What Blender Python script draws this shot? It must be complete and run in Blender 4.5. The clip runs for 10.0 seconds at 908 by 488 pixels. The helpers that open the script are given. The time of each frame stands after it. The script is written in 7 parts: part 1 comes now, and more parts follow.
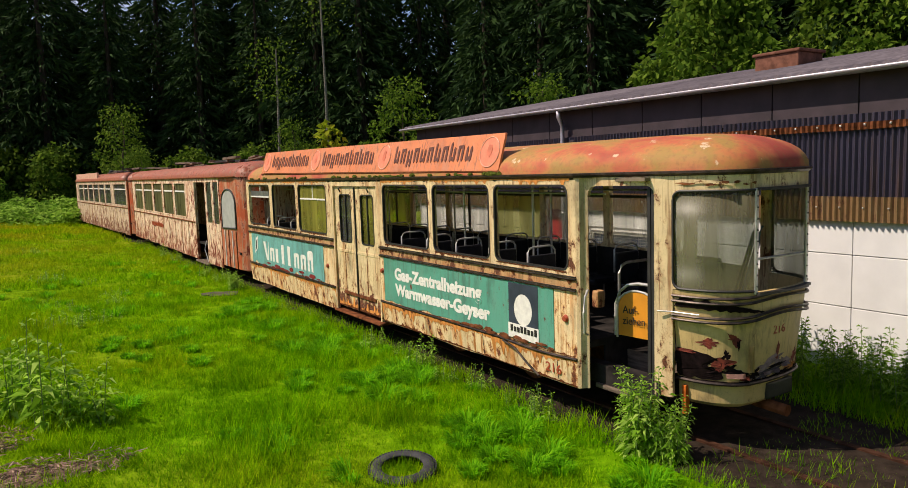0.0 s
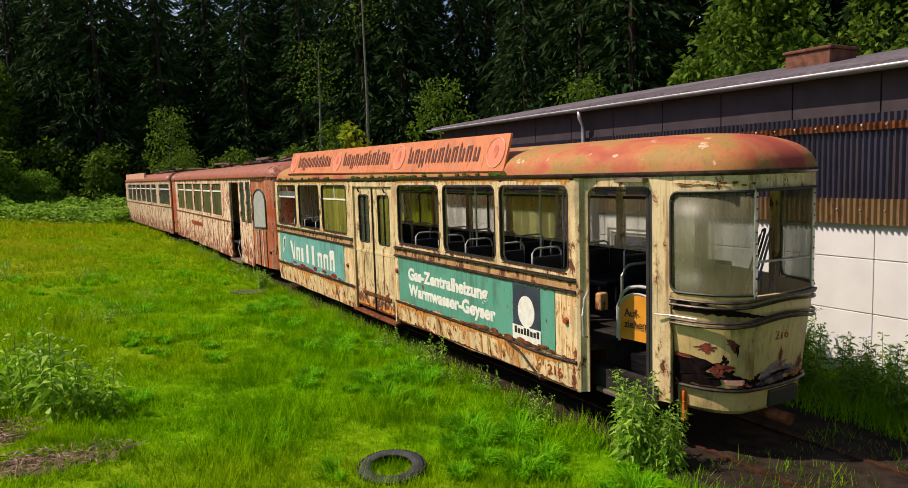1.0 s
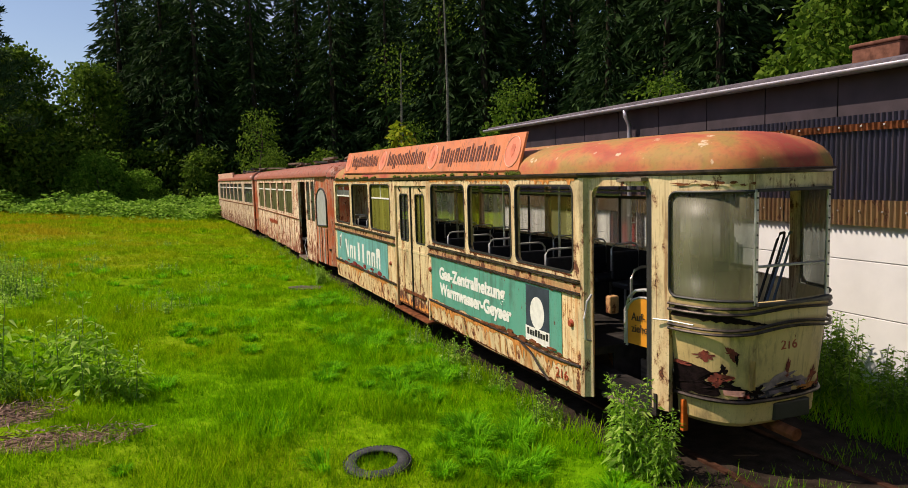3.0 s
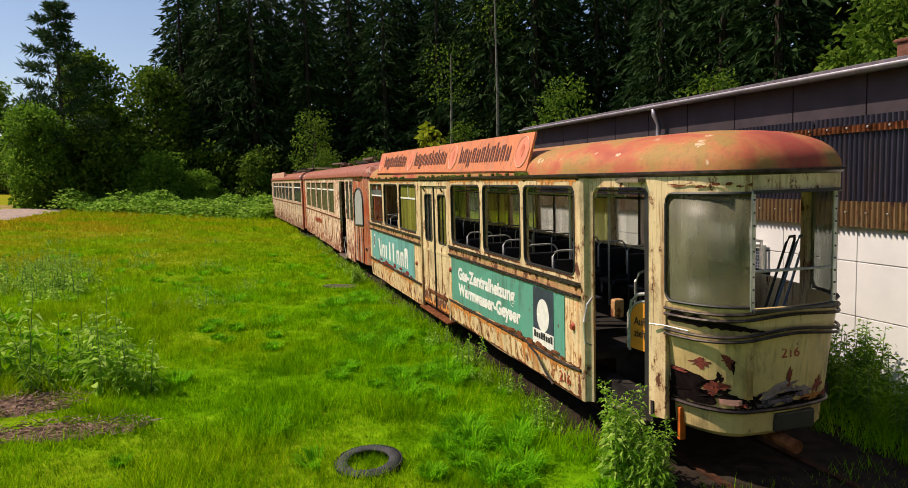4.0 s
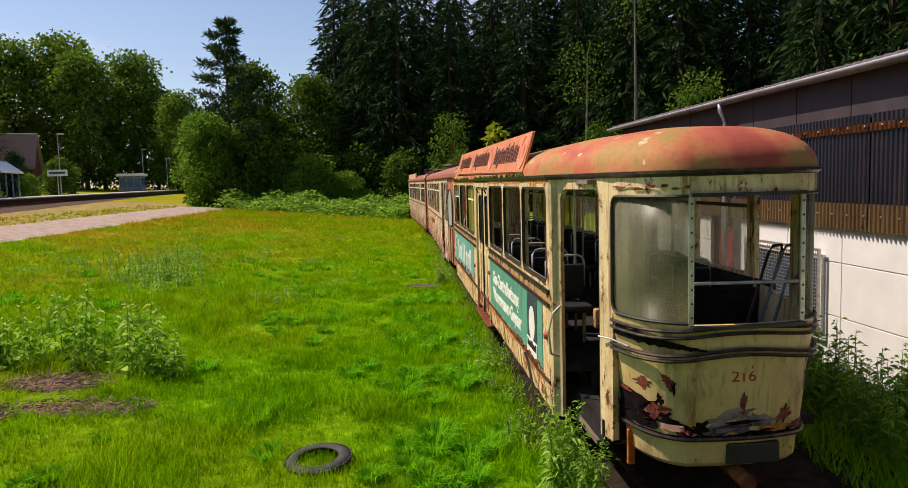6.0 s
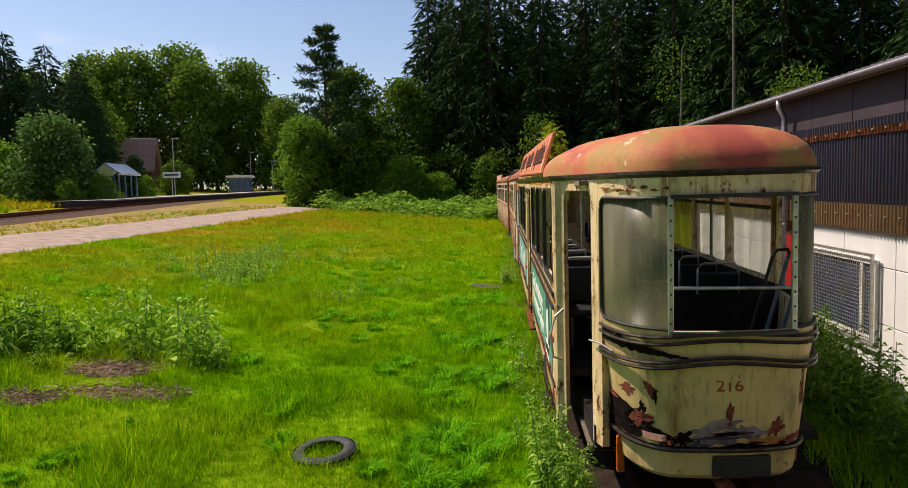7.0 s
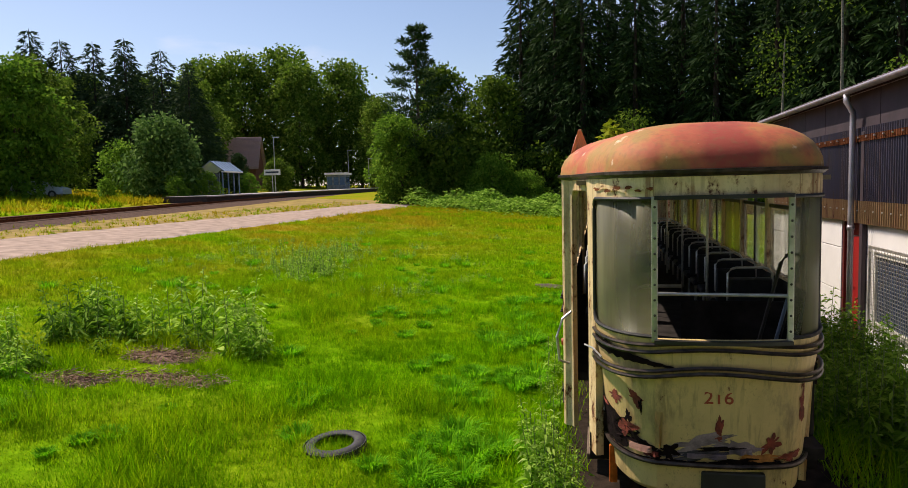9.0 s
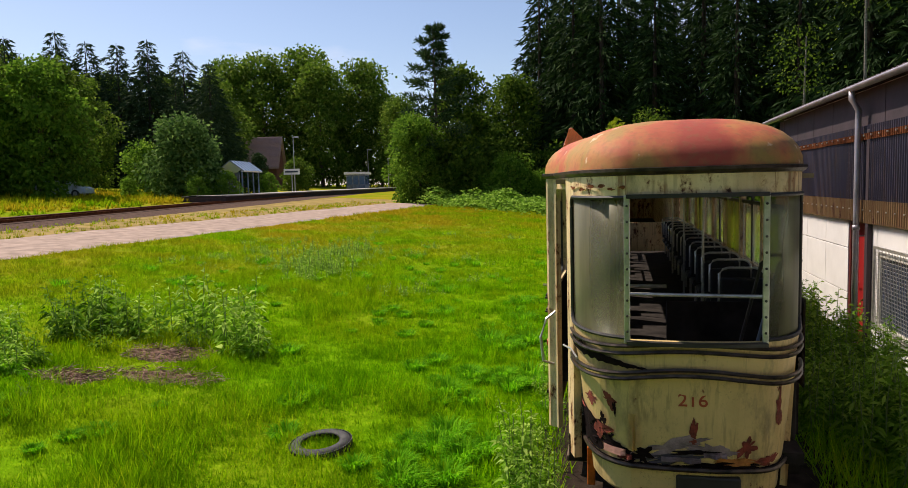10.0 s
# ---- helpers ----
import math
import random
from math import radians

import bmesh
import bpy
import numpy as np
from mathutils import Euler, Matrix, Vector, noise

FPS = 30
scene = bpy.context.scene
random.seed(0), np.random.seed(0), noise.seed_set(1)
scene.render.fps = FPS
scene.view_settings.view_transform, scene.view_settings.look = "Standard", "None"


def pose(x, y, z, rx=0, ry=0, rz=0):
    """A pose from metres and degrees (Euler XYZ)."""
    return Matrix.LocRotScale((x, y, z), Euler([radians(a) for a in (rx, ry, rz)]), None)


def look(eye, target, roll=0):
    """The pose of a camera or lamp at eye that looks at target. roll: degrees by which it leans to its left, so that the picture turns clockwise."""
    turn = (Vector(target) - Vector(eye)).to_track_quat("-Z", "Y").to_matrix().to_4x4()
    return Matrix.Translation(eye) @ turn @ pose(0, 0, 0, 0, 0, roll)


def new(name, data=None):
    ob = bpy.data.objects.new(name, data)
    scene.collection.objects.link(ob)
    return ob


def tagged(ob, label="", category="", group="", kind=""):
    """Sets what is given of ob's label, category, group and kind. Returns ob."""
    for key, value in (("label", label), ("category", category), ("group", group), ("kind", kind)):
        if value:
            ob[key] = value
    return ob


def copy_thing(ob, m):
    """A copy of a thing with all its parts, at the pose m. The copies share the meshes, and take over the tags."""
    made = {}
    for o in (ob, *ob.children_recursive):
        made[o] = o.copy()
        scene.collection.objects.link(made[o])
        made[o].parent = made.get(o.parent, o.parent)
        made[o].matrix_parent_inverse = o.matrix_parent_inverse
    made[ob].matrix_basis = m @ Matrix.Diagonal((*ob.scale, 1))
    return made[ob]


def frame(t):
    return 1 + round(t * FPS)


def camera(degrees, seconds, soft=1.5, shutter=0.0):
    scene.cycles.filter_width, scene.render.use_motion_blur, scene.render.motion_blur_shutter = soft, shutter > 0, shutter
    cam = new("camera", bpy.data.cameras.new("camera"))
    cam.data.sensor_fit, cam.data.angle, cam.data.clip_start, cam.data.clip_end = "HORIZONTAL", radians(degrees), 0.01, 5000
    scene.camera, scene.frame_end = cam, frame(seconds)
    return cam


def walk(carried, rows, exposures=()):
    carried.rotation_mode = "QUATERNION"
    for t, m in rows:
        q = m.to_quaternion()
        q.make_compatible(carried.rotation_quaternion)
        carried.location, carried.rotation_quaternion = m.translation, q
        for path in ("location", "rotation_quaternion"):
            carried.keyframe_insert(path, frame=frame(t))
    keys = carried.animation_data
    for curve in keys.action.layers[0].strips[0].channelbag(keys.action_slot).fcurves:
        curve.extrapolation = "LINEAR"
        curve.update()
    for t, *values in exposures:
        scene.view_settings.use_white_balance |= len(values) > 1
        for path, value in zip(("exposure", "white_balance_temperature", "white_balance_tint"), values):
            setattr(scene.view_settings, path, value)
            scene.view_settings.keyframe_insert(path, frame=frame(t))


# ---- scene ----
cam = camera(65.0, 10.0, 0.7)
PATH = [
    (0, (-5.149, -3.559, 2.831), (-4.082, -1.881, 2.623), -1.9),
    (0.5, (-4.921, -3.673, 2.814), (-3.906, -1.962, 2.609), -1.9),
    (1, (-4.713, -3.803, 2.806), (-3.755, -2.059, 2.605), -1.8),
    (1.5, (-4.484, -3.907, 2.779), (-3.585, -2.131, 2.582), -1.7),
    (2, (-4.296, -4.024, 2.779), (-3.452, -2.222, 2.583), -1.7),
    (2.5, (-4.086, -4.105, 2.761), (-3.296, -2.277, 2.569), -1.6),
    (3, (-3.867, -4.188, 2.756), (-3.138, -2.335, 2.565), -1.6),
    (4.5, (-2.9, -4.431, 2.734), (-2.408, -2.501, 2.55), -1.5),
    (5, (-2.418, -4.503, 2.714), (-2.022, -2.551, 2.534), -1.5),
    (5.5, (-1.937, -4.567, 2.714), (-1.652, -2.596, 2.536), -1.5),
    (5.7, (-1.727, -4.568, 2.711), (-1.494, -2.59, 2.534), -1.5),
    (7, (-0.498, -4.647, 2.682), (-0.628, -2.658, 2.519), -1.6),
    (7.5, (-0.207, -4.63, 2.688), (-0.431, -2.65, 2.521), -1.5),
    (8, (-0.013, -4.6, 2.691), (-0.298, -2.627, 2.523), -1.5),
    (8.5, (0.164, -4.561, 2.682), (-0.179, -2.597, 2.518), -1.5),
    (9, (0.334, -4.512, 2.676), (-0.065, -2.559, 2.513), -1.4),
    (9.5, (0.503, -4.452, 2.672), (0.054, -2.51, 2.508), -1.4),
    (10, (0.664, -4.399, 2.661), (0.207, -2.459, 2.498), -1.4),
]
walk(cam, [(t, look(eye, target, roll)) for t, eye, target, roll in PATH], [(0, 0.07, 6650, 19), (5, 0.15, 6650, 19), (10, 0.25, 6600, 19)])

# ---- light ----
SUN_FROM = Vector((-0.80, 0.42, 1.12)).normalized()
world = bpy.data.worlds.new("sky")
scene.world = world
world.use_nodes = True
wn = world.node_tree
bg = wn.nodes["Background"]
sky = wn.nodes.new("ShaderNodeTexSky")
sky.sky_type = "NISHITA"
sky.sun_disc = False
sky.sun_elevation = math.asin(SUN_FROM.z)
sky.sun_rotation = math.atan2(SUN_FROM.x, SUN_FROM.y)
sky.air_density, sky.dust_density, sky.ozone_density = 1.0, 0.6, 2.0
# thin fair-weather cloud drifting over the blue
cloud_place = wn.nodes.new("ShaderNodeTexCoord")
cloud_map = wn.nodes.new("ShaderNodeMapping")
cloud_map.inputs["Scale"].default_value = (1, 1, 3.5)
cloud_map.inputs["Location"].default_value = (0.4, 1.3, 0.2)
cloud = wn.nodes.new("ShaderNodeTexNoise")
cloud.inputs["Scale"].default_value, cloud.inputs["Detail"].default_value = 3.2, 7
cloud_ramp = wn.nodes.new("ShaderNodeValToRGB")
cloud_ramp.color_ramp.elements[0].position, cloud_ramp.color_ramp.elements[1].position = 0.56, 0.80
cloud_ramp.color_ramp.elements[1].color = (0.8, 0.8, 0.8, 1)
cloud_mix = wn.nodes.new("ShaderNodeMix")
cloud_mix.data_type = "RGBA"
cloud_mix.inputs[7].default_value = (8.2, 8.2, 8.6, 1)
wn.links.new(cloud_place.outputs["Generated"], cloud_map.inputs[0])
wn.links.new(cloud_map.outputs[0], cloud.inputs["Vector"])
wn.links.new(cloud.outputs["Fac"], cloud_ramp.inputs[0])
wn.links.new(cloud_ramp.outputs[0], cloud_mix.inputs[0])
wn.links.new(sky.outputs[0], cloud_mix.inputs[6])
wn.links.new(cloud_mix.outputs[2], bg.inputs[0])
bg.inputs[1].default_value = 0.105
sun = new("sun", bpy.data.lights.new("sun", "SUN"))
sun.data.energy, sun.data.angle, sun.data.color = 4.8, radians(0.53), (1.0, 0.91, 0.74)
sun.matrix_world = look(SUN_FROM * 60, (0, 0, 0))


# ---- materials ----
def nd(nt, kind, **sets):
    n = nt.nodes.new(kind)
    for k, v in sets.items():
        n.inputs[k].default_value = v
    return n


def ramp(nt, fac, stops):
    n = nt.nodes.new("ShaderNodeValToRGB")
    e = n.color_ramp.elements
    while len(e) < len(stops):
        e.new(0.5)
    for el, (p, c) in zip(e, stops):
        el.position = p
        el.color = (*c, 1) if len(c) == 3 else c
    nt.links.new(fac, n.inputs[0])
    return n.outputs[0]


def noise_tex(nt, scale, detail=4.0, stretch=(1, 1, 1), rough=0.55, seed=0.0):
    tc = nt.nodes.new("ShaderNodeTexCoord")
    mp = nt.nodes.new("ShaderNodeMapping")
    mp.inputs["Scale"].default_value = stretch
    mp.inputs["Location"].default_value = (seed, seed * 0.7, seed * 1.3)
    nt.links.new(tc.outputs["Object"], mp.inputs[0])
    n = nd(nt, "ShaderNodeTexNoise", Scale=scale, Detail=detail, Roughness=rough)
    nt.links.new(mp.outputs[0], n.inputs["Vector"])
    return n.outputs["Fac"]


def mix(nt, fac, a, b):
    m = nt.nodes.new("ShaderNodeMix")
    m.data_type = "RGBA"
    for sock, v in ((m.inputs[0], fac), (m.inputs[6], a), (m.inputs[7], b)):
        if isinstance(v, (int, float)):
            sock.default_value = v
        elif isinstance(v, tuple):
            sock.default_value = (*v, 1) if len(v) == 3 else v
        else:
            nt.links.new(v, sock)
    return m.outputs[2]


def math_node(nt, op, a, b=0.0):
    m = nt.nodes.new("ShaderNodeMath")
    m.operation = op
    for sock, v in zip(m.inputs, (a, b)):
        if isinstance(v, (int, float)):
            sock.default_value = v
        else:
            nt.links.new(v, sock)
    return m.outputs[0]


def material(name, rough=0.6, metal=0.0):
    m = bpy.data.materials.new(name)
    m.use_nodes = True
    nt = m.node_tree
    b = nt.nodes["Principled BSDF"]
    b.inputs["Roughness"].default_value = rough
    b.inputs["Metallic"].default_value = metal
    return m, nt, b


def bump(nt, b, height, strength=0.3, dist=0.02):
    n = nd(nt, "ShaderNodeBump", Strength=strength, Distance=dist)
    nt.links.new(height, n.inputs["Height"])
    nt.links.new(n.outputs[0], b.inputs["Normal"])


def plain(name, colour, rough=0.6, metal=0.0, vary=0.25, scale=6.0, stretch=(1, 1, 1), bumps=0.15):
    m, nt, b = material(name, rough, metal)
    f = noise_tex(nt, scale, 5, stretch)
    dark = tuple(c * (1 - vary) for c in colour)
    lite = tuple(min(1, c * (1 + vary)) for c in colour)
    nt.links.new(ramp(nt, f, [(0.3, dark), (0.7, lite)]), b.inputs["Base Color"])
    if rough >= 0.85:
        b.inputs["Specular IOR Level"].default_value = 0.08
    if bumps:
        bump(nt, b, noise_tex(nt, scale * 8, 4, stretch), bumps, 0.01)
    return m


def painted(name, paint, rust=(0.16, 0.05, 0.018), amount=0.40, streak=(0.45, 0.18, 0.05), low=0.0, rough=0.5, seed=0.0, dirt=(0.20, 0.15, 0.08), drips=0.85):
    """Old enamel: chalky paint, grime, runs of rust water, and specks and flakes of bare rust."""
    m, nt, b = material(name, rough)
    soft = noise_tex(nt, 1.7, 6, seed=seed, rough=0.65)
    base = ramp(nt, soft, [(0.30, tuple(c * 0.66 for c in paint)), (0.44, tuple(c * 0.88 for c in paint)), (0.58, paint)])
    grime = noise_tex(nt, 3.5, 8, (1, 1, 0.35), 0.7, seed=seed + 5)
    base = mix(nt, ramp(nt, grime, [(0.53, (0, 0, 0)), (0.68, (0.9, 0.9, 0.9))]), base, dirt)
    # broad stains and thin drips that run downwards
    runs = noise_tex(nt, 6.0, 5, (1, 1, 0.10), seed=seed + 3)
    patchy = noise_tex(nt, 1.1, 3, (1, 1, 0.6), seed=seed + 29)
    runs = math_node(nt, "MULTIPLY", ramp(nt, runs, [(0.50, (0, 0, 0)), (0.66, (drips,) * 3)]), ramp(nt, patchy, [(0.36, (0.08,) * 3), (0.60, (1, 1, 1))]))
    base = mix(nt, runs, base, streak)
    # small dark pits and scratches where the paint has crazed
    craze = noise_tex(nt, 42.0, 8, (1, 1, 0.7), 0.78, seed=seed + 37)
    craze = math_node(nt, "MULTIPLY", ramp(nt, craze, [(0.55, (0, 0, 0)), (0.64, (0.8, 0.8, 0.8))]), ramp(nt, patchy, [(0.42, (0.15,) * 3), (0.58, (1, 1, 1))]))
    base = mix(nt, craze, base, tuple(c * 0.35 for c in streak))
    thin = noise_tex(nt, 26.0, 3, (1, 1, 0.035), seed=seed + 13)
    where = noise_tex(nt, 2.2, 3, seed=seed + 23)
    mask2 = math_node(nt, "MULTIPLY", ramp(nt, thin, [(0.55, (0, 0, 0)), (0.63, (1, 1, 1))]), ramp(nt, where, [(0.41, (0, 0, 0)), (0.55, (drips,) * 3)]))
    base = mix(nt, mask2, base, tuple(c * 0.55 for c in streak))
    # flaked spots
    flake = noise_tex(nt, 7.0, 10, (1, 1, 0.6), 0.72, seed=seed + 17)
    flake = math_node(nt, "ADD", math_node(nt, "MULTIPLY", flake, 0.72), math_node(nt, "MULTIPLY", soft, 0.28))
    if low:
        tc = nt.nodes.new("ShaderNodeTexCoord")
        sp = nt.nodes.new("ShaderNodeSeparateXYZ")
        nt.links.new(tc.outputs["Object"], sp.inputs[0])
        up = nt.nodes.new("ShaderNodeMapRange")
        up.inputs[1].default_value, up.inputs[2].default_value = 0.35, 1.1
        up.inputs[3].default_value, up.inputs[4].default_value = low, 0.0
        nt.links.new(sp.outputs[2], up.inputs[0])
        flake = math_node(nt, "ADD", flake, up.outputs[0])
    e = 1.0 - amount
    mask = ramp(nt, flake, [(e - 0.010, (0, 0, 0)), (e + 0.010, (1, 1, 1))])
    halo = ramp(nt, flake, [(e - 0.055, (0, 0, 0)), (e - 0.005, (drips * 0.8,) * 3)])
    base = mix(nt, halo, base, tuple(c * 0.75 for c in streak))
    grain = noise_tex(nt, 34.0, 6, seed=seed, rough=0.7)
    rusty = ramp(nt, grain, [(0.32, tuple(c * 0.2 for c in rust)), (0.52, tuple(c * 0.8 for c in rust)), (0.75, tuple(min(1, c * 2.4) for c in rust))])
    nt.links.new(mix(nt, mask, base, rusty), b.inputs["Base Color"])
    nt.links.new(ramp(nt, mask, [(0, (rough,) * 3), (1, (0.9,) * 3)]), b.inputs["Roughness"])
    h = math_node(nt, "SUBTRACT", math_node(nt, "MULTIPLY", grain, 0.5), mask)
    bump(nt, b, h, 0.4, 0.006)
    return m


CREAM = painted("cream_enamel", (0.88, 0.68, 0.38), rust=(0.20, 0.055, 0.016), amount=0.405, low=0.05, streak=(0.66, 0.25, 0.05), drips=1.0)
# the same cream toned down for the nose, its shade put into the paint
CREAM_SHADED = painted("cream_shaded_front", (0.68, 0.49, 0.21), amount=0.375, streak=(0.38, 0.25, 0.09), seed=5, drips=0.40)
CREAM_POST = painted("cream_post", (0.84, 0.65, 0.36), amount=0.425, seed=11, drips=0.75)
BELT = painted("belt_paint", (0.62, 0.36, 0.16), amount=0.46, streak=(0.40, 0.14, 0.05), seed=21)
DOORPAINT = painted("door_paint", (0.84, 0.66, 0.36), amount=0.42, low=0.14, seed=31)
SALMON = painted("salmon_enamel", (0.95, 0.74, 0.53), amount=0.445, rust=(0.25, 0.05, 0.016), streak=(0.52, 0.13, 0.04), low=0.07, seed=41, drips=0.9)
PEELED = painted("peeled_grey", (0.80, 0.62, 0.44), amount=0.44, rust=(0.20, 0.06, 0.025), streak=(0.36, 0.15, 0.08), low=0.08, seed=51)
REDRUST = painted("red_rust", (0.50, 0.085, 0.022), amount=0.45, rust=(0.24, 0.035, 0.012), streak=(0.66, 0.42, 0.27), seed=61)
ADGREEN = painted("poster_green", (0.10, 0.36, 0.26), amount=0.375, rust=(0.20, 0.07, 0.03), streak=(0.16, 0.34, 0.26), rough=0.45, seed=71, dirt=(0.07, 0.16, 0.12))
ADPALE = painted("poster_turquoise", (0.16, 0.44, 0.41), amount=0.38, rust=(0.24, 0.06, 0.03), streak=(0.14, 0.32, 0.28), rough=0.45, seed=81, dirt=(0.10, 0.20, 0.16))
ADORANGE = painted("sign_orange", (0.74, 0.23, 0.085), amount=0.37, rust=(0.3, 0.09, 0.04), streak=(0.62, 0.24, 0.12), rough=0.5, seed=91, dirt=(0.55, 0.25, 0.15))
RUST = plain("bare_rust", (0.16, 0.055, 0.022), 0.9, vary=0.6, scale=9, bumps=0.5)
# rust again, darkened for the tram rails: shade painted into the colour
SHADEDRUST = plain("shaded_rust", (0.055, 0.024, 0.014), 0.95, vary=0.6, scale=8, bumps=0.5)
BLACKMETAL = plain("black_trim", (0.025, 0.022, 0.020), 0.55, vary=0.4)
TRIM = plain("worn_moulding", (0.055, 0.038, 0.030), 0.38, 0.5, vary=0.8, scale=12, stretch=(1, 1, 1))
STEEL = plain("dull_aluminium", (0.50, 0.49, 0.46), 0.42, 0.75, vary=0.25, scale=15)
CHROME = plain("chromed_tube", (0.66, 0.64, 0.60), 0.35, 0.45, vary=0.2, scale=10, bumps=0)
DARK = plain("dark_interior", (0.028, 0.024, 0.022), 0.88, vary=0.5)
SEATBLACK = plain("black_leatherette", (0.020, 0.020, 0.024), 0.45, vary=0.4, scale=20)
CEILING = plain("brown_headlining", (0.20, 0.15, 0.10), 0.8, vary=0.4)
WHITE = plain("faded_white", (0.78, 0.76, 0.68), 0.6, vary=0.12, scale=14)
BROWN = plain("dark_brown_print", (0.12, 0.035, 0.018), 0.6, vary=0.4, scale=14)
PINK = plain("faded_pink_print", (0.74, 0.22, 0.12), 0.6, vary=0.15, scale=14)
PALEPINK = plain("pale_pink_print", (0.80, 0.42, 0.29), 0.6, vary=0.2, scale=14)
NAVY = plain("navy_print", (0.035, 0.045, 0.065), 0.5, vary=0.3)
REDPAINT = plain("red_numerals", (0.36, 0.06, 0.02), 0.6, vary=0.3, scale=30)
YELLOW = plain("yellow_sign", (0.75, 0.30, 0.02), 0.5, vary=0.1)
BLACKINK = plain("black_ink", (0.02, 0.018, 0.015), 0.6)
RUBBER = plain("old_rubber", (0.035, 0.034, 0.034), 0.75, vary=0.5, scale=14, bumps=0.4)
WOODOLD = plain("weathered_wood", (0.16, 0.12, 0.09), 0.85, vary=0.5, scale=4, stretch=(8, 1, 8), bumps=0.5)


def roof_material():
    m, nt, b = material("faded_red_roof", 0.75)
    big = noise_tex(nt, 1.7, 5, (1, 0.6, 1), seed=2)
    base = ramp(nt, big, [(0.32, (0.36, 0.055, 0.03)), (0.42, (0.47, 0.11, 0.045)), (0.48, (0.46, 0.18, 0.05)), (0.54, (0.34, 0.20, 0.045)), (0.61, (0.46, 0.19, 0.06)), (0.70, (0.47, 0.11, 0.06))])
    fine = noise_tex(nt, 22, 6, seed=4)
    base = mix(nt, ramp(nt, fine, [(0.5, (0, 0, 0)), (0.75, (0.6, 0.6, 0.6))]), base, (0.24, 0.11, 0.04))
    pale = noise_tex(nt, 5, 8, seed=8)
    base = mix(nt, ramp(nt, pale, [(0.64, (0, 0, 0)), (0.68, (0.8, 0.8, 0.8))]), base, (0.70, 0.52, 0.34))
    nt.links.new(base, b.inputs["Base Color"])
    bump(nt, b, fine, 0.3, 0.008)
    return m


ROOFRED = roof_material()
ROOFRUST = painted("rust_red_roof", (0.38, 0.09, 0.04), amount=0.44, rust=(0.26, 0.055, 0.02), streak=(0.42, 0.22, 0.14), seed=101)


def glass_material(name, tint, dirt_colour, dirt_amount, rough=0.08, opaque=0.42):
    """Window glass with a film of dirt and algae that scatters light."""
    m, nt, b = material(name, rough)
    out = nt.nodes["Material Output"]
    clear = nt.nodes.new("ShaderNodeBsdfTransparent")
    clear.inputs[0].default_value = (*tint, 1)
    gloss = nd(nt, "ShaderNodeBsdfGlossy", Roughness=rough)
    fres = nd(nt, "ShaderNodeLayerWeight", Blend=0.5)
    pane = nt.nodes.new("ShaderNodeMixShader")
    edge = math_node(nt, "MULTIPLY", math_node(nt, "POWER", fres.outputs["Facing"], 4.0), 0.5)
    nt.links.new(math_node(nt, "ADD", edge, 0.03), pane.inputs[0])
    nt.links.new(clear.outputs[0], pane.inputs[1])
    nt.links.new(gloss.outputs[0], pane.inputs[2])
    film = nt.nodes.new("ShaderNodeBsdfTranslucent")
    diff = nt.nodes.new("ShaderNodeBsdfDiffuse")
    f = noise_tex(nt, 3.0, 6, (1, 1, 0.16))
    col = ramp(nt, f, [(0.32, tuple(c * 0.42 for c in dirt_colour)), (0.66, dirt_colour)])
    nt.links.new(col, film.inputs[0])
    nt.links.new(col, diff.inputs[0])
    both = nt.nodes.new("ShaderNodeMixShader")
    both.inputs[0].default_value = opaque
    nt.links.new(film.outputs[0], both.inputs[1])
    nt.links.new(diff.outputs[0], both.inputs[2])
    final = nt.nodes.new("ShaderNodeMixShader")
    g = noise_tex(nt, 4.0, 7, (1, 1, 0.10), seed=6)
    nt.links.new(ramp(nt, g, [(0.35, (max(0, dirt_amount - 0.2),) * 3), (0.65, (min(1, dirt_amount + 0.1),) * 3)]), final.inputs[0])
    nt.links.new(pane.outputs[0], final.inputs[1])
    nt.links.new(both.outputs[0], final.inputs[2])
    nt.links.new(final.outputs[0], out.inputs[0])
    return m


GLASS_OLIVE = glass_material("olive_clouded_pane", (0.90, 0.92, 0.6), (0.56, 0.54, 0.13), 0.55)
GLASS_OLD = glass_material("grey_olive_pane", (0.7, 0.72, 0.55), (0.36, 0.35, 0.17), 0.72)
GLASS_STREAK = glass_material("streaked_pane", (0.97, 0.98, 0.93), (0.82, 0.82, 0.70), 0.34)
GLASS_FOG = glass_material("fogged_windscreen", (0.88, 0.92, 0.88), (0.38, 0.36, 0.22), 0.54, 0.36, 0.76)
GLASS_DIRTY = glass_material("dusty_glass", (0.85, 0.9, 0.9), (0.30, 0.30, 0.26), 0.35)
GLASS_PALE = glass_material("pale_clouded_pane", (0.8, 0.85, 0.8), (0.48, 0.50, 0.46), 0.95)


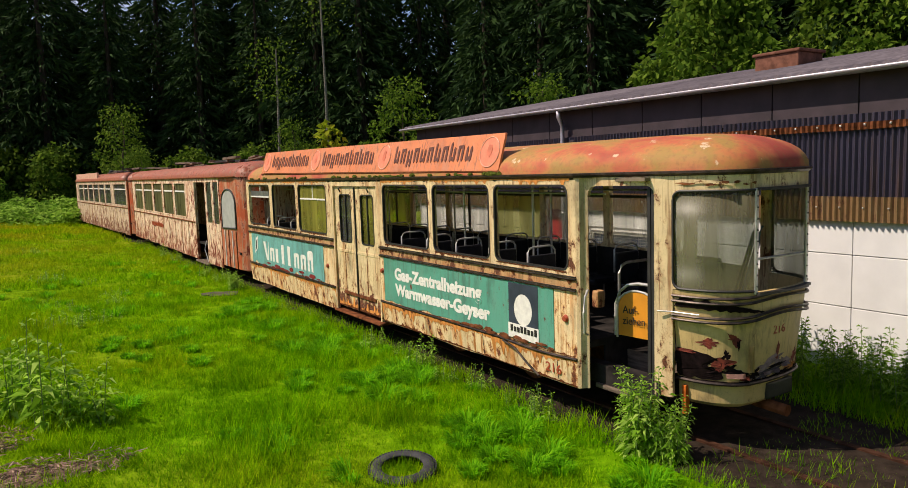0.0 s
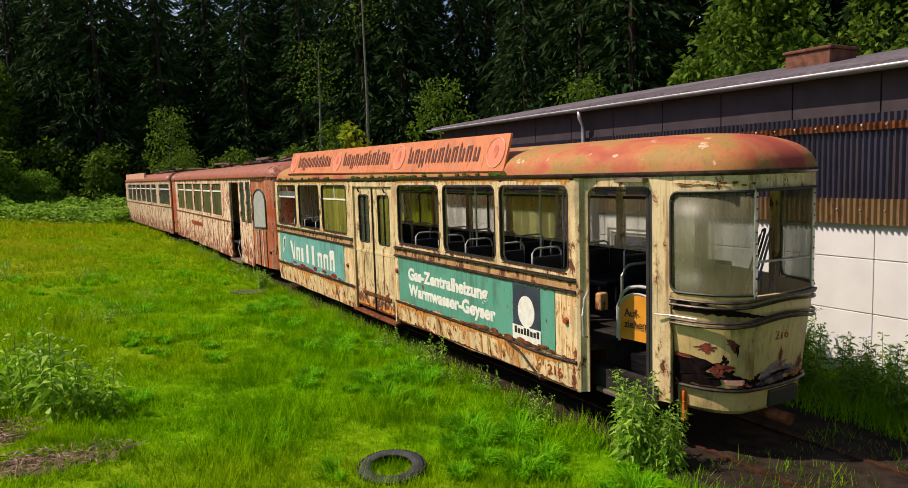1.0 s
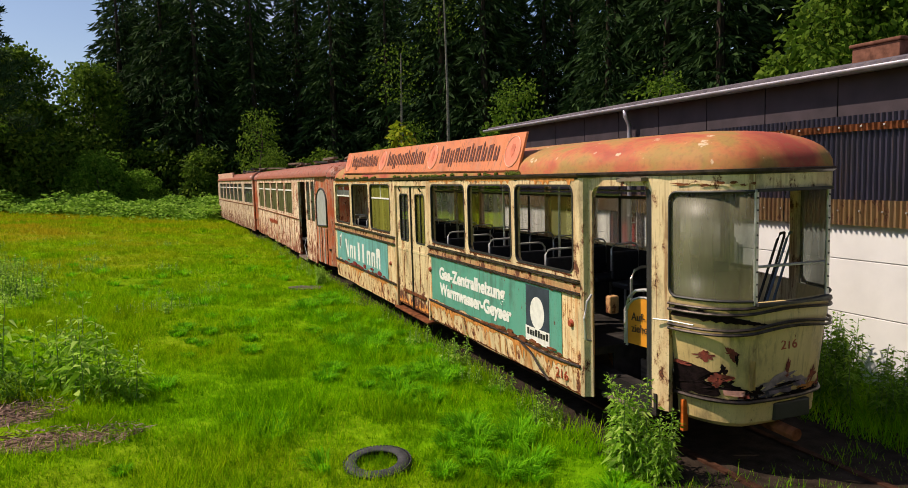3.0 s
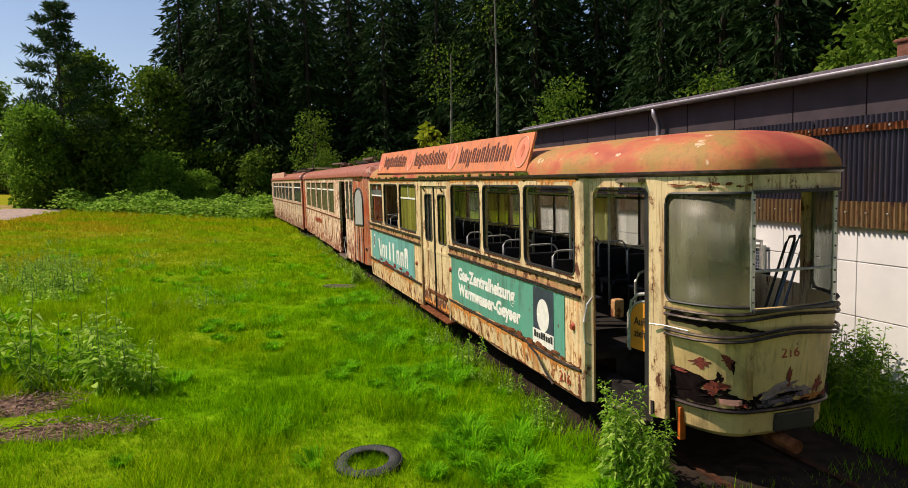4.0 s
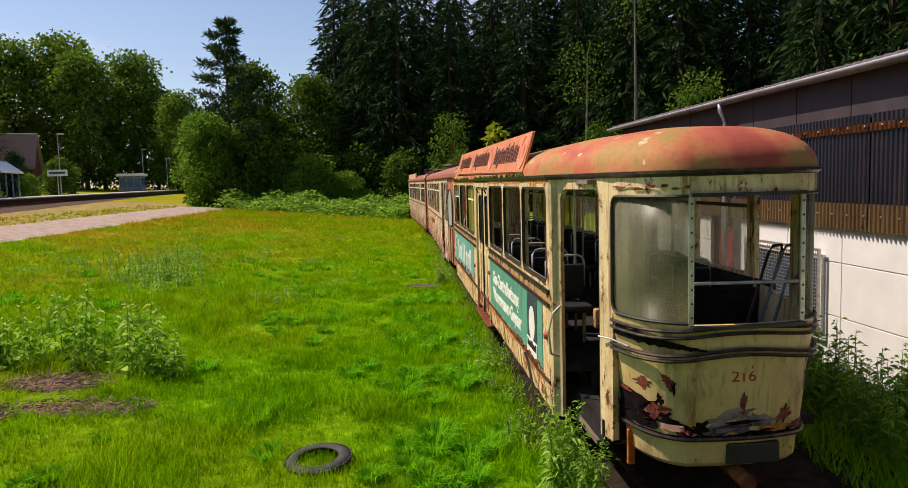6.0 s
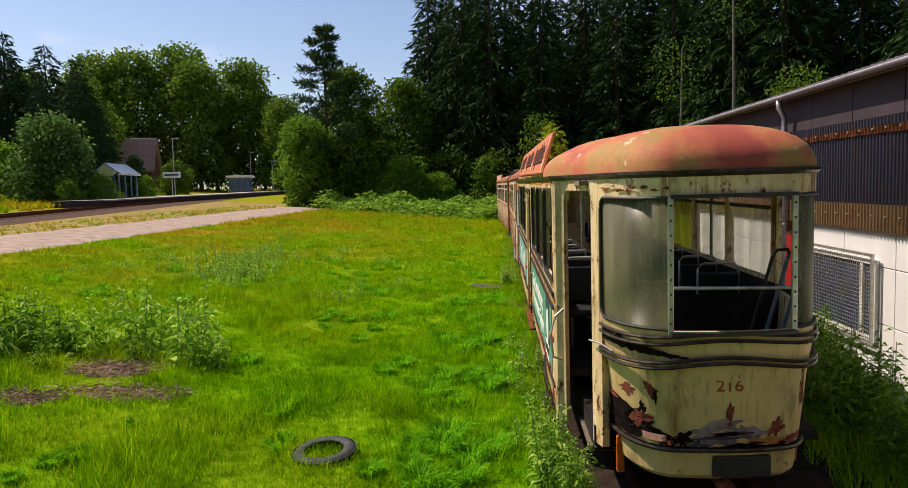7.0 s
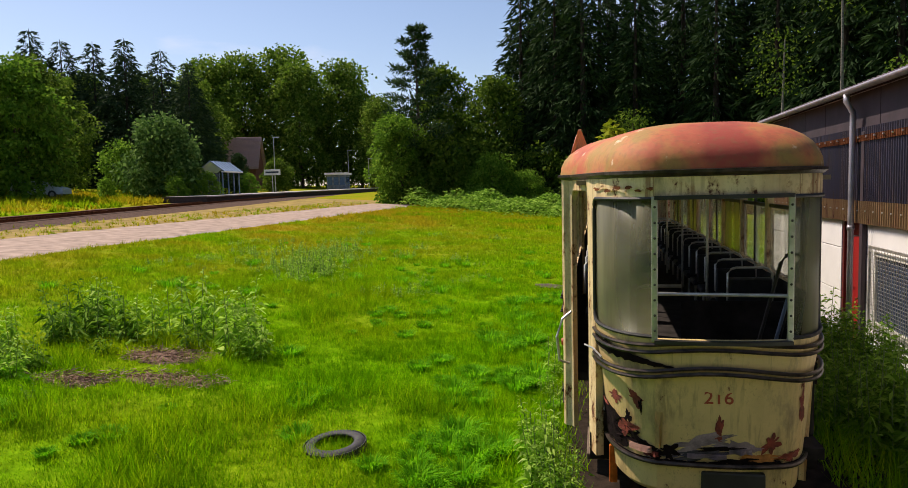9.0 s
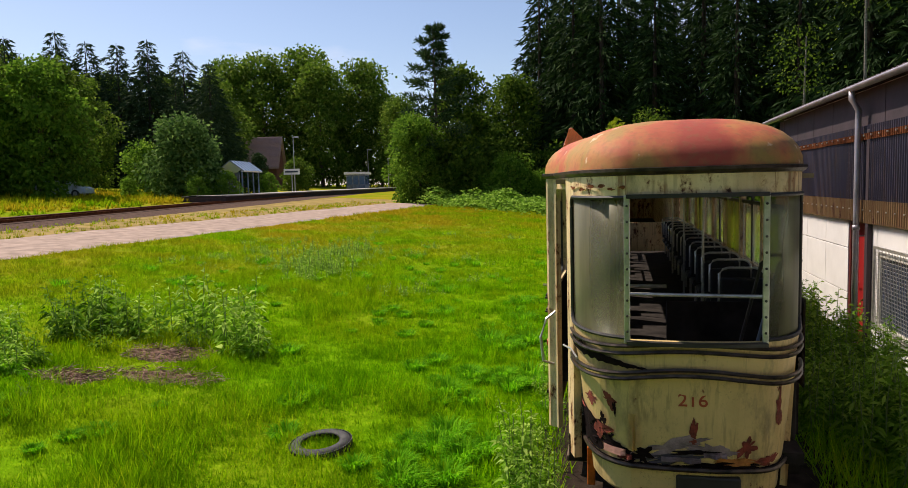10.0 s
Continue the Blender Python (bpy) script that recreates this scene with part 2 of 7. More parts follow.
def dryness(nt):
    """The meadow dries out towards the road and the far end, in uneven patches."""
    tc = nt.nodes.new("ShaderNodeTexCoord")
    sp = nt.nodes.new("ShaderNodeSeparateXYZ")
    nt.links.new(tc.outputs["Object"], sp.inputs[0])
    fall = []
    for socket, lo, hi, top in ((sp.outputs[1], 9, 34, 0.55), (sp.outputs[0], -3, -14, 0.60)):
        m = nt.nodes.new("ShaderNodeMapRange")
        m.inputs[1].default_value, m.inputs[2].default_value = lo, hi
        m.inputs[3].default_value, m.inputs[4].default_value = 0.0, top
        nt.links.new(socket, m.inputs[0])
        fall.append(m.outputs[0])
    spots = ramp(nt, noise_tex(nt, 0.28, 4, (1, 1, 0), seed=14), [(0.36, (0.12,) * 3), (0.62, (1, 1, 1))])
    return math_node(nt, "MULTIPLY", math_node(nt, "ADD", fall[0], fall[1]), spots)


def grass_material():
    m, nt, b = material("grass_blades", 0.6)
    info = nt.nodes.new("ShaderNodeNewGeometry")
    isl = info.outputs["Random Per Island"]
    big = noise_tex(nt, 0.35, 4, (1, 1, 0))
    a = ramp(nt, isl, [(0.0, (0.10, 0.29, 0.001)), (0.5, (0.195, 0.50, 0.001)), (0.93, (0.34, 0.64, 0.002)), (1.0, (0.42, 0.54, 0.012))])
    c = ramp(nt, isl, [(0.0, (0.17, 0.34, 0.001)), (0.6, (0.31, 0.53, 0.001)), (1.0, (0.48, 0.54, 0.01))])
    col = mix(nt, ramp(nt, big, [(0.42, (0, 0, 0)), (0.62, (1, 1, 1))]), a, c)
    tuft = noise_tex(nt, 1.5, 4, (1, 1, 0), seed=4)
    col = mix(nt, ramp(nt, tuft, [(0.36, (0.75, 0.75, 0.75)), (0.52, (0, 0, 0))]), col, (0.075, 0.23, 0.001))
    fine = noise_tex(nt, 6.5, 3, (1, 1, 0), seed=9)
    col = mix(nt, ramp(nt, fine, [(0.36, (0.7, 0.7, 0.7)), (0.50, (0, 0, 0))]), col, (0.05, 0.16, 0.0005))
    col = mix(nt, dryness(nt), col, mix(nt, isl, (0.30, 0.25, 0.006), (0.54, 0.42, 0.02)))
    nt.links.new(col, b.inputs["Base Color"])
    b.inputs["Specular IOR Level"].default_value = 0.0
    tr = nt.nodes.new("ShaderNodeBsdfTranslucent")
    nt.links.new(col, tr.inputs[0])
    ms = nt.nodes.new("ShaderNodeMixShader")
    ms.inputs[0].default_value = 0.45
    nt.links.new(b.outputs[0], ms.inputs[1])
    nt.links.new(tr.outputs[0], ms.inputs[2])
    nt.links.new(ms.outputs[0], nt.nodes["Material Output"].inputs[0])
    return m


def leaf_material(name, dark, mid, light, trans=0.35):
    m, nt, b = material(name, 0.55)
    info = nt.nodes.new("ShaderNodeNewGeometry")
    col = ramp(nt, info.outputs["Random Per Island"], [(0.0, dark), (0.55, mid), (1.0, light)])
    nt.links.new(col, b.inputs["Base Color"])
    b.inputs["Specular IOR Level"].default_value = 0.08
    b.inputs["Roughness"].default_value = 0.8
    tr = nt.nodes.new("ShaderNodeBsdfTranslucent")
    nt.links.new(col, tr.inputs[0])
    ms = nt.nodes.new("ShaderNodeMixShader")
    ms.inputs[0].default_value = trans
    nt.links.new(b.outputs[0], ms.inputs[1])
    nt.links.new(tr.outputs[0], ms.inputs[2])
    nt.links.new(ms.outputs[0], nt.nodes["Material Output"].inputs[0])
    return m


GRASS = grass_material()
TUSSOCK = leaf_material("tussock_blades", (0.07, 0.26, 0.002), (0.14, 0.45, 0.004), (0.28, 0.62, 0.008), 0.5)
NETTLEPALE = leaf_material("pale_nettle_tops", (0.12, 0.25, 0.02), (0.22, 0.40, 0.04), (0.36, 0.54, 0.09), 0.45)
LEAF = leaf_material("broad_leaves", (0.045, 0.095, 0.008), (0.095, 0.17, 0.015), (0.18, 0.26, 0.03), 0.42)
# two lighter copies of the broad leaves, with sunlight painted into the green
LEAFMID = leaf_material("sunlit_crown_leaves", (0.06, 0.125, 0.010), (0.12, 0.21, 0.018), (0.25, 0.34, 0.05), 0.45)
LEAFBRIGHT = leaf_material("bright_sunlit_leaves", (0.07, 0.16, 0.012), (0.13, 0.27, 0.02), (0.24, 0.38, 0.04), 0.48)
LEAFYELLOW = leaf_material("sunlit_yellow_leaves", (0.14, 0.22, 0.01), (0.26, 0.33, 0.015), (0.40, 0.44, 0.03), 0.5)
# needle colours lowered to hold the shade of the backlit wood
NEEDLE_SHADED = leaf_material("shaded_spruce_needles", (0.010, 0.025, 0.007), (0.020, 0.046, 0.012), (0.046, 0.088, 0.022), 0.16)
PINE = leaf_material("pine_needles", (0.022, 0.050, 0.016), (0.04, 0.085, 0.026), (0.08, 0.13, 0.045), 0.2)
PINEDARK = leaf_material("far_spruce_needles", (0.014, 0.032, 0.012), (0.028, 0.058, 0.02), (0.06, 0.10, 0.035), 0.16)
# pine needles lightened for the round bush, as if in full sun
SUNLITPINE = leaf_material("sunlit_pine_needles", (0.05, 0.11, 0.022), (0.10, 0.20, 0.04), (0.22, 0.34, 0.09), 0.35)
WEED = leaf_material("weed_leaves", (0.13, 0.29, 0.01), (0.28, 0.50, 0.04), (0.55, 0.72, 0.16), 0.5)
NETTLE = leaf_material("nettle_leaves", (0.06, 0.14, 0.006), (0.13, 0.28, 0.018), (0.28, 0.44, 0.06), 0.4)
BARK = plain("grey_bark", (0.10, 0.075, 0.055), 0.9, vary=0.5, scale=5, stretch=(2, 2, 0.5), bumps=0.6)
DARKBARK = plain("dark_spruce_bark", (0.045, 0.034, 0.027), 0.95, vary=0.5, scale=5, stretch=(2, 2, 0.5), bumps=0.6)
BIRCH = plain("pale_bark", (0.19, 0.17, 0.15), 0.85, vary=0.5, scale=4, stretch=(1, 1, 3), bumps=0.4)


def ground_material():
    m, nt, b = material("meadow_soil", 0.95)
    big = noise_tex(nt, 0.30, 5)
    fine = noise_tex(nt, 6.0, 6)
    g = ramp(nt, fine, [(0.3, (0.06, 0.16, 0.002)), (0.6, (0.14, 0.31, 0.003)), (0.8, (0.25, 0.39, 0.008))])
    d = ramp(nt, fine, [(0.3, (0.14, 0.19, 0.004)), (0.7, (0.27, 0.31, 0.014))])
    col = mix(nt, ramp(nt, big, [(0.46, (0, 0, 0)), (0.70, (0.7, 0.7, 0.7))]), g, d)
    nt.links.new(mix(nt, dryness(nt), col, (0.30, 0.25, 0.02)), b.inputs["Base Color"])
    bump(nt, b, fine, 0.7, 0.05)
    b.inputs["Specular IOR Level"].default_value = 0.0
    return m


SOIL = ground_material()
DIRT = plain("bare_earth", (0.165, 0.10, 0.075), 0.97, vary=0.75, scale=11, bumps=1.0)
# siding soil kept near black: the tram's shadow is put into its colour
SHADED_BALLAST = plain("shaded_ballast_soil", (0.030, 0.021, 0.015), 0.95, vary=0.5, scale=7, bumps=0.9)
GRAVEL = plain("pale_gravel_road", (0.38, 0.29, 0.235), 0.95, vary=0.30, scale=2.0, bumps=0.6)
STONE = plain("brown_track_ballast", (0.10, 0.062, 0.045), 0.95, vary=0.5, scale=9, bumps=0.8)
CONCRETE = plain("platform_concrete", (0.42, 0.40, 0.37), 0.85, vary=0.15, scale=3)
WALLWHITE = plain("white_wall_panel", (0.72, 0.71, 0.70), 0.75, vary=0.06, scale=2.5, bumps=0.08)
SHEET = painted("dark_blue_sheet", (0.028, 0.024, 0.046), amount=0.33, rust=(0.10, 0.035, 0.02), streak=(0.07, 0.04, 0.04), rough=0.5, seed=111, dirt=(0.035, 0.028, 0.034))
SHEETLOW = painted("ochre_stained_sheet", (0.22, 0.13, 0.05), amount=0.42, rust=(0.13, 0.05, 0.025), streak=(0.20, 0.09, 0.035), rough=0.6, seed=121)
FASCIA = plain("dark_brown_cladding", (0.034, 0.021, 0.027), 0.7, vary=0.35, scale=3)
FIBRE = plain("fibre_cement_roof", (0.16, 0.135, 0.145), 0.9, vary=0.3, scale=3, bumps=0.4)
ZINC = plain("zinc_gutter", (0.42, 0.40, 0.44), 0.45, 0.6, vary=0.2)
BRICK = plain("brick_chimney", (0.17, 0.075, 0.05), 0.9, vary=0.4, scale=8)
REDDOOR = plain("red_door_paint", (0.30, 0.012, 0.012), 0.45, vary=0.15)
TILE = plain("brown_roof_tile", (0.38, 0.26, 0.23), 0.8, vary=0.3, scale=6)
CARSILVER = plain("silver_blue_car_paint", (0.58, 0.64, 0.70), 0.3, 0.15, vary=0.05)
BLUEFRAME = plain("blue_grey_frame", (0.16, 0.22, 0.32), 0.5, vary=0.15)


# ---- mesh helpers ----
def finish(name, bm, mat, parent=None, label="", smooth=False):
    me = bpy.data.meshes.new(name)
    bmesh.ops.recalc_face_normals(bm, faces=bm.faces)
    bm.to_mesh(me)
    bm.free()
    me.materials.append(mat)
    if smooth:
        me.polygons.foreach_set("use_smooth", [True] * len(me.polygons))
    ob = new(name, me)
    if parent:
        ob.parent = parent
    if label:
        ob["label"] = label
    return ob


def part(name, bm, mat, parent, label="", smooth=False):
    return finish(name, bm, mat, parent, label, smooth)


def thing(name, label, category, at=(0, 0, 0), turn=0.0, group="", kind=""):
    e = new(name)
    e.empty_display_size = 0.2
    e.matrix_basis = pose(*at, 0, 0, turn)
    return tagged(e, label, category, group, kind)


def box(bm, lo, hi, bevel=0.0):
    lo, hi = [min(a, b) for a, b in zip(lo, hi)], [max(a, b) for a, b in zip(lo, hi)]
    r = bmesh.ops.create_cube(bm, size=1.0, matrix=Matrix.LocRotScale([(a + b) / 2 for a, b in zip(lo, hi)], None, [b - a for a, b in zip(lo, hi)]))
    if bevel:
        es = list({e for v in r["verts"] for e in v.link_edges})
        bmesh.ops.bevel(bm, geom=es, offset=bevel, segments=2, affect="EDGES", profile=0.5)
    return bm


def tube(bm, pts, r, n=8, r2=None):
    """A round bar through the points; r2 is the radius at its end."""
    pts = [Vector(p) for p in pts]
    rings = []
    for i, p in enumerate(pts):
        d = (pts[min(i + 1, len(pts) - 1)] - pts[max(i - 1, 0)]).normalized()
        u = d.orthogonal().normalized() if abs(d.z) > 0.95 else d.cross(Vector((0, 0, 1))).normalized()
        w = d.cross(u)
        k = r if r2 is None else r + (r2 - r) * i / (len(pts) - 1)
        rings.append([bm.verts.new(p + (u * math.cos(a) + w * math.sin(a)) * k) for a in [2 * math.pi * j / n for j in range(n)]])
    for a, b in zip(rings, rings[1:]):
        for j in range(n):
            bm.faces.new((a[j], a[(j + 1) % n], b[(j + 1) % n], b[j]))
    bm.faces.new(rings[0])
    bm.faces.new(rings[-1][::-1])
    return bm


def hull_strip(bm, plan, z0, z1, thick, lean=0.0):
    """An upright wall along the open plan line, thick metres deep to its inner side; lean moves its foot inwards."""
    n = len(plan)
    nor = []
    for i in range(n):
        a, b = Vector(plan[max(i - 1, 0)]), Vector(plan[min(i + 1, n - 1)])
        d = (b - a).normalized()
        nor.append(Vector((d.y, -d.x)))
    rows = []
    for i in range(n):
        p = Vector(plan[i])
        foot, inner = p + nor[i] * lean, p + nor[i] * thick
        rows.append([bm.verts.new((*q, z)) for q, z in ((foot, z0), (p, z1), (inner, z1), (inner + nor[i] * lean, z0))])
    for a, b in zip(rows, rows[1:]):
        for j in range(4):
            k = (j + 1) % 4
            bm.faces.new((a[j], b[j], b[k], a[k]))
    bm.faces.new(rows[0])
    bm.faces.new(rows[-1][::-1])
    return bm


def rounded(y0, y1, z0, z1, r, k=4):
    """A rounded rectangle as a loop of (y, z), with the outward rectangle's matching rule kept by corner."""
    pts = []
    for cy, cz, a0 in ((y1 - r, z1 - r, 0), (y0 + r, z1 - r, 90), (y0 + r, z0 + r, 180), (y1 - r, z0 + r, 270)):
        for j in range(k + 1):
            a = radians(a0 + 90 * j / k)
            pts.append((cy + r * math.cos(a), cz + r * math.sin(a)))
    return pts


def holed(bm, cell, hole, r, put, thick, k=4):
    """A wall cell (y0, y1, z0, z1) with a rounded hole through it. put(y, z, depth) gives the place."""
    y0, y1, z0, z1 = cell
    inner = rounded(*hole, r, k)
    outer = []
    h = k // 2
    for c in range(4):
        for j in range(k + 1):
            p = inner[c * (k + 1) + j]
            ey, ez = (y1, z1) if c == 0 else (y0, z1) if c == 1 else (y0, z0) if c == 2 else (y1, z0)
            f = (j / h) if j <= h else ((k - j) / (k - h))
            if c in (0, 2):
                outer.append((ey, p[1] + (ez - p[1]) * f) if j <= h else (p[0] + (ey - p[0]) * f, ez))
            else:
                outer.append((p[0] + (ey - p[0]) * f, ez) if j <= h else (ey, p[1] + (ez - p[1]) * f))
    n = len(inner)
    A = [bm.verts.new(put(*p, 0)) for p in outer]
    B = [bm.verts.new(put(*p, 0)) for p in inner]
    C = [bm.verts.new(put(*p, thick)) for p in inner]
    D = [bm.verts.new(put(*p, thick)) for p in outer]
    for i in range(n):
        j = (i + 1) % n
        for q in ((A[i], A[j], B[j], B[i]), (B[i], B[j], C[j], C[i]), (C[i], C[j], D[j], D[i]), (D[i], D[j], A[j], A[i])):
            bm.faces.new(q)
    return bm


def ring_frame(bm, hole, r, put, d0, d1, w, k=4):
    """A narrow rubber or metal frame round a rounded opening."""
    y0, y1, z0, z1 = hole
    a, b = rounded(y0, y1, z0, z1, r, k), rounded(y0 + w, y1 - w, z0 + w, z1 - w, max(r - w, 0.01), k)
    L = [[bm.verts.new(put(*p, d)) for p in loop] for loop, d in ((a, d0), (b, d0), (b, d1), (a, d1))]
    n = len(a)
    for i in range(n):
        j = (i + 1) % n
        for q in range(4):
            bm.faces.new((L[q][i], L[q][j], L[(q + 1) % 4][j], L[(q + 1) % 4][i]))
    return bm


def slab(bm, loop, put, d0, d1):
    """A flat plate with the outline loop."""
    A = [bm.verts.new(put(*p, d0)) for p in loop]
    B = [bm.verts.new(put(*p, d1)) for p in loop]
    n = len(loop)
    bm.faces.new(A)
    bm.faces.new(B[::-1])
    for i in range(n):
        bm.faces.new((A[i], A[(i + 1) % n], B[(i + 1) % n], B[i]))
    return bm


def raw_mesh(name, verts, faces, mat, parent=None, label=""):
    me = bpy.data.meshes.new(name)
    me.from_pydata([tuple(v) for v in verts] if not isinstance(verts, np.ndarray) else verts.tolist(), [], faces if isinstance(faces, list) else faces.tolist())
    me.materials.append(mat)
    ob = new(name, me)
    if parent:
        ob.parent = parent
    if label:
        ob["label"] = label
    return ob


def text_part(name, body, size, mat, parent, m, label="", bold=0.0, width=0.0):
    """Lettering as a thin mesh, at the pose m."""
    c = bpy.data.curves.new(name, "FONT")
    c.body, c.size, c.extrude, c.offset = body, size, 0.002, bold
    tmp = new("lettering_curve", c)
    bpy.context.view_layer.update()
    me = bpy.data.meshes.new_from_object(tmp.evaluated_get(bpy.context.evaluated_depsgraph_get()))
    bpy.data.objects.remove(tmp)
    bpy.data.curves.remove(c)
    if width:
        xs = [v.co.x for v in me.vertices]
        me.transform(Matrix.Diagonal((width / (max(xs) - min(xs)), 1, 1, 1)))
    me.materials.clear()
    me.materials.append(mat)
    ob = new(name, me)
    ob.parent = parent
    ob.matrix_basis = m
    if label:
        ob["label"] = label
    return ob


# ---- ground ----
def bumps(x, y):
    return 0.05 * noise.noise((x * 0.35, y * 0.35, 1.7)) + 0.03 * noise.noise((x * 1.1, y * 1.1, 5.2))


def ground(x, y):
    """Height of the meadow: it climbs gently away from the trams."""
    rise = 0.055 * min(max(-x, 0.0), 62.0)
    calm = 1.0 if x > -15.5 and y < 60 else 0.3
    edge = min(1.0, abs(x) / 1.5) if -1.5 < x < 0 else (0.2 if 0 <= x < 3 else 1.0)
    return rise + bumps(x, y) * calm * edge


def build_ground():
    xs = [-1500, -700, -300, -160, -110, -85, -70] + list(np.arange(-62, -14, 2.0)) + list(np.arange(-14, 6.01, 0.4)) + [8, 12, 18, 26, 40, 60, 100, 200, 500, 1500]
    ys = [-1500, -500, -200, -80, -40, -25, -15, -10, -8] + list(np.arange(-6, 30, 0.5)) + list(np.arange(30, 130, 3.0)) + [140, 170, 220, 300, 500, 900, 1600]
    V = [(x, y, ground(x, y)) for y in ys for x in xs]
    n = len(xs)
    F = [(j * n + i, j * n + i + 1, (j + 1) * n + i + 1, (j + 1) * n + i) for j in range(len(ys) - 1) for i in range(n - 1)]
    ob = raw_mesh("ground", V, F, SOIL)
    tagged(ob, "sunlit green meadow ground with mown and bare spots", "ground", kind="structure")
    ob.data.polygons.foreach_set("use_smooth", [True] * len(ob.data.polygons))
    return ob


build_ground()


def patch(name, cx, cy, rx, ry, mat, label, category, lift=0.02, seed=0, kind="structure", core=0.05):
    """A low irregular mound lying on the ground."""
    n, rings = 36, 6
    V, F = [(cx, cy, ground(cx, cy) + lift + core)], []
    for r in range(1, rings + 1):
        for i in range(n):
            a = 2 * math.pi * i / n
            k = r / rings * (1 + 0.45 * noise.noise((math.cos(a) * 1.6 + seed, math.sin(a) * 1.6, seed)) + 0.35 * noise.noise((math.cos(a) * 5, math.sin(a) * 5, seed)))
            x, y = cx + rx * k * math.cos(a), cy + ry * k * math.sin(a)
            z = ground(x, y) + (lift + core * (1 - (r / rings) ** 2) + 0.02 * noise.noise((x * 3, y * 3, 3)) + 0.03 * noise.noise((x * 11, y * 11, 5)) if r < rings else -0.03)
            V.append((x, y, z))
    for i in range(n):
        F.append((0, 1 + i, 1 + (i + 1) % n))
    for r in range(rings - 1):
        for i in range(n):
            a, b = 1 + r * n, 1 + (r + 1) * n
            F.append((a + i, b + i, b + (i + 1) % n, a + (i + 1) % n))
    return tagged(raw_mesh(name, V, F, mat), label, category, kind=kind)


def ribbon(name, left, right, ys, mat, label, category, lift):
    """A strip of ground cover between two edge lines x = left(y) and x = right(y)."""
    V, F = [], []
    m = 5
    for y in ys:
        for i in range(m):
            x = left(y) + (right(y) - left(y)) * i / (m - 1)
            if i in (0, m - 1):
                x += 0.25 * noise.noise((x, y * 0.5, 4)) + 0.1 * noise.noise((x, y * 2, 4))
            V.append((x, y, ground(x, y) + (lift if i not in (0, m - 1) else 0.004)))
    for j in range(len(ys) - 1):
        for i in range(m - 1):
            F.append((j * m + i, j * m + i + 1, (j + 1) * m + i + 1, (j + 1) * m + i))
    return tagged(raw_mesh(name, V, F, mat), label, category, kind="structure")


ribbon("road", lambda y: -20.9, lambda y: -16.3, [float(v) for v in np.arange(-40, 62, 1.0)], GRAVEL, "pale dusty gravel road beside the meadow", "road", 0.04)
ribbon("verge", lambda y: -24.2 - 0.13 * max(0, y - 22), lambda y: -20.9, [float(v) for v in np.arange(-20, 70, 1.0)], plain("dry_verge", (0.30, 0.22, 0.07), 0.95, vary=0.35, scale=1.2, bumps=0.6), "dry ochre verge between road and railway", "verge", 0.03)
ribbon("track_bed", lambda y: -0.15, lambda y: 2.9, [float(v) for v in np.arange(-6, 56, 1.0)], SHADED_BALLAST, "weedy soil of the old tram siding, coloured as in shadow", "track bed", 0.03)


def rail_x(y):
    return -25.8 - 0.160 * (y - 22)


ribbon("railway_bed", lambda y: rail_x(y) - 3.2, lambda y: rail_x(y) + 2.6, [float(v) for v in np.arange(-20, 150, 2.0)], STONE, "brown stone ballast under the railway line", "track bed", 0.12)


def rail(name, offset, y0, y1, line, label, lift, mat=RUST):
    bm = bmesh.new()
    prof = [(-0.065, 0), (0.065, 0), (0.065, 0.02), (0.012, 0.04), (0.012, 0.10), (0.036, 0.11), (0.036, 0.15), (-0.036, 0.15), (-0.036, 0.11), (-0.012, 0.10), (-0.012, 0.04), (-0.065, 0.02)]
    rows = []
    n = 12
    for i in range(n + 1):
        y = y0 + (y1 - y0) * i / n
        x = line(y) + offset
        z = ground(line(y), y) + lift
        rows.append([bm.verts.new((x + px, y, z + pz)) for px, pz in prof])
    for a, b in zip(rows, rows[1:]):
        for j in range(len(prof)):
            k = (j + 1) % len(prof)
            bm.faces.new((a[j], a[k], b[k], b[j]))
    bm.faces.new(rows[0][::-1])
    bm.faces.new(rows[-1])
    return tagged(finish(name, bm, mat), label, "rail", "railway rails")


for off in (-0.72, 0.72):
    rail("railway_rail", off, -15, 140, rail_x, "rusty steel rail of the railway line", 0.13)
for off in (-0.5, 0.5):
    rail("tram_rail", off, -5, 50, lambda y: 1.12, "rusty rail sunk in weedy soil under the tram", -0.10, SHADEDRUST)


# ---- shed ----
SHED_X = 4.02
SHED_Y0, SHED_Y1 = -7.0, 12.5
shed = thing("shed", "long low shed with white panels under dark corrugated cladding", "shed", (SHED_X, 0, 0))


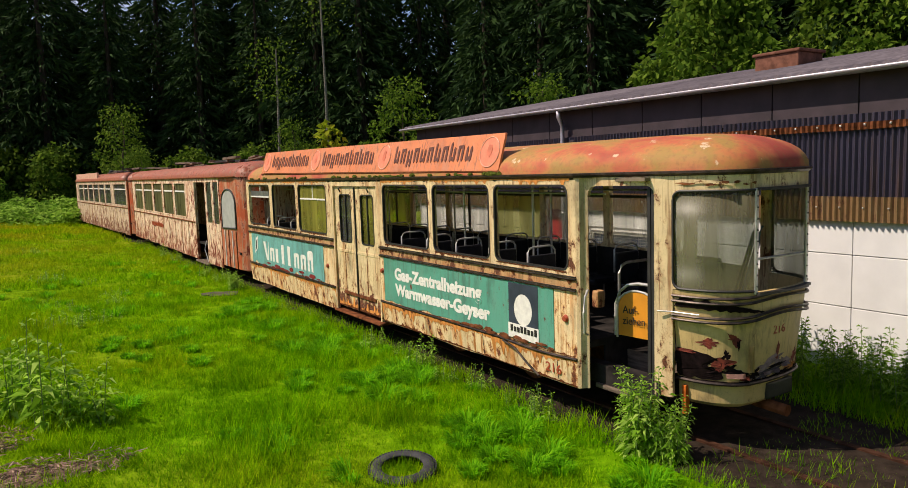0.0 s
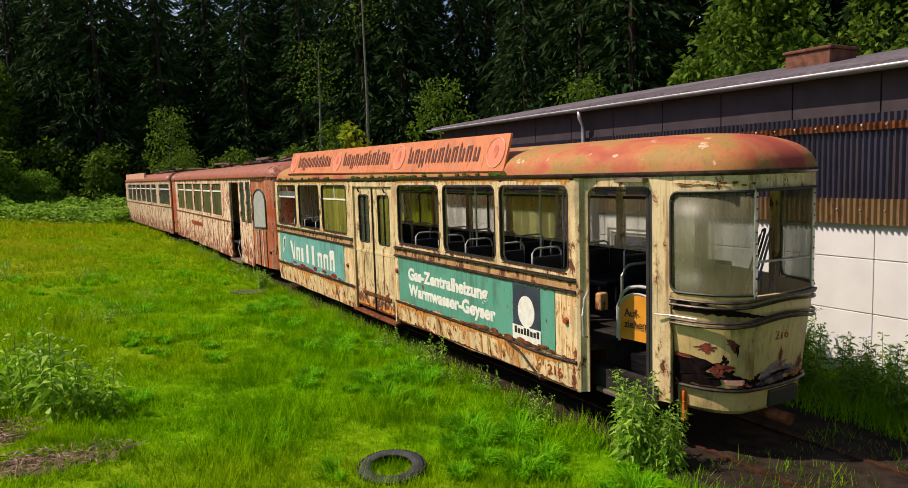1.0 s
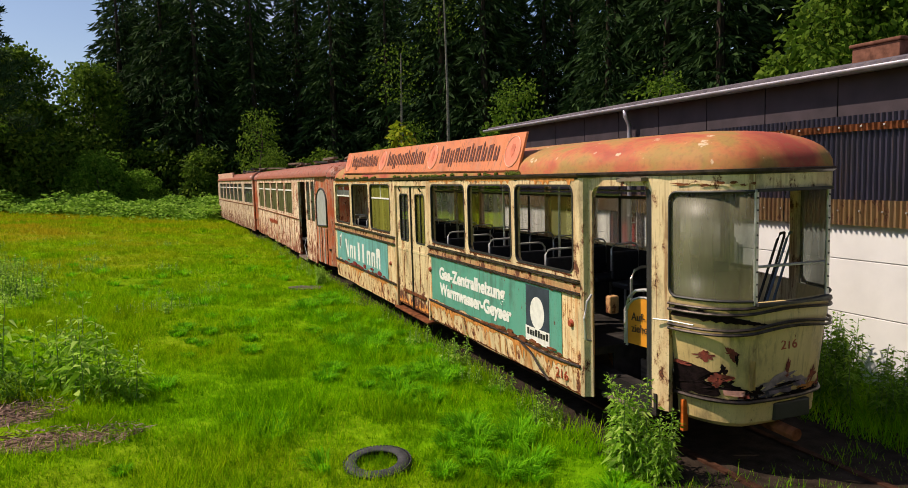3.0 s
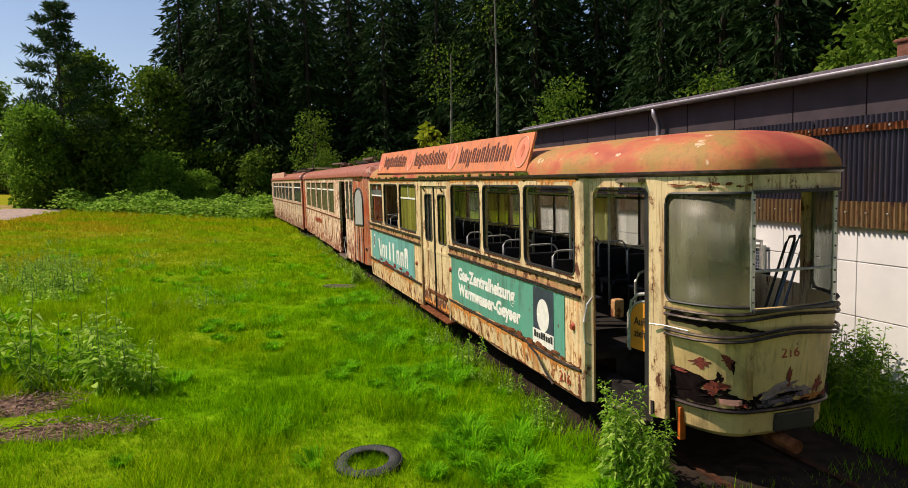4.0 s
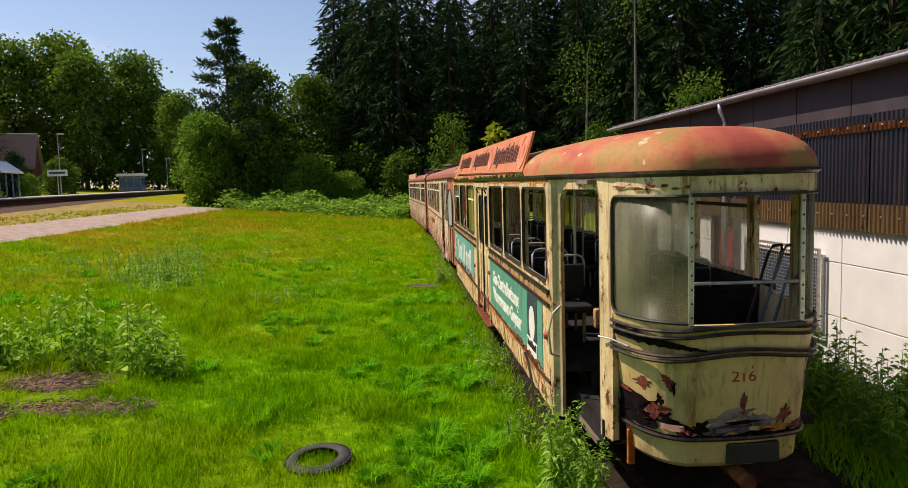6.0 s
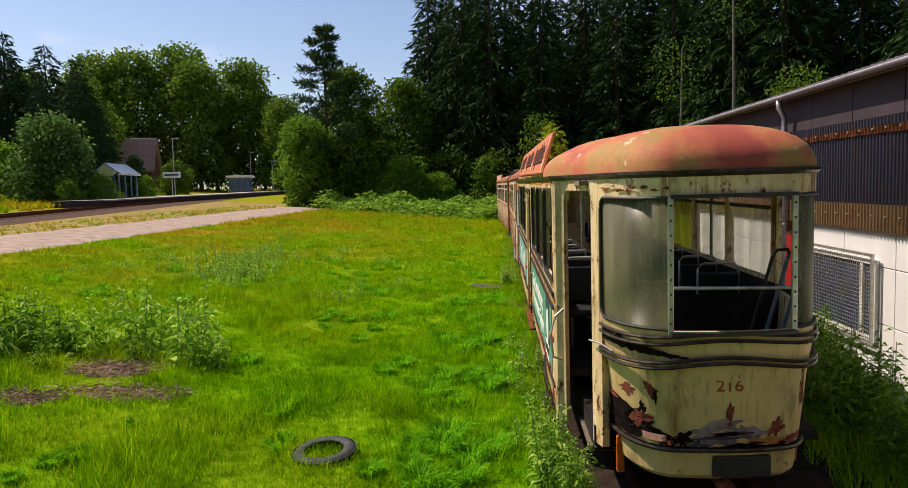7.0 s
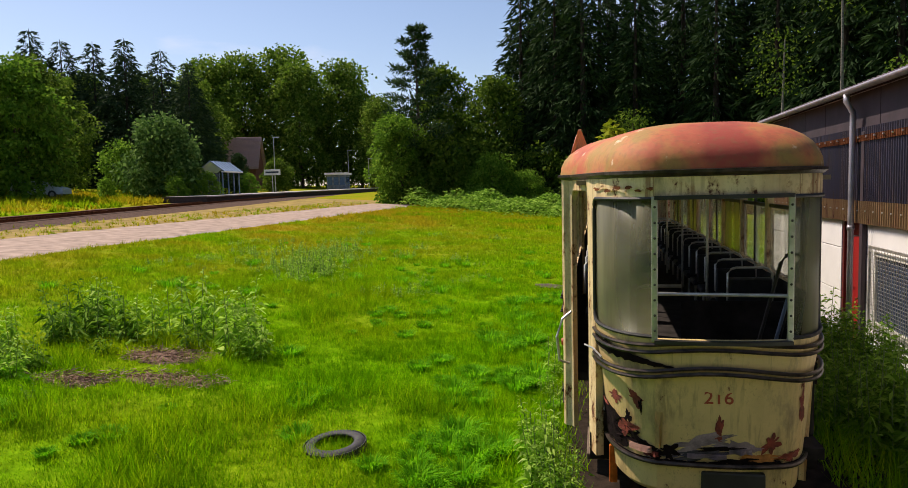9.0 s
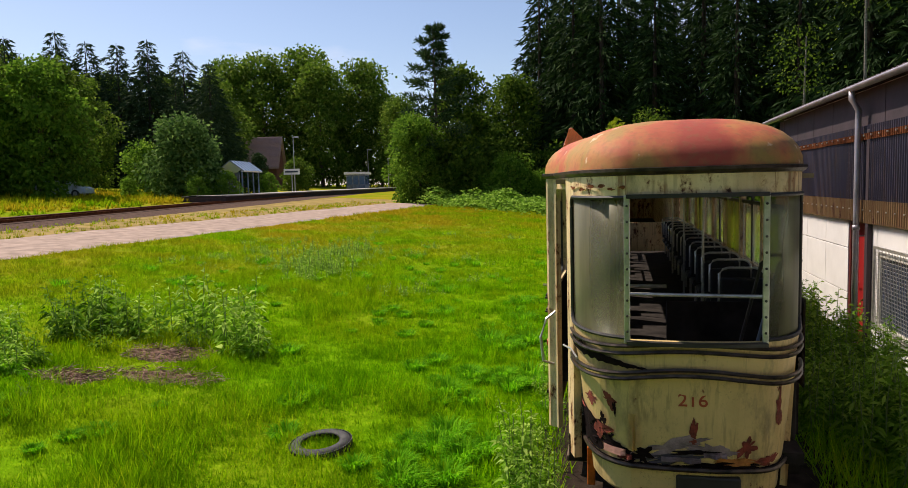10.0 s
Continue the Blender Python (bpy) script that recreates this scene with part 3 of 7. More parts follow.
def shed_parts():
    bm = bmesh.new()
    for a, b in ((SHED_Y0, 6.80), (7.62, SHED_Y1)):
        box(bm, (0.10, a, -0.4), (0.30, b, 3.9))
    box(bm, (0.10, 6.80, 2.06), (0.30, 7.62, 3.9))
    box(bm, (0.10, SHED_Y1 - 0.2, -0.4), (10.0, SHED_Y1, 3.9))
    box(bm, (0.10, SHED_Y0, -0.4), (10.0, SHED_Y0 + 0.2, 3.9))
    box(bm, (9.8, SHED_Y0, -0.4), (10.0, SHED_Y1, 3.9))
    part("wall", bm, WALLWHITE, shed)
    # dark flat cladding under the eave
    bm = bmesh.new()
    y = SHED_Y0
    while y < SHED_Y1:
        box(bm, (0.02, y + 0.006, 3.30), (0.098, min(y + 1.18, SHED_Y1), 3.86), 0.004)
        y += 1.19
    part("cladding", bm, FASCIA, shed, "dark brown flat cladding boards")
    # corrugated sheets, overlapping in runs
    for name, z0, z1, d, mat, label in (("corrugated_sheet", 2.24, 3.36, 0.0, SHEET, "dark blue corrugated sheet"), ("corrugated_skirt", 2.00, 2.32, -0.02, SHEETLOW, "ochre stained lower edge of corrugated sheet"), ("corrugated_lap", 3.16, 3.25, -0.028, RUST, "rusty lap of corrugated sheet")):
        for a, b in ((SHED_Y0, -3.6), (-3.59, 0.0), (0.01, 3.3), (3.31, 6.6), (6.61, 9.6), (9.61, SHED_Y1)):
            n = int((b - a) / 0.0127)
            V, F = [], []
            for i in range(n + 1):
                yy = a + (b - a) * i / n
                xx = d + 0.02 * math.sin(yy / 0.076 * 2 * math.pi) + 0.01 * noise.noise((yy * 0.6, z0, 2))
                V += [(xx, yy, z0 + 0.01 * noise.noise((yy, z0, 9))), (xx, yy, z1)]
            F = [(2 * i, 2 * i + 2, 2 * i + 3, 2 * i + 1) for i in range(n)]
            raw_mesh(name, V, F, mat, shed, label)
    # bolts on the lap
    bm = bmesh.new()
    for i in range(int((SHED_Y1 - SHED_Y0) / 0.304)):
        box(bm, (-0.062, SHED_Y0 + 0.304 * i - 0.012, 3.205), (-0.04, SHED_Y0 + 0.304 * i + 0.012, 3.229), 0.004)
        box(bm, (-0.055, SHED_Y0 + 0.304 * i - 0.010, 2.17), (-0.035, SHED_Y0 + 0.304 * i + 0.010, 2.19), 0.004)
    part("bolts", bm, STEEL, shed, "galvanised cladding bolts")["kind"] = "stuff"
    # white wall panels with open joints
    for z0, z1 in ((0.18, 0.865), (0.875, 1.555), (1.565, 2.12), (-0.4, 0.17)):
        y = 1.375 - 1.25 * 7
        while y < SHED_Y1 - 0.1:
            a, b = max(y + 0.005, SHED_Y0), min(y + 1.245, SHED_Y1)
            y += 1.25
            spans = [(a, b)]
            for h0, h1, hz0, hz1 in ((6.78, 7.64, -0.5, 2.06),):
                spans = [q for s in spans for q in (((s[0], min(s[1], h0)), (max(s[0], h1), s[1])) if s[0] < h1 and s[1] > h0 and z0 < hz1 else (s,)) if q[1] - q[0] > 0.05]
            for p, q in spans:
                bm = bmesh.new()
                box(bm, (0.05, p, z0), (0.097, q, z1), 0.006)
                part("wall_panel", bm, WALLWHITE, shed)
    # roof sheets with waves down the slope
    run, rise, eave = 6.2, 1.02, -0.16
    V, F = [], []
    n = int((SHED_Y1 + 0.5 - SHED_Y0) / 0.0295)
    for i in range(n + 1):
        yy = SHED_Y0 + (SHED_Y1 + 0.4 - SHED_Y0) * i / n
        w = 0.026 * math.sin(yy / 0.177 * 2 * math.pi)
        V += [(eave, yy, 3.93 + w), (run, yy, 3.93 + rise + w), (run, yy, 3.88 + rise + w), (eave, yy, 3.89 + w)]
    F = [(4 * i + j, 4 * i + 4 + j, 4 * i + 4 + k, 4 * i + k) for i in range(n) for j, k in ((0, 1), (1, 2), (2, 3), (3, 0))]
    raw_mesh("roof", V, F, FIBRE, shed, "grey corrugated fibre cement roof")
    bm = bmesh.new()
    box(bm, (run, SHED_Y0, 3.75), (run + 6, SHED_Y1 + 0.4, 3.93 + rise - 0.03))
    part("roof_back", bm, FIBRE, shed)
    # gutter, brackets and downpipe
    bm = bmesh.new()
    prof = [(-0.065 * math.cos(a), -0.065 * math.sin(a)) for a in [math.pi * j / 8 for j in range(9)]] + [(0.058 * math.cos(a), -0.058 * math.sin(a)) for a in [math.pi * j / 8 for j in range(9)]]
    ends = []
    for yy in (SHED_Y0, SHED_Y1 + 0.45):
        ends.append([bm.verts.new((eave - 0.03 + px, yy, 3.90 + pz)) for px, pz in prof])
    for j in range(len(prof)):
        k = (j + 1) % len(prof)
        bm.faces.new((ends[0][j], ends[0][k], ends[1][k], ends[1][j]))
    part("gutter", bm, ZINC, shed, "half-round zinc gutter", True)
    bm = bmesh.new()
    tube(bm, [(eave - 0.03, 6.77, 3.85), (eave - 0.03, 6.77, 3.74), (-0.10, 6.77, 3.58), (-0.10, 6.77, 3.4), (-0.10, 6.77, 2.2), (-0.10, 6.77, 0.05)], 0.042, 10)
    tube(bm, [(-0.10, 6.77, 1.90), (-0.10, 6.77, 1.96)], 0.052, 10)
    part("downpipe", bm, ZINC, shed, "zinc rainwater downpipe", True)
    bm = bmesh.new()
    box(bm, (-0.10, 6.76, 1.80), (0.10, 6.78, 1.82))
    part("pipe_bracket", bm, STEEL, shed)
    bm = bmesh.new()
    box(bm, (-0.02, 6.55, 0.0), (0.05, 6.67, 3.3), 0.01)
    part("upright_post", bm, FASCIA, shed)
    # red door standing in the wall
    bm = bmesh.new()
    box(bm, (0.16, 6.80, -0.1), (0.20, 7.62, 2.06), 0.004)
    d = part("door", bm, REDDOOR, shed, "dark red painted door")
    bm = bmesh.new()
    box(bm, (0.06, 7.545, -0.1), (0.16, 7.62, 2.06), 0.004)
    box(bm, (0.06, 6.80, -0.1), (0.16, 6.86, 2.06), 0.004)
    box(bm, (0.06, 6.86, 2.0), (0.16, 7.545, 2.06), 0.004)
    part("door_frame", bm, plain("dark_red_frame", (0.10, 0.012, 0.012), 0.5), shed)
    bm = bmesh.new()
    tube(bm, [(0.155, 7.48, 1.05), (0.09, 7.48, 1.05), (0.09, 7.36, 1.05)], 0.012, 8)
    part("handle", bm, STEEL, d)
    # barred window with a white frame
    w0, w1, z0, z1 = 4.22, 6.15, 0.62, 1.64
    bm = bmesh.new()
    for lo, hi in (((w0, z0), (w0 + 0.07, z1)), ((w1 - 0.07, z0), (w1, z1)), ((w0 + 0.07, z0), (w1 - 0.07, z0 + 0.06)), ((w0 + 0.07, z1 - 0.06), (w1 - 0.07, z1)), ((w0 + 0.30, z0 + 0.06), (w0 + 0.38, z1 - 0.06))):
        box(bm, (0.0, lo[0], lo[1]), (0.049, hi[0], hi[1]), 0.006)
    win = part("window", bm, WHITE, shed, "white framed window behind a grille")
    bm = bmesh.new()
    box(bm, (0.030, w0 + 0.07, z0 + 0.06), (0.040, w1 - 0.07, z1 - 0.06))
    part("pane", bm, plain("dark_blue_pane", (0.05, 0.07, 0.12), 0.12), win)
    bm = bmesh.new()
    for i in range(1, 22):
        zz = z0 + (z1 + 0.05 - z0) * i / 22
        tube(bm, [(-0.045, w0 - 0.02, zz), (-0.045, w1 + 0.02, zz)], 0.004, 5)
    for i in range(1, 38):
        yy = w0 + (w1 - w0) * i / 38
        tube(bm, [(-0.050, yy, z0 - 0.02), (-0.050, yy, z1 + 0.05)], 0.003, 5)
    for a, b in (((w0 - 0.03, z0 - 0.03), (w0 + 0.005, z1 + 0.08)), ((w1 - 0.005, z0 - 0.03), (w1 + 0.03, z1 + 0.08)), ((w0, z1 + 0.045), (w1, z1 + 0.08)), ((w0, z0 - 0.03), (w1, z0 + 0.0))):
        box(bm, (-0.06, a[0], a[1]), (-0.03, b[0], b[1]))
    part("grille", bm, STEEL, win, "steel wire mesh grille")
    # brick chimney on the roof
    bm = bmesh.new()
    box(bm, (3.5, 4.3, 4.2), (4.3, 5.2, 4.80), 0.02)
    box(bm, (3.46, 4.26, 4.80), (4.34, 5.24, 4.86), 0.02)
    part("chimney", bm, BRICK, shed, "short brick chimney")


shed_parts()


# ---- trams ----
def side_put(depth_sign=1, x=0.0):
    return lambda y, z, d: (x + d * depth_sign, y, z)


def along(a, b):
    """Places on the upright wall from plan point a to b; s runs from 0 to its length, depth goes inwards."""
    a, b = Vector(a), Vector(b)
    u = (b - a).normalized()
    n = Vector((u.y, -u.x))
    return lambda s, z, d: ((a + u * s + n * d).x, (a + u * s + n * d).y, z)


def sweep(bm, plan, profile):
    """A moulding: the profile of (outwards, z) drawn along the plan line, whose outer side is to the right of its run."""
    n = len(plan)
    rows = []
    for i in range(n):
        a, b = Vector(plan[max(i - 1, 0)]), Vector(plan[min(i + 1, n - 1)])
        d = (b - a).normalized()
        o = Vector((d.y, -d.x))
        rows.append([bm.verts.new((plan[i][0] + o.x * px, plan[i][1] + o.y * px, pz)) for px, pz in profile])
    m = len(profile)
    for a, b in zip(rows, rows[1:]):
        for j in range(m):
            bm.faces.new((a[j], b[j], b[(j + 1) % m], a[(j + 1) % m]))
    bm.faces.new(rows[0])
    bm.faces.new(rows[-1][::-1])
    return bm


def roof_shell(bm, outline, z0, crown, over=0.03, k=10, shift=0.0):
    """A domed roof above the closed plan outline, as rings that draw in towards the middle line."""
    ys = [p[1] for p in outline]
    xm = (max(p[0] for p in outline) + min(p[0] for p in outline)) / 2
    ya, yb = min(ys) + 1.15, max(ys) - 1.0
    rings = []
    for r in range(k + 1):
        a = math.pi / 2 * r / k
        f, h = math.cos(a) ** 0.72 if r < k else 0.0, math.sin(a) ** 0.85
        ring = []
        for x, y in outline:
            cy = min(max(y, ya), yb)
            px = xm + (x - xm) * f * (1 + over * 0.3)
            py = cy + (y - cy) * f * (1 + over * 0.2)
            ring.append(bm.verts.new((px, py, z0 + crown * h)))
        rings.append(ring)
    n = len(outline)
    for a, b in zip(rings, rings[1:]):
        for j in range(n):
            q = (a[j], a[(j + 1) % n], b[(j + 1) % n], b[j])
            bm.faces.new(q)
    bmesh.ops.remove_doubles(bm, verts=bm.verts, dist=0.002)
    return bm


def arc(p0, p1, p2, n=8):
    """Points of a smooth bend from p0 to p2 that leans towards p1."""
    out = []
    for i in range(n + 1):
        t = i / n
        out.append(tuple((1 - t) ** 2 * a + 2 * t * (1 - t) * b + t * t * c for a, b, c in zip(p0, p1, p2)))
    return out


W = 2.20
tram = thing("tram_car", "derelict cream tram car with faded red roof and green adverts", "tram", (0, 0, 0), group="tram train")

# plan of the left half of the nose, from the door post to the middle
BEND = arc((0.30, 1.08), (0.37, 0.56), (0.70, 0.455), 10)
POST_R = 1.572
MIRROR = arc((POST_R, 0.495), (W - 0.36, 0.575), (W - 0.30, 1.08), 10)
NOSE = BEND + [(0.86, 0.438), (1.0, 0.431), (1.14, 0.431), (1.29, 0.44), (1.43, 0.46)] + MIRROR
SIDE_Y0, SIDE_Y1 = 2.12, 13.95
TAIL = arc((0.0, 13.7), (0.05, 14.15), (0.55, 14.25), 6)
TAIL_ALL = TAIL + [(W - x, y) for x, y in TAIL[::-1]]
GUT = 2.70
HEAD = 2.63
SILL = 1.69
FLOOR_Z = 0.92


def inset(plan, d):
    out = []
    n = len(plan)
    for i in range(n):
        a, b = Vector(plan[max(i - 1, 0)]), Vector(plan[min(i + 1, n - 1)])
        t = (b - a).normalized()
        out.append((plan[i][0] - t.y * d, plan[i][1] + t.x * d))
    return out


def tram_shell():
    left = side_put(1, 0.0)
    right = side_put(-1, W)
    wins = [(2.24, 3.60), (3.70, 5.08), (5.20, 6.62), (8.94, 10.40), (10.56, 12.02), (12.22, 13.74)]
    # left wall between sill and gutter, with its openings
    edges = [(SIDE_Y0, 3.65), (3.65, 5.14), (5.14, 6.80), (8.66, 10.48), (10.48, 12.12), (12.12, 13.95)]
    for w, e in zip(wins, edges):
        bm = bmesh.new()
        holed(bm, (e[0], e[1], 1.62, GUT), (w[0], w[1], SILL, HEAD), 0.10, left, 0.07)
        wall = part("side_window_wall", bm, CREAM_POST, tram, "weathered cream wall with an open window")
        bm = bmesh.new()
        ring_frame(bm, (w[0], w[1], SILL, HEAD), 0.10, left, -0.006, 0.03, 0.022)
        part("window_seal", bm, BLACKMETAL, wall)
    # lower left wall: main panels, skirt
    for a, b in ((SIDE_Y0, 6.80), (8.66, SIDE_Y1)):
        bm = bmesh.new()
        box(bm, (0.0, a, 1.50), (0.06, b, 1.62))
        part("belt_panel", bm, BELT, tram, "rust streaked belt below the windows")
        bm = bmesh.new()
        box(bm, (0.004, a, 0.74), (0.06, b, 1.50))
        part("side_panel", bm, CREAM, tram, "cream side panel with rust runs")
        y = a
        bm = bmesh.new()
        k = int((b - a) / 0.3)
        lo = [0.40 + (0.0 if b < 8 else -0.10) + 0.02 * noise.noise((a + (b - a) * i / k, 0, 3)) for i in range(k + 1)]
        rows = []
        for i in range(k + 1):
            yy = a + (b - a) * i / k
            rows.append([bm.verts.new(q) for q in ((0.0, yy, 0.73), (0.0 + 0.03, yy, lo[i]), (0.06, yy, lo[i]), (0.06, yy, 0.73))])
        for p, q in zip(rows, rows[1:]):
            for j in range(4):
                bm.faces.new((p[j], q[j], q[(j + 1) % 4], p[(j + 1) % 4]))
        bm.faces.new(rows[0])
        bm.faces.new(rows[-1][::-1])
        part("skirt", bm, CREAM, tram, "rusted cream skirt along the tram side")
        for z, t in ((1.625, 0.028), (1.495, 0.022), (0.735, 0.022)):
            bm = bmesh.new()
            if z < 1 and b < 8:
                line = [(y, z + (0.0 if y > 3.5 else -0.03 * math.sin((3.5 - y) * 2.2))) for y in np.linspace(a, b, 24)]
                tube(bm, [(-0.004, y, zz) for y, zz in line], 0.016, 6)
            else:
                box(bm, (-0.024, a, z - t / 2 - 0.008), (0.0, b, z - t / 2 + 0.006), 0.004)
                box(bm, (-0.018, a, z + 0.004), (0.0, b, z + t / 2 + 0.004), 0.004)
            part("moulding", bm, TRIM, tram, "worn metal moulding strip")
    # open seams between skirt sheets, and grime that hangs below the gutter
    for y in (2.46, 3.92, 5.31, 9.05, 10.45, 11.9, 13.2):
        bm = bmesh.new()
        slab(bm, [(y, 0.44), (y + 0.008, 0.44), (y + 0.008, 0.725), (y, 0.725)], lambda a, b, d: (0.03 * (0.73 - b) / 0.33 + d, a, b), -0.003, 0.004)
        part("panel_seam", bm, BLACKMETAL, tram)
    for y0, y1 in ((2.14, 3.60), (3.66, 5.10), (5.15, 6.78), (6.82, 8.60), (8.70, 10.45), (10.5, 12.1), (12.15, 13.6)):
        n = int((y1 - y0) / 0.03)
        bm = bmesh.new()
        low = [bm.verts.new((-0.003, y0 + (y1 - y0) * i / n, 2.692 - 0.035 * max(0.0, noise.noise((y0 + i * 0.33, 2, 2)) + 0.15) - 0.02 * abs(noise.noise((y0 + i * 1.3, 5, 2))))) for i in range(n + 1)]
        top = [bm.verts.new((-0.003, y0 + (y1 - y0) * i / n, 2.70)) for i in range(n + 1)]
        for i in range(n):
            bm.faces.new((low[i], low[i + 1], top[i + 1], top[i]))
        part("gutter_grime", bm, plain("black_moss_grime", (0.035, 0.028, 0.012), 0.95, vary=0.7, scale=25) if "black_moss_grime" not in bpy.data.materials else bpy.data.materials["black_moss_grime"], tram, "black mossy grime below the gutter")
    # torn strip of moulding that hangs down
    bm = bmesh.new()
    tube(bm, [(-0.02, 3.45, 0.71), (-0.03, 3.2, 0.66), (-0.035, 2.95, 0.52), (-0.03, 2.75, 0.42)], 0.014, 6)
    part("loose_moulding", bm, TRIM, tram, "bent loose moulding strip")
    # right wall
    for i, (w, e) in enumerate(zip([(2.46 + 1.42 * k, 2.46 + 1.42 * k + 1.30) for k in range(8)], [(2.40 + 1.42 * k, 2.40 + 1.42 * (k + 1)) for k in range(8)])):
        bm = bmesh.new()
        holed(bm, (e[0], e[1], 1.62, GUT), (w[0], w[1], SILL, HEAD), 0.08, right, 0.07)
        wall = part("side_window_wall", bm, CREAM_POST, tram)
        bm = bmesh.new()
        box(bm, (W - 0.05, w[0], 2.36), (W - 0.02, w[1], 2.40))
        if i % 2:
            box(bm, (W - 0.05, (w[0] + w[1]) / 2 - 0.02, SILL), (W - 0.02, (w[0] + w[1]) / 2 + 0.02, HEAD))
        part("window_bar", bm, BLACKMETAL, wall)
        bm = bmesh.new()
        box(bm, (W - 0.040, w[0], SILL), (W - 0.034, w[1], 2.36))
        g = part("pane", bm, (GLASS_STREAK, GLASS_STREAK, GLASS_OLIVE, GLASS_STREAK, GLASS_STREAK, GLASS_OLIVE, GLASS_STREAK, GLASS_OLIVE)[i], wall, "dirty streaked window pane")
        g.visible_shadow = False
    bm = bmesh.new()
    box(bm, (W - 0.06, 2.40, 0.40), (W, SIDE_Y1 - 0.2, 1.62))
    part("side_panel", bm, CREAM, tram)
    # right front quarter behind the nose
    bm = bmesh.new()
    hull_strip(bm, [(W - 0.002, 2.40), (W - 0.30, 1.08)], 0.40, 1.62, 0.05, 0.06)
    hull_strip(bm, [(W - 0.27, 1.2), (W - 0.30, 1.08)], 1.62, GUT, 0.05)
    hull_strip(bm, [(W - 0.002, 2.40), (W - 0.03, 2.28)], 1.62, GUT, 0.05)
    hull_strip(bm, [(W - 0.03, 2.28), (W - 0.27, 1.2)], 2.56, GUT, 0.05)
    part("front_quarter", bm, CREAM_POST, tram)
    # tail wall
    bm = bmesh.new()
    hull_strip(bm, TAIL_ALL, 0.36, 1.62, 0.05)
    hull_strip(bm, TAIL_ALL, 2.55, GUT, 0.05)
    hull_strip(bm, TAIL_ALL[:3], 1.62, 2.55, 0.05)
    hull_strip(bm, TAIL_ALL[-3:], 1.62, 2.55, 0.05)
    part("rear_wall", bm, CREAM_POST, tram)
    # front pillar between the doorway and the first window
    bm = bmesh.new()
    hull_strip(bm, [(0.095, 2.03), (0.07, 2.06), (0.02, 2.08), (0.0, 2.12)], 0.42, GUT, 0.05)
    part("door_pillar", bm, CREAM_POST, tram, "cream pillar beside the front doorway")
    # corner post between doorway and windscreen
    bm = bmesh.new()
    hull_strip(bm, [(0.30, 1.08), (0.27, 1.17), (0.245, 1.26)], 0.52, GUT, 0.06)
    part("corner_post", bm, CREAM_POST, tram, "cream post between door and windscreen")
    # head of the doorway with rounded upper corners
    bm = bmesh.new()
    put = along((0.245, 1.26), (0.095, 2.03))
    s1 = (Vector((0.245, 1.26)) - Vector((0.095, 2.03))).length
    loop = [(0, GUT), (0, 2.50)] + [(0.09 - 0.09 * math.cos(radians(a)), 2.52 + 0.09 * math.sin(radians(a))) for a in (0, 30, 60, 90)] + [(s1 - 0.09 + 0.09 * math.sin(radians(a)), 2.52 + 0.09 * math.cos(radians(a))) for a in (0, 30, 60, 90)] + [(s1, 2.50), (s1, GUT)]
    slab(bm, loop, put, 0.0, 0.05)
    part("door_head", bm, CREAM_POST, tram)
    # nose: lower panel, waist and header
    def nose_skin(z_list, lean_list, mat, name, label, plan=NOSE, thick=0.04):
        bm = bmesh.new()
        rows = []
        for z, l in zip(z_list, lean_list):
            p = inset(plan, l)
            rows.append([bm.verts.new((x, y, z)) for x, y in p])
        for z, l in zip(z_list[::-1], lean_list[::-1]):
            p = inset(plan, l + thick)
            rows.append([bm.verts.new((x, y, z)) for x, y in p])
        for a, b in zip(rows, rows[1:] + rows[:1]):
            for j in range(len(plan) - 1):
                bm.faces.new((a[j], a[j + 1], b[j + 1], b[j]))
        bm.faces.new([r[0] for r in rows])
        bm.faces.new([r[-1] for r in rows][::-1])
        return part(name, bm, mat, tram, label, False)

    nose_skin([0.72, 0.95, 1.20, 1.36], [0.10, 0.075, 0.05, 0.03], CREAM_SHADED, "front_panel", "dented cream front panel with rust holes")
    nose_skin([1.36, 1.44, 1.52, 1.60], [0.028, 0.016, 0.012, 0.0], CREAM_SHADED, "front_waist", "cream waist band below the windscreen")
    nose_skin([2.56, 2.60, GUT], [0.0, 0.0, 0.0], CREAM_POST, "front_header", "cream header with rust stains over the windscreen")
    nose_skin([0.46, 0.50, 0.685], [0.17, 0.13, 0.115], CREAM_SHADED, "bumper_apron", "dented cream bumper apron")
    bm = bmesh.new()
    sweep(bm, inset(NOSE, 0.085), [(-0.01, 0.69), (0.015, 0.69), (0.022, 0.705), (0.015, 0.72), (-0.01, 0.722)])
    part("bumper_lip", bm, TRIM, tram, "rusty lip above the bumper apron")
    # wavy double mouldings on the nose, which dip at both sides
    for name, z0, amp in (("nose_moulding", 1.565, 0.02), ("nose_moulding", 1.515, 0.022), ("nose_moulding", 1.385, 0.03), ("nose_moulding", 1.345, 0.03)):
        bm = bmesh.new()
        n = len(NOSE)
        pts = []
        for i, (x, y) in enumerate(inset(NOSE, -0.012)):
            dip = math.cos(max(-1, min(1, (x - W / 2) / 0.82)) * math.pi * 1.15)
            pts.append((x, y, z0 + amp * dip))
        tube(bm, pts, 0.014, 6)
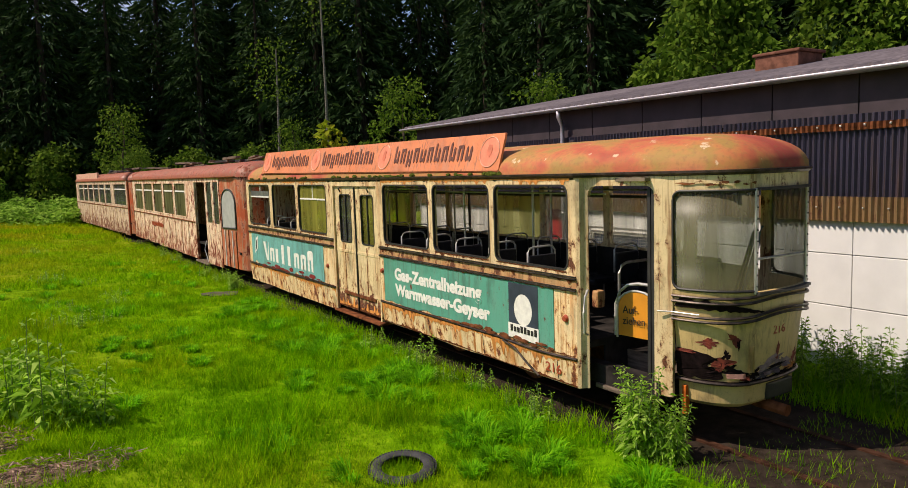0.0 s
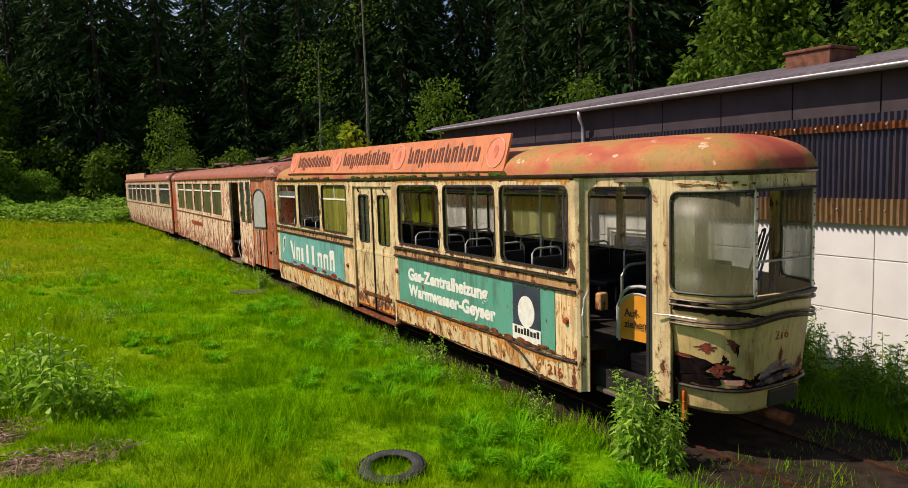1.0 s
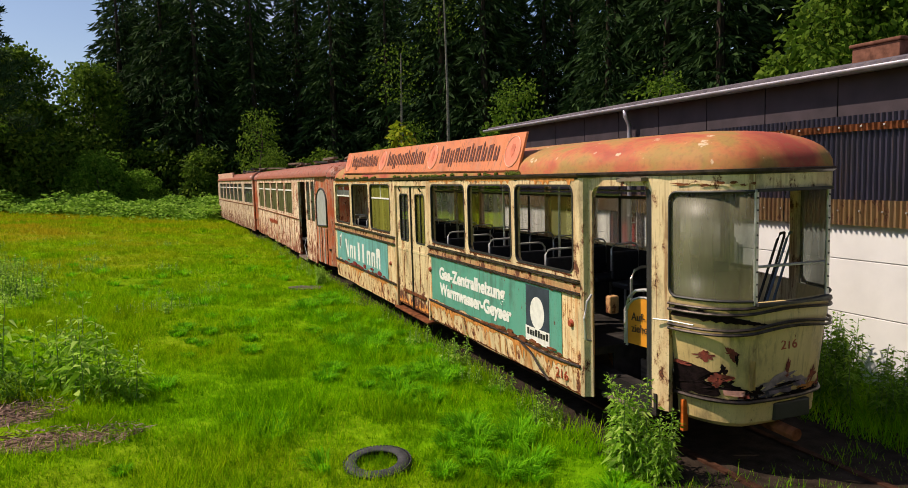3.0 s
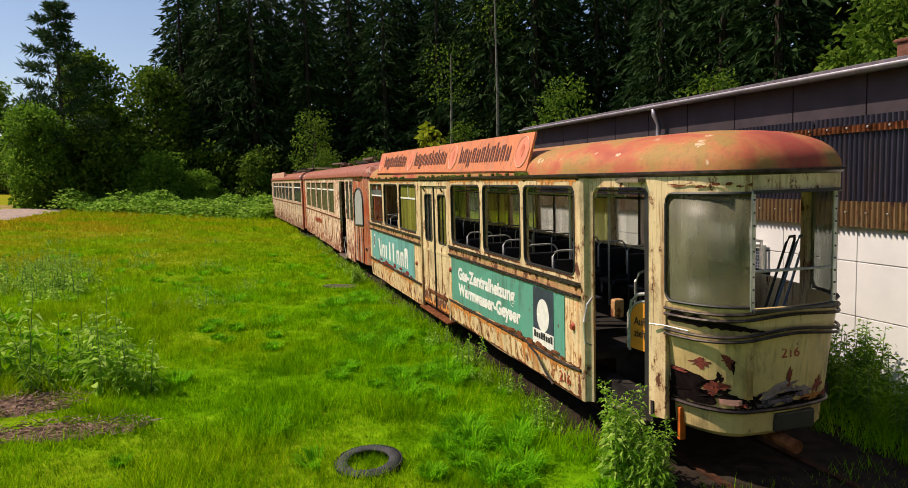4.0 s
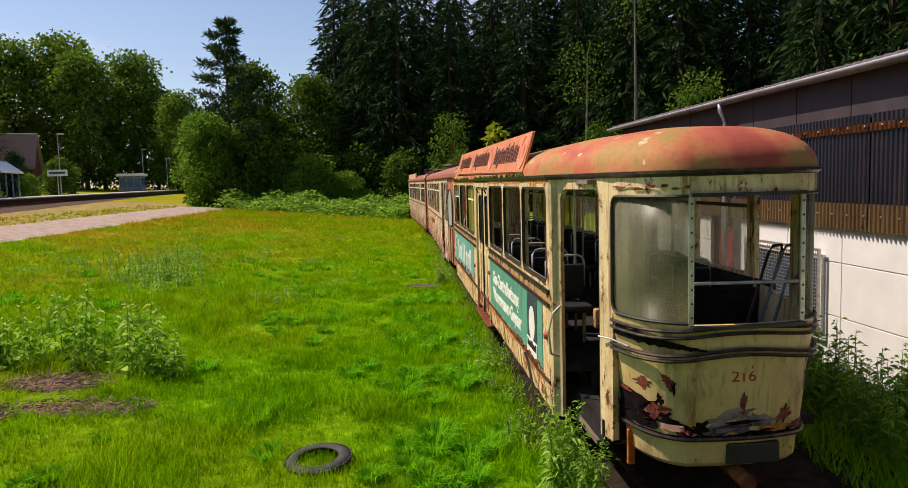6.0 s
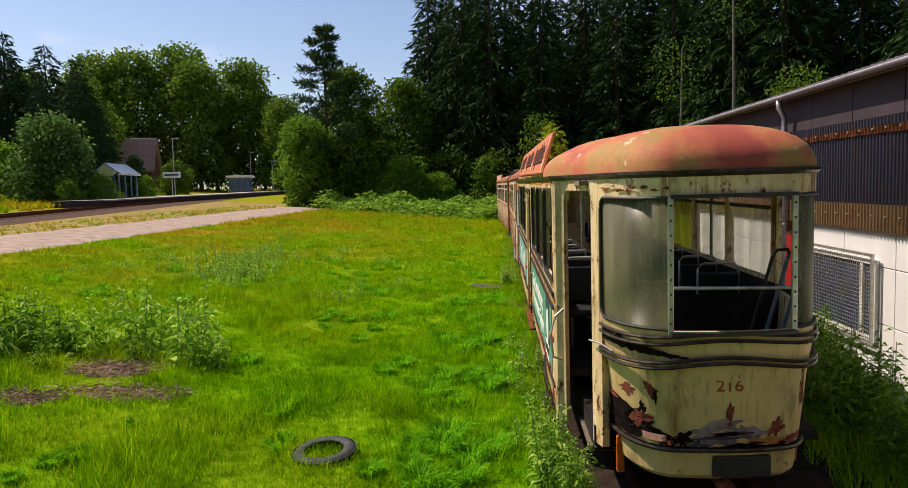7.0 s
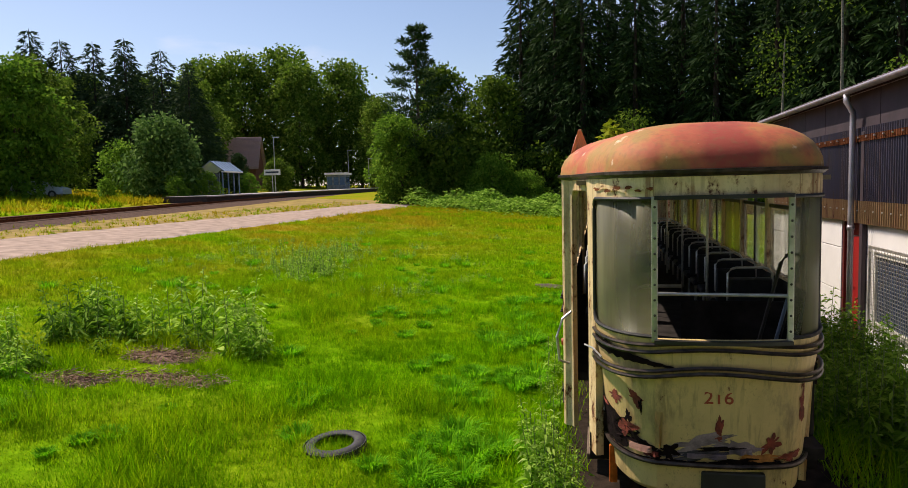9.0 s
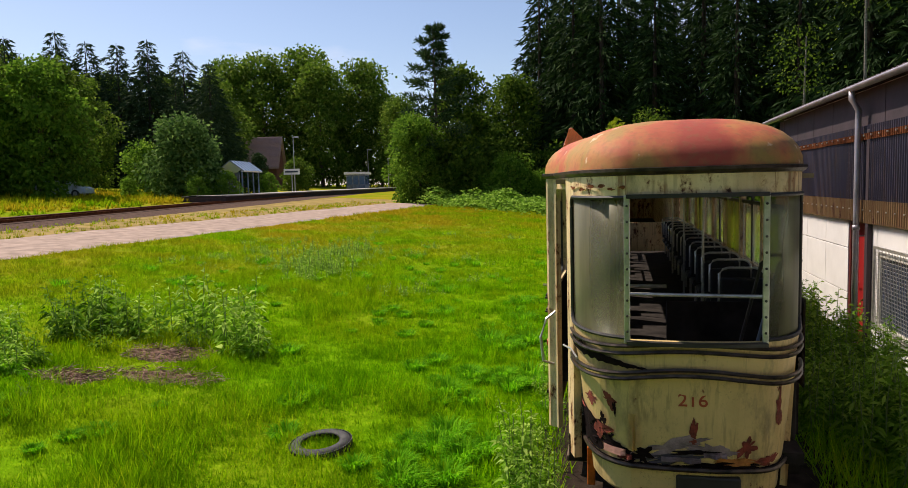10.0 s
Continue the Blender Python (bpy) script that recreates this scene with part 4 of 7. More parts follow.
        part(name, bm, TRIM, tram, "scuffed metal moulding round the nose")
    bm = bmesh.new()
    tube(bm, [(0.215, 1.20, 1.385), (0.282, 1.08, 1.385), (0.345, 0.80, 1.383)], 0.008, 6)
    part("loose_nose_moulding", bm, STEEL, tram, "bright loose moulding that sticks out")
    # windscreen glass at both sides, middle opening between two riveted posts
    for plan, name in ((BEND, "windscreen_side_pane"), (MIRROR, "windscreen_side_pane")):
        bm = bmesh.new()
        p = inset(plan, 0.012)
        rows = [[bm.verts.new((x, y, z)) for x, y in q] for q, z in ((p, 1.60), (p, 2.57), (inset(plan, 0.018), 2.57), (inset(plan, 0.018), 1.60))]
        for a, b in zip(rows, rows[1:] + rows[:1]):
            for j in range(len(plan) - 1):
                bm.faces.new((a[j], a[j + 1], b[j + 1], b[j]))
        g = part(name, bm, GLASS_FOG, tram, "curved fogged windscreen pane", True)
        g.visible_shadow = False
        # rubber seal with rounded outer corners, and the cream corners outside it
        skin = inset(plan, -0.003)
        run = [0.0]
        for a, b in zip(skin, skin[1:]):
            run.append(run[-1] + math.hypot(b[0] - a[0], b[1] - a[1]))
        end = run[-1]

        def on(s, z, out=0.0, skin=skin, run=run):
            x = float(np.interp(s, run, [p[0] for p in skin]))
            y = float(np.interp(s, run, [p[1] for p in skin]))
            return (x, y - out, z)

        z0, z1, r = 1.615, 2.555, 0.085
        lo_s, hi_s = (0.005, end - 0.01) if plan is BEND else (0.01, end - 0.005)
        outer = lo_s if plan is BEND else hi_s
        inner = hi_s if plan is BEND else lo_s
        sg = 1 if plan is BEND else -1
        path = [(inner + (outer + sg * r - inner) * k / 8, z0) for k in range(9)]
        path += [(outer + sg * r - sg * r * math.sin(radians(a)), z0 + r - r * math.cos(radians(a))) for a in (22, 45, 68, 90)]
        path += [(outer + sg * r - sg * r * math.cos(radians(a)), z1 - r + r * math.sin(radians(a))) for a in (0, 22, 45, 68, 90)]
        path += [(outer + sg * r + (inner - outer - sg * r) * k / 8, z1) for k in range(1, 9)]
        bm = bmesh.new()
        tube(bm, [on(s, z) for s, z in path], 0.014, 6)
        part("windscreen_seal", bm, BLACKMETAL, g)
        for zc, up in ((z0, 1), (z1, -1)):
            bm = bmesh.new()
            c = bm.verts.new(on(outer - sg * 0.004, zc - up * 0.012, 0.001))
            fan = [bm.verts.new(on(outer + sg * r - sg * r * math.sin(radians(a)), zc + up * (r - r * math.cos(radians(a))), 0.001)) for a in range(0, 91, 15)]
            for a, b in zip(fan, fan[1:]):
                bm.faces.new((c, a, b))
            part("windscreen_corner", bm, CREAM_POST, g)
    for x, y in ((0.70, 0.438), (POST_R, 0.484)):
        bm = bmesh.new()
        box(bm, (x - 0.020, y, 1.58), (x + 0.020, y + 0.022, 2.57), 0.006)
        p = part("windscreen_post", bm, STEEL, tram, "riveted aluminium windscreen post")
        for k in range(9):
            bm = bmesh.new()
            bmesh.ops.create_uvsphere(bm, u_segments=8, v_segments=5, radius=0.009, matrix=Matrix.Translation((x, y - 0.002, 1.66 + 0.105 * k)))
            part("rivet", bm, BLACKMETAL, p)
    bm = bmesh.new()
    tube(bm, [(0.70, 0.47, 1.91), (POST_R, 0.51, 1.895)], 0.013, 8)
    part("cab_rail", bm, STEEL, tram, "bare metal bar across the windscreen opening")
    bm = bmesh.new()
    hull_strip(bm, NOSE[10:17], 2.548, 2.575, 0.04)
    part("windscreen_edge", bm, BLACKMETAL, tram)
    bm = bmesh.new()
    hull_strip(bm, NOSE[10:17], 1.575, 1.60, 0.05)
    part("windscreen_edge", bm, BLACKMETAL, tram)
    # header of the left side and rain gutter all round
    ring = [(0.0, 13.6), (0.0, 10.0), (0.0, 6.0), (0.0, 3.0), (0.0, 2.12), (0.12, 1.9), (0.22, 1.4)] + BEND[1:] + NOSE[11:]
    ring += [(W - 0.23, 1.4), (W - 0.10, 1.95), (W, 2.4), (W, 6.0), (W, 10.0), (W, 13.6)]
    outline = ring + [(W - x, y) for x, y in TAIL[1:]] + TAIL[::-1][:-1]
    bm = bmesh.new()
    sweep(bm, outline + outline[:1], [(-0.04, 2.695), (-0.04, 2.735), (0.0, 2.75), (0.035, 2.745), (0.035, 2.725), (0.01, 2.705)])
    part("gutter_rim", bm, TRIM, tram, "rusty rain gutter rim")
    bm = bmesh.new()
    roof_shell(bm, outline, 2.735, 0.38)
    part("roof", bm, ROOFRED, tram, "faded red domed roof blotched ochre", True)
    # ceiling, floor, steps
    bm = bmesh.new()
    box(bm, (0.16, 1.3, 2.655), (W - 0.16, 13.9, 2.69))
    part("ceiling_panel", bm, CEILING, tram)
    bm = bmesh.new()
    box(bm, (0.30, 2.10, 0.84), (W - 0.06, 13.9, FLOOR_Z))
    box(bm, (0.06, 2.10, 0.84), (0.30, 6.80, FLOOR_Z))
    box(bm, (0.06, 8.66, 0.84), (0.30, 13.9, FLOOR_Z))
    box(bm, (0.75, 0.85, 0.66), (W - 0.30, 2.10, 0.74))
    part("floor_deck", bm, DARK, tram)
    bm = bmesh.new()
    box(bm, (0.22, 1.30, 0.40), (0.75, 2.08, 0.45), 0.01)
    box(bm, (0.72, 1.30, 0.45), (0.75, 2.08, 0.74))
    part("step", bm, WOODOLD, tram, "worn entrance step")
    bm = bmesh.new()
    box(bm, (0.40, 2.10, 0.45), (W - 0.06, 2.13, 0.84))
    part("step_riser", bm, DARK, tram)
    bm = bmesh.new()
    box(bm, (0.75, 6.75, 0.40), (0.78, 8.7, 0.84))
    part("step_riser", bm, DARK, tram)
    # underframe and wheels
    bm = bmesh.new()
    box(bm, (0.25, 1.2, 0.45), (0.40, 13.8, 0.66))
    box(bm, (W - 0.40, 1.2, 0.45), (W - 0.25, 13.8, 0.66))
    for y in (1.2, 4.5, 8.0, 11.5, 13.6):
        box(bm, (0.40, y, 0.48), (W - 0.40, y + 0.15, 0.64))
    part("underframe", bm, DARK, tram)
    for y in (3.6, 5.4, 10.2, 12.0):
        for x in (0.62, W - 0.62):
            bm = bmesh.new()
            bmesh.ops.create_cone(bm, cap_ends=True, segments=28, radius1=0.36, radius2=0.34, depth=0.1, matrix=Matrix.Translation((x, y, 0.44)) @ Matrix.Rotation(math.pi / 2, 4, "Y"))
            part("wheel", bm, RUST, tram)
    # coupling and dark bumper pad
    bm = bmesh.new()
    box(bm, (1.02, 0.53, 0.49), (1.44, 0.60, 0.655), 0.015)
    part("bumper_pad", bm, BLACKMETAL, tram, "dark bumper pad")
    bm = bmesh.new()
    tube(bm, [(1.12, 0.9, 0.42), (1.12, 0.38, 0.40)], 0.06, 8)
    part("coupling", bm, RUST, tram)
    bm = bmesh.new()
    box(bm, (0.40, 1.0, 0.34), (0.46, 1.05, 0.64), 0.008)
    part("apron_bracket", bm, plain("orange_rust", (0.55, 0.13, 0.02), 0.85, vary=0.5, scale=10), tram, "bright orange rusted bracket")


tram_shell()


def middle_door():
    put = side_put(1, 0.0)
    y0, y1 = 6.84, 8.62
    bm = bmesh.new()
    box(bm, (0.0, 6.80, 0.38), (0.05, 6.85, GUT))
    box(bm, (0.0, 8.61, 0.36), (0.05, 8.66, GUT))
    box(bm, (0.0, 6.85, 2.60), (0.05, 8.61, GUT))
    part("door_surround", bm, CREAM_POST, tram)
    for a, b in ((6.86, 7.72), (7.745, 8.60)):
        bm = bmesh.new()
        p2 = side_put(1, 0.035)
        holed(bm, (a, b, 1.48, 2.585), (a + 0.17, b - 0.19, 1.60, 2.46), 0.07, p2, 0.04)
        box(bm, (0.035, a, 0.42), (0.075, b, 1.48))
        box(bm, (0.028, a, 1.42), (0.036, b, 1.47), 0.003)
        box(bm, (0.028, a, 0.72), (0.036, b, 0.75), 0.003)
        leaf = part("door_leaf", bm, DOORPAINT, tram, "closed cream folding door leaf, rusted at the foot")
        bm = bmesh.new()
        ring_frame(bm, (a + 0.17, b - 0.19, 1.60, 2.46), 0.07, p2, -0.006, 0.02, 0.02)
        box(bm, (0.04, (a + b) / 2 - 0.01, 1.62), (0.06, (a + b) / 2 + 0.012, 2.44))
        part("window_seal", bm, BLACKMETAL, leaf)
        bm = bmesh.new()
        box(bm, (0.062, a + 0.17, 1.60), (0.067, b - 0.19, 2.46))
        g = part("pane", bm, GLASS_OLIVE if a < 7 else GLASS_DIRTY, leaf)
        g.visible_shadow = False
        bm = bmesh.new()
        box(bm, (0.030, (a + b) / 2 + 0.05, 0.45), (0.036, (a + b) / 2 + 0.07, 1.55))
        part("hinge_line", bm, RUST, leaf)
    bm = bmesh.new()
    tube(bm, [(0.02, 7.733, 0.42), (0.02, 7.733, 2.58)], 0.014, 6)
    part("door_edge_rubber", bm, BLACKMETAL, tram)
    for y in (7.15, 8.30):
        bm = bmesh.new()
        tube(bm, [(0.03, y, 2.60), (-0.02, y, 2.56), (0.02, y + 0.02, 2.50)], 0.014, 6)
        part("door_bracket", bm, BLACKMETAL, tram)
    bm = bmesh.new()
    box(bm, (-0.05, 6.80, 0.31), (0.30, 8.66, 0.345), 0.01)
    part("door_step", bm, RUST, tram, "worn grey step below the middle door")
    bm = bmesh.new()
    box(bm, (0.012, 7.05, 0.66), (0.034, 8.3, 0.72), 0.01)
    part("step_rail", bm, RUST, tram)


middle_door()


def front_door():
    # two leaves folded back against the corner post
    for k, (a, b) in enumerate((((0.25, 1.30), (0.62, 1.36)), ((0.27, 1.37), (0.62, 1.42)))):
        put = along(a, b)
        s = (Vector(b) - Vector(a)).length
        bm = bmesh.new()
        holed(bm, (0, s, 0.46, 2.58), (0.05, s - 0.05, 0.80, 2.45), 0.05, put, 0.035)
        leaf = part("folded_door_leaf", bm, BLACKMETAL, tram, "dark front door leaf folded open")
        bm = bmesh.new()
        slab(bm, rounded(0.05, s - 0.05, 0.80, 2.45, 0.05), put, 0.015, 0.02)
        g = part("pane", bm, GLASS_DIRTY, leaf)
    # hand rails and yellow notice at the entrance
    bm = bmesh.new()
    tube(bm, [(0.50, 2.06 - 0.02, 0.95), (0.50, 2.04, 1.30), (0.50, 1.98, 1.44), (0.50, 1.86, 1.53), (0.50, 1.70, 1.56), (0.50, 1.45, 1.56)], 0.017, 8)
    part("grab_rail", bm, CHROME, tram, "bent chrome grab rail")
    bm = bmesh.new()
    loop = [(0.0, 0.96), (0.50, 0.96), (0.50, 1.27)] + [(0.25 + 0.25 * math.cos(radians(a)), 1.27 + 0.19 * math.sin(radians(a))) for a in range(10, 171, 20)] + [(0.0, 1.25)]
    put = along((0.56, 1.50), (0.50, 1.98))
    slab(bm, loop, put, 0.0, 0.012)
    n = part("notice_plate", bm, YELLOW, tram, "yellow entrance notice plate")
    bm = bmesh.new()
    tube(bm, [put(0.52, 0.93, 0.006)] + [put(0.25 + (s - 0.25) * 1.06, z + 0.01, 0.006) for s, z in loop[2:]] + [put(-0.02, 0.93, 0.006)], 0.014, 8)
    part("notice_rim", bm, CHROME, n)
    u = (Vector((0.56, 1.50)) - Vector((0.50, 1.98))).normalized()
    base = Vector((*put(0.44, 1.21, -0.005),))
    rot = Matrix(((u.x, 0, -1, 0), (u.y, 0, 0, 0), (0, 1, 0, 0), (0, 0, 0, 1)))
    for body, dz in (("Auf-", 0.0), ("ziehen", -0.12)):
        m = Matrix.Translation(base + Vector((0, 0, dz))) @ rot
        text_part("notice_lettering", body, 0.12, BLACKINK, n, m)
    # grab bar outside on the pillar
    bm = bmesh.new()
    tube(bm, [(0.06, 2.02, 1.02), (-0.03, 1.97, 1.06), (-0.05, 1.96, 1.28), (0.0, 1.99, 1.44), (0.08, 2.03, 1.50)], 0.013, 8)
    part("grab_rail", bm, CHROME, tram)
    # upright pole at the entrance
    bm = bmesh.new()
    tube(bm, [(0.62, 2.10, 0.92), (0.62, 2.10, 1.62), (0.66, 2.10, 1.70), (0.74, 2.10, 1.73), (1.05, 2.10, 1.73)], 0.017, 8)
    part("stanchion", bm, STEEL, tram)
    # ticket box on the partition
    bm = bmesh.new()
    box(bm, (0.50, 2.32, 1.20), (0.62, 2.42, 1.40), 0.02)
    part("ticket_box", bm, BELT, tram, "small cream box by the entrance")


front_door()


# ---- tram fittings ----
SIDE = Matrix(((0, 0, -1, 0), (-1, 0, 0, 0), (0, 1, 0, 0), (0, 0, 0, 1)))
FRONT = Matrix(((1, 0, 0, 0), (0, 0, -1, 0), (0, 1, 0, 0), (0, 0, 0, 1)))
rnd = random.Random(7)


def ragged(y0, y1, z0, z1, rough, seed, step=0.12):
    """A rectangle in (y, z) whose lower edge is torn."""
    n = int((y1 - y0) / step)
    low = [(y0 + (y1 - y0) * i / n, z0 + rough * max(0.0, 0.25 + noise.noise((i * 0.45, seed, 1)) + 0.5 * noise.noise((i * 1.7, seed, 4)))) for i in range(n + 1)]
    return low + [(y1, z1), (y0, z1)]


def blob(cy, cz, ry, rz, seed, n=18, rough=0.35):
    out = []
    for i in range(n):
        a = 2 * math.pi * i / n
        k = 1 + rough * noise.noise((math.cos(a) * 1.3 + seed, math.sin(a) * 1.3, seed * 0.7)) + 0.6 * rough * noise.noise((math.cos(a) * 3.1, math.sin(a) * 3.1, seed))
        out.append((cy + ry * k * math.cos(a), cz + rz * k * math.sin(a)))
    return out


def word_shapes(y0, y1, z0, z1, n, slim, seed, lean=0.0):
    """A row of upright strokes that stands for a maker's name: list of loops in (y, z), read towards smaller y."""
    r = random.Random(seed)
    loops = []
    pitch = (y1 - y0) / n
    for i in range(n):
        y = y1 - pitch * i
        top = z1 if i in (0, n - 3, n // 2 + 1) else z0 + (z1 - z0) * 0.74
        low = z0 - (0.22 * (z1 - z0) if i == 2 else 0.0)
        for k in range(2):
            a = y - pitch * (0.08 + 0.46 * k)
            w = pitch * slim
            t = top if k == 0 else z0 + (z1 - z0) * 0.74
            cut = (z1 - z0) * 0.10
            loops.append([(a, low + cut), (a - w / 2, low), (a - w, low + cut), (a - w, t - cut), (a - w / 2, t), (a, t - cut)])
        a = y - pitch * 0.10
        zm = z0 + (z1 - z0) * (0.62 if i % 2 else 0.06)
        loops.append([(a, zm), (a - pitch * 0.66, zm + 0.01), (a - pitch * 0.66, zm + 0.055), (a, zm + 0.045)])
    return loops


def flat_shapes(name, loops, put, d0, d1, mat, parent, label=""):
    bm = bmesh.new()
    for k, lp in enumerate(loops):
        slab(bm, lp, put, d0 - 0.0004 * (k % 3), d1)
    return part(name, bm, mat, parent, label)


def roof_sign():
    sign = thing("roof_sign", "long faded orange advertising board along the tram roof", "sign", (0, 0, 0))

    def put(y, z, d):
        t = (z - 2.80) / 0.5
        f = 0.010 * (y - 3.5)
        return (-0.012 + 0.145 * t + d, y, z + f)

    for a, b in ((3.47, 7.82), (7.835, 12.62)):
        bm = bmesh.new()
        slab(bm, rounded(a, b, 2.80, 3.255, 0.02, 2), put, 0.0, 0.03)
        board = part("sign_board", bm, ADORANGE, sign, "faded orange painted board")
        bm = bmesh.new()
        for y in (a + 0.3, (a + b) / 2, b - 0.3):
            tube(bm, [put(y, 2.85, 0.03), (0.28, y, 2.92)], 0.014, 6)
        part("bracket", bm, RUST, board)
    for y0, y1 in ((4.07, 6.24), (6.93, 9.12), (9.81, 11.99)):
        strokes = word_shapes(y0, y1, 2.92, 3.19, 11, 0.24, int(y0 * 3))
        for k in range(0, len(strokes), 3):
            flat_shapes("stroke_mark", strokes[k:k + 3], put, -0.007, 0.0, BROWN, sign)
    for y in (3.72, 6.58, 9.45, 12.32):
        ell = [(y + 0.20 * math.cos(radians(a)), 3.03 + 0.185 * math.sin(radians(a))) for a in range(0, 360, 12)]
        r = flat_shapes("emblem_disc", [ell], put, -0.005, 0.0, PINK, sign, "faded pink disc")
        bm = bmesh.new()
        tube(bm, [put(a, b, -0.006) for a, b in ell + ell[:1]], 0.006, 5)
        part("emblem_ring", bm, PALEPINK, r)
        sh = [blob(y, 3.05, 0.05, 0.075, y)]
        flat_shapes("emblem_mark", sh, put, -0.009, -0.004, plain("worn_red_print", (0.62, 0.16, 0.08), 0.6), r)
    bm = bmesh.new()
    tube(bm, [(0.0, 3.45, 2.785), (0.0, 12.7, 2.87)], 0.012, 6)
    part("sign_rail", bm, RUST, sign)


roof_sign()


def posters():
    put = side_put(1, 0.0)
    ad = thing("heating_poster", "torn green heating advert with white lettering on the tram side", "poster", (0, 0, 0))
    bm = bmesh.new()
    slab(bm, ragged(2.50, 6.66, 0.755, 1.465, 0.05, 3), put, -0.004, 0.003)
    part("poster_sheet", bm, ADGREEN, ad, "flaking green poster sheet")
    for body, y, z, w in (("Gas-Zentralheizung", 6.29, 1.155, 2.38), ("Warmwasser-Geyser", 6.27, 0.905, 2.56)):
        text_part("lettering", body, 0.245, WHITE, ad, Matrix.Translation((-0.006, y, z)) @ SIDE, "chipped white bold lettering", 0.011, w)
    flat_shapes("dark_panel", [[(2.77, 0.80), (3.33, 0.80), (3.33, 1.45), (2.77, 1.45)]], put, -0.008, 0.0, NAVY, ad, "dark blue panel with a worn plain mark")
    oval = [(3.05 + 0.17 * math.cos(radians(a)), 1.14 + 0.19 * math.sin(radians(a))) for a in range(0, 360, 15)]
    flat_shapes("pale_mark", [oval], put, -0.0105, -0.004, WHITE, ad)
    flat_shapes("pale_label", [[(2.76, 0.78), (3.34, 0.78), (3.34, 0.955), (2.76, 0.955)]], put, -0.013, -0.004, WHITE, ad, "torn white label")
    flat_shapes("wordmark", [[(3.29 - 0.065 * k, 0.86), (3.29 - 0.065 * k - 0.045, 0.86), (3.29 - 0.065 * k - 0.045, 0.92 + 0.02 * (k in (0, 3, 4, 7))), (3.29 - 0.065 * k, 0.92 + 0.02 * (k in (0, 3, 4, 7)))] for k in range(8)], put, -0.017, -0.010, BLACKINK, ad)
    # torn, rusty lower edge
    for k in range(16):
        y = 2.55 + 0.16 * k * (1 + 0.1 * math.sin(k * 3.0))
        if y > 4.7:
            continue
        bm = bmesh.new()
        slab(bm, blob(y, 0.775 + 0.02 * math.sin(k * 2.1), 0.05 + 0.05 * abs(math.sin(k * 1.7)), 0.010 + 0.014 * abs(math.sin(k * 2.9)), k), put, -0.019 - 0.0005 * k, -0.003)
        part("rust_flake", bm, RUST, ad)
    ad2 = thing("brand_poster", "torn turquoise advert with a white block name on the tram side", "poster", (0, 0, 0))
    bm = bmesh.new()
    slab(bm, ragged(9.20, 13.72, 0.70, 1.465, 0.16, 8), put, -0.004, 0.003)
    part("poster_sheet", bm, ADPALE, ad2, "flaking turquoise poster sheet")
    loops = []
    ys = np.linspace(12.76, 9.64, 9)
    for k in range(8):
        a, b = ys[k], ys[k + 1] + 0.10
        t = 1.31 if k in (0, 3, 4, 7) else 1.20
        if k in (2, 3, 4):
            loops.append([(a, 0.89), (a - 0.16, 0.89), (a - 0.16, t), (a, t)])
        elif k == 0:
            loops.append([(a + 0.08, 1.31), (a - 0.08, 1.31), (a - 0.20, 0.99), (a - 0.30, 1.31), (b - 0.02, 1.31), (a - 0.27, 0.89), (a - 0.14, 0.89)])
        else:
            loops.append([(a, 0.89), (a - 0.10, 0.89), (a - 0.10, 1.12), (b + 0.10, 1.12), (b + 0.10, 0.89), (b, 0.89), (b, t - 0.03), (b + 0.06, t), (a - 0.06, t), (a, t - 0.03)])
    for lp in loops:
        flat_shapes("block_shape", [lp], put, -0.008, 0.0, WHITE, ad2, "chipped white block")
    flat_shapes("white_label", [[(13.50, 0.98), (13.30, 1.10), (13.20, 1.42), (13.40, 1.34)]], put, -0.007, 0.0, WHITE, ad2)
    flat_shapes("label_bar", [[(13.44, 1.06), (13.36, 1.10), (13.26, 1.34), (13.34, 1.31)]], put, -0.010, -0.003, BLACKINK, ad2)
    for k in range(12):
        y = 9.5 + 0.30 * k
        bm = bmesh.new()
        slab(bm, blob(y, 0.78 + 0.05 * math.sin(k * 2.7), 0.09 + 0.08 * abs(math.sin(k * 1.3)), 0.015 + 0.03 * abs(math.sin(k * 2.2)), k + 40), put, -0.0125 - 0.0005 * k, -0.003)
        part("rust_flake", bm, plain("dull_red_rust", (0.22, 0.035, 0.03), 0.85, vary=0.4) if k == 0 else bpy.data.materials["dull_red_rust"], ad2)
    # small round lamps and reflectors on the side
    for y, z in ((6.72, 1.24), (9.0, 1.10), (2.30, 1.16)):
        bm = bmesh.new()
        bmesh.ops.create_cone(bm, cap_ends=True, segments=16, radius1=0.045, radius2=0.03, depth=0.03, matrix=Matrix.Translation((-0.012, y, z)) @ Matrix.Rotation(-math.pi / 2, 4, "Y"))
        part("side_lamp", bm, REDPAINT, tram, "small red side lamp")
    text_part("fleet_number", "216", 0.15, REDPAINT, tram, Matrix.Translation((-0.001 + 0.012, 2.675, 0.50)) @ SIDE, "red painted fleet number", 0.002, 0.27)


posters()


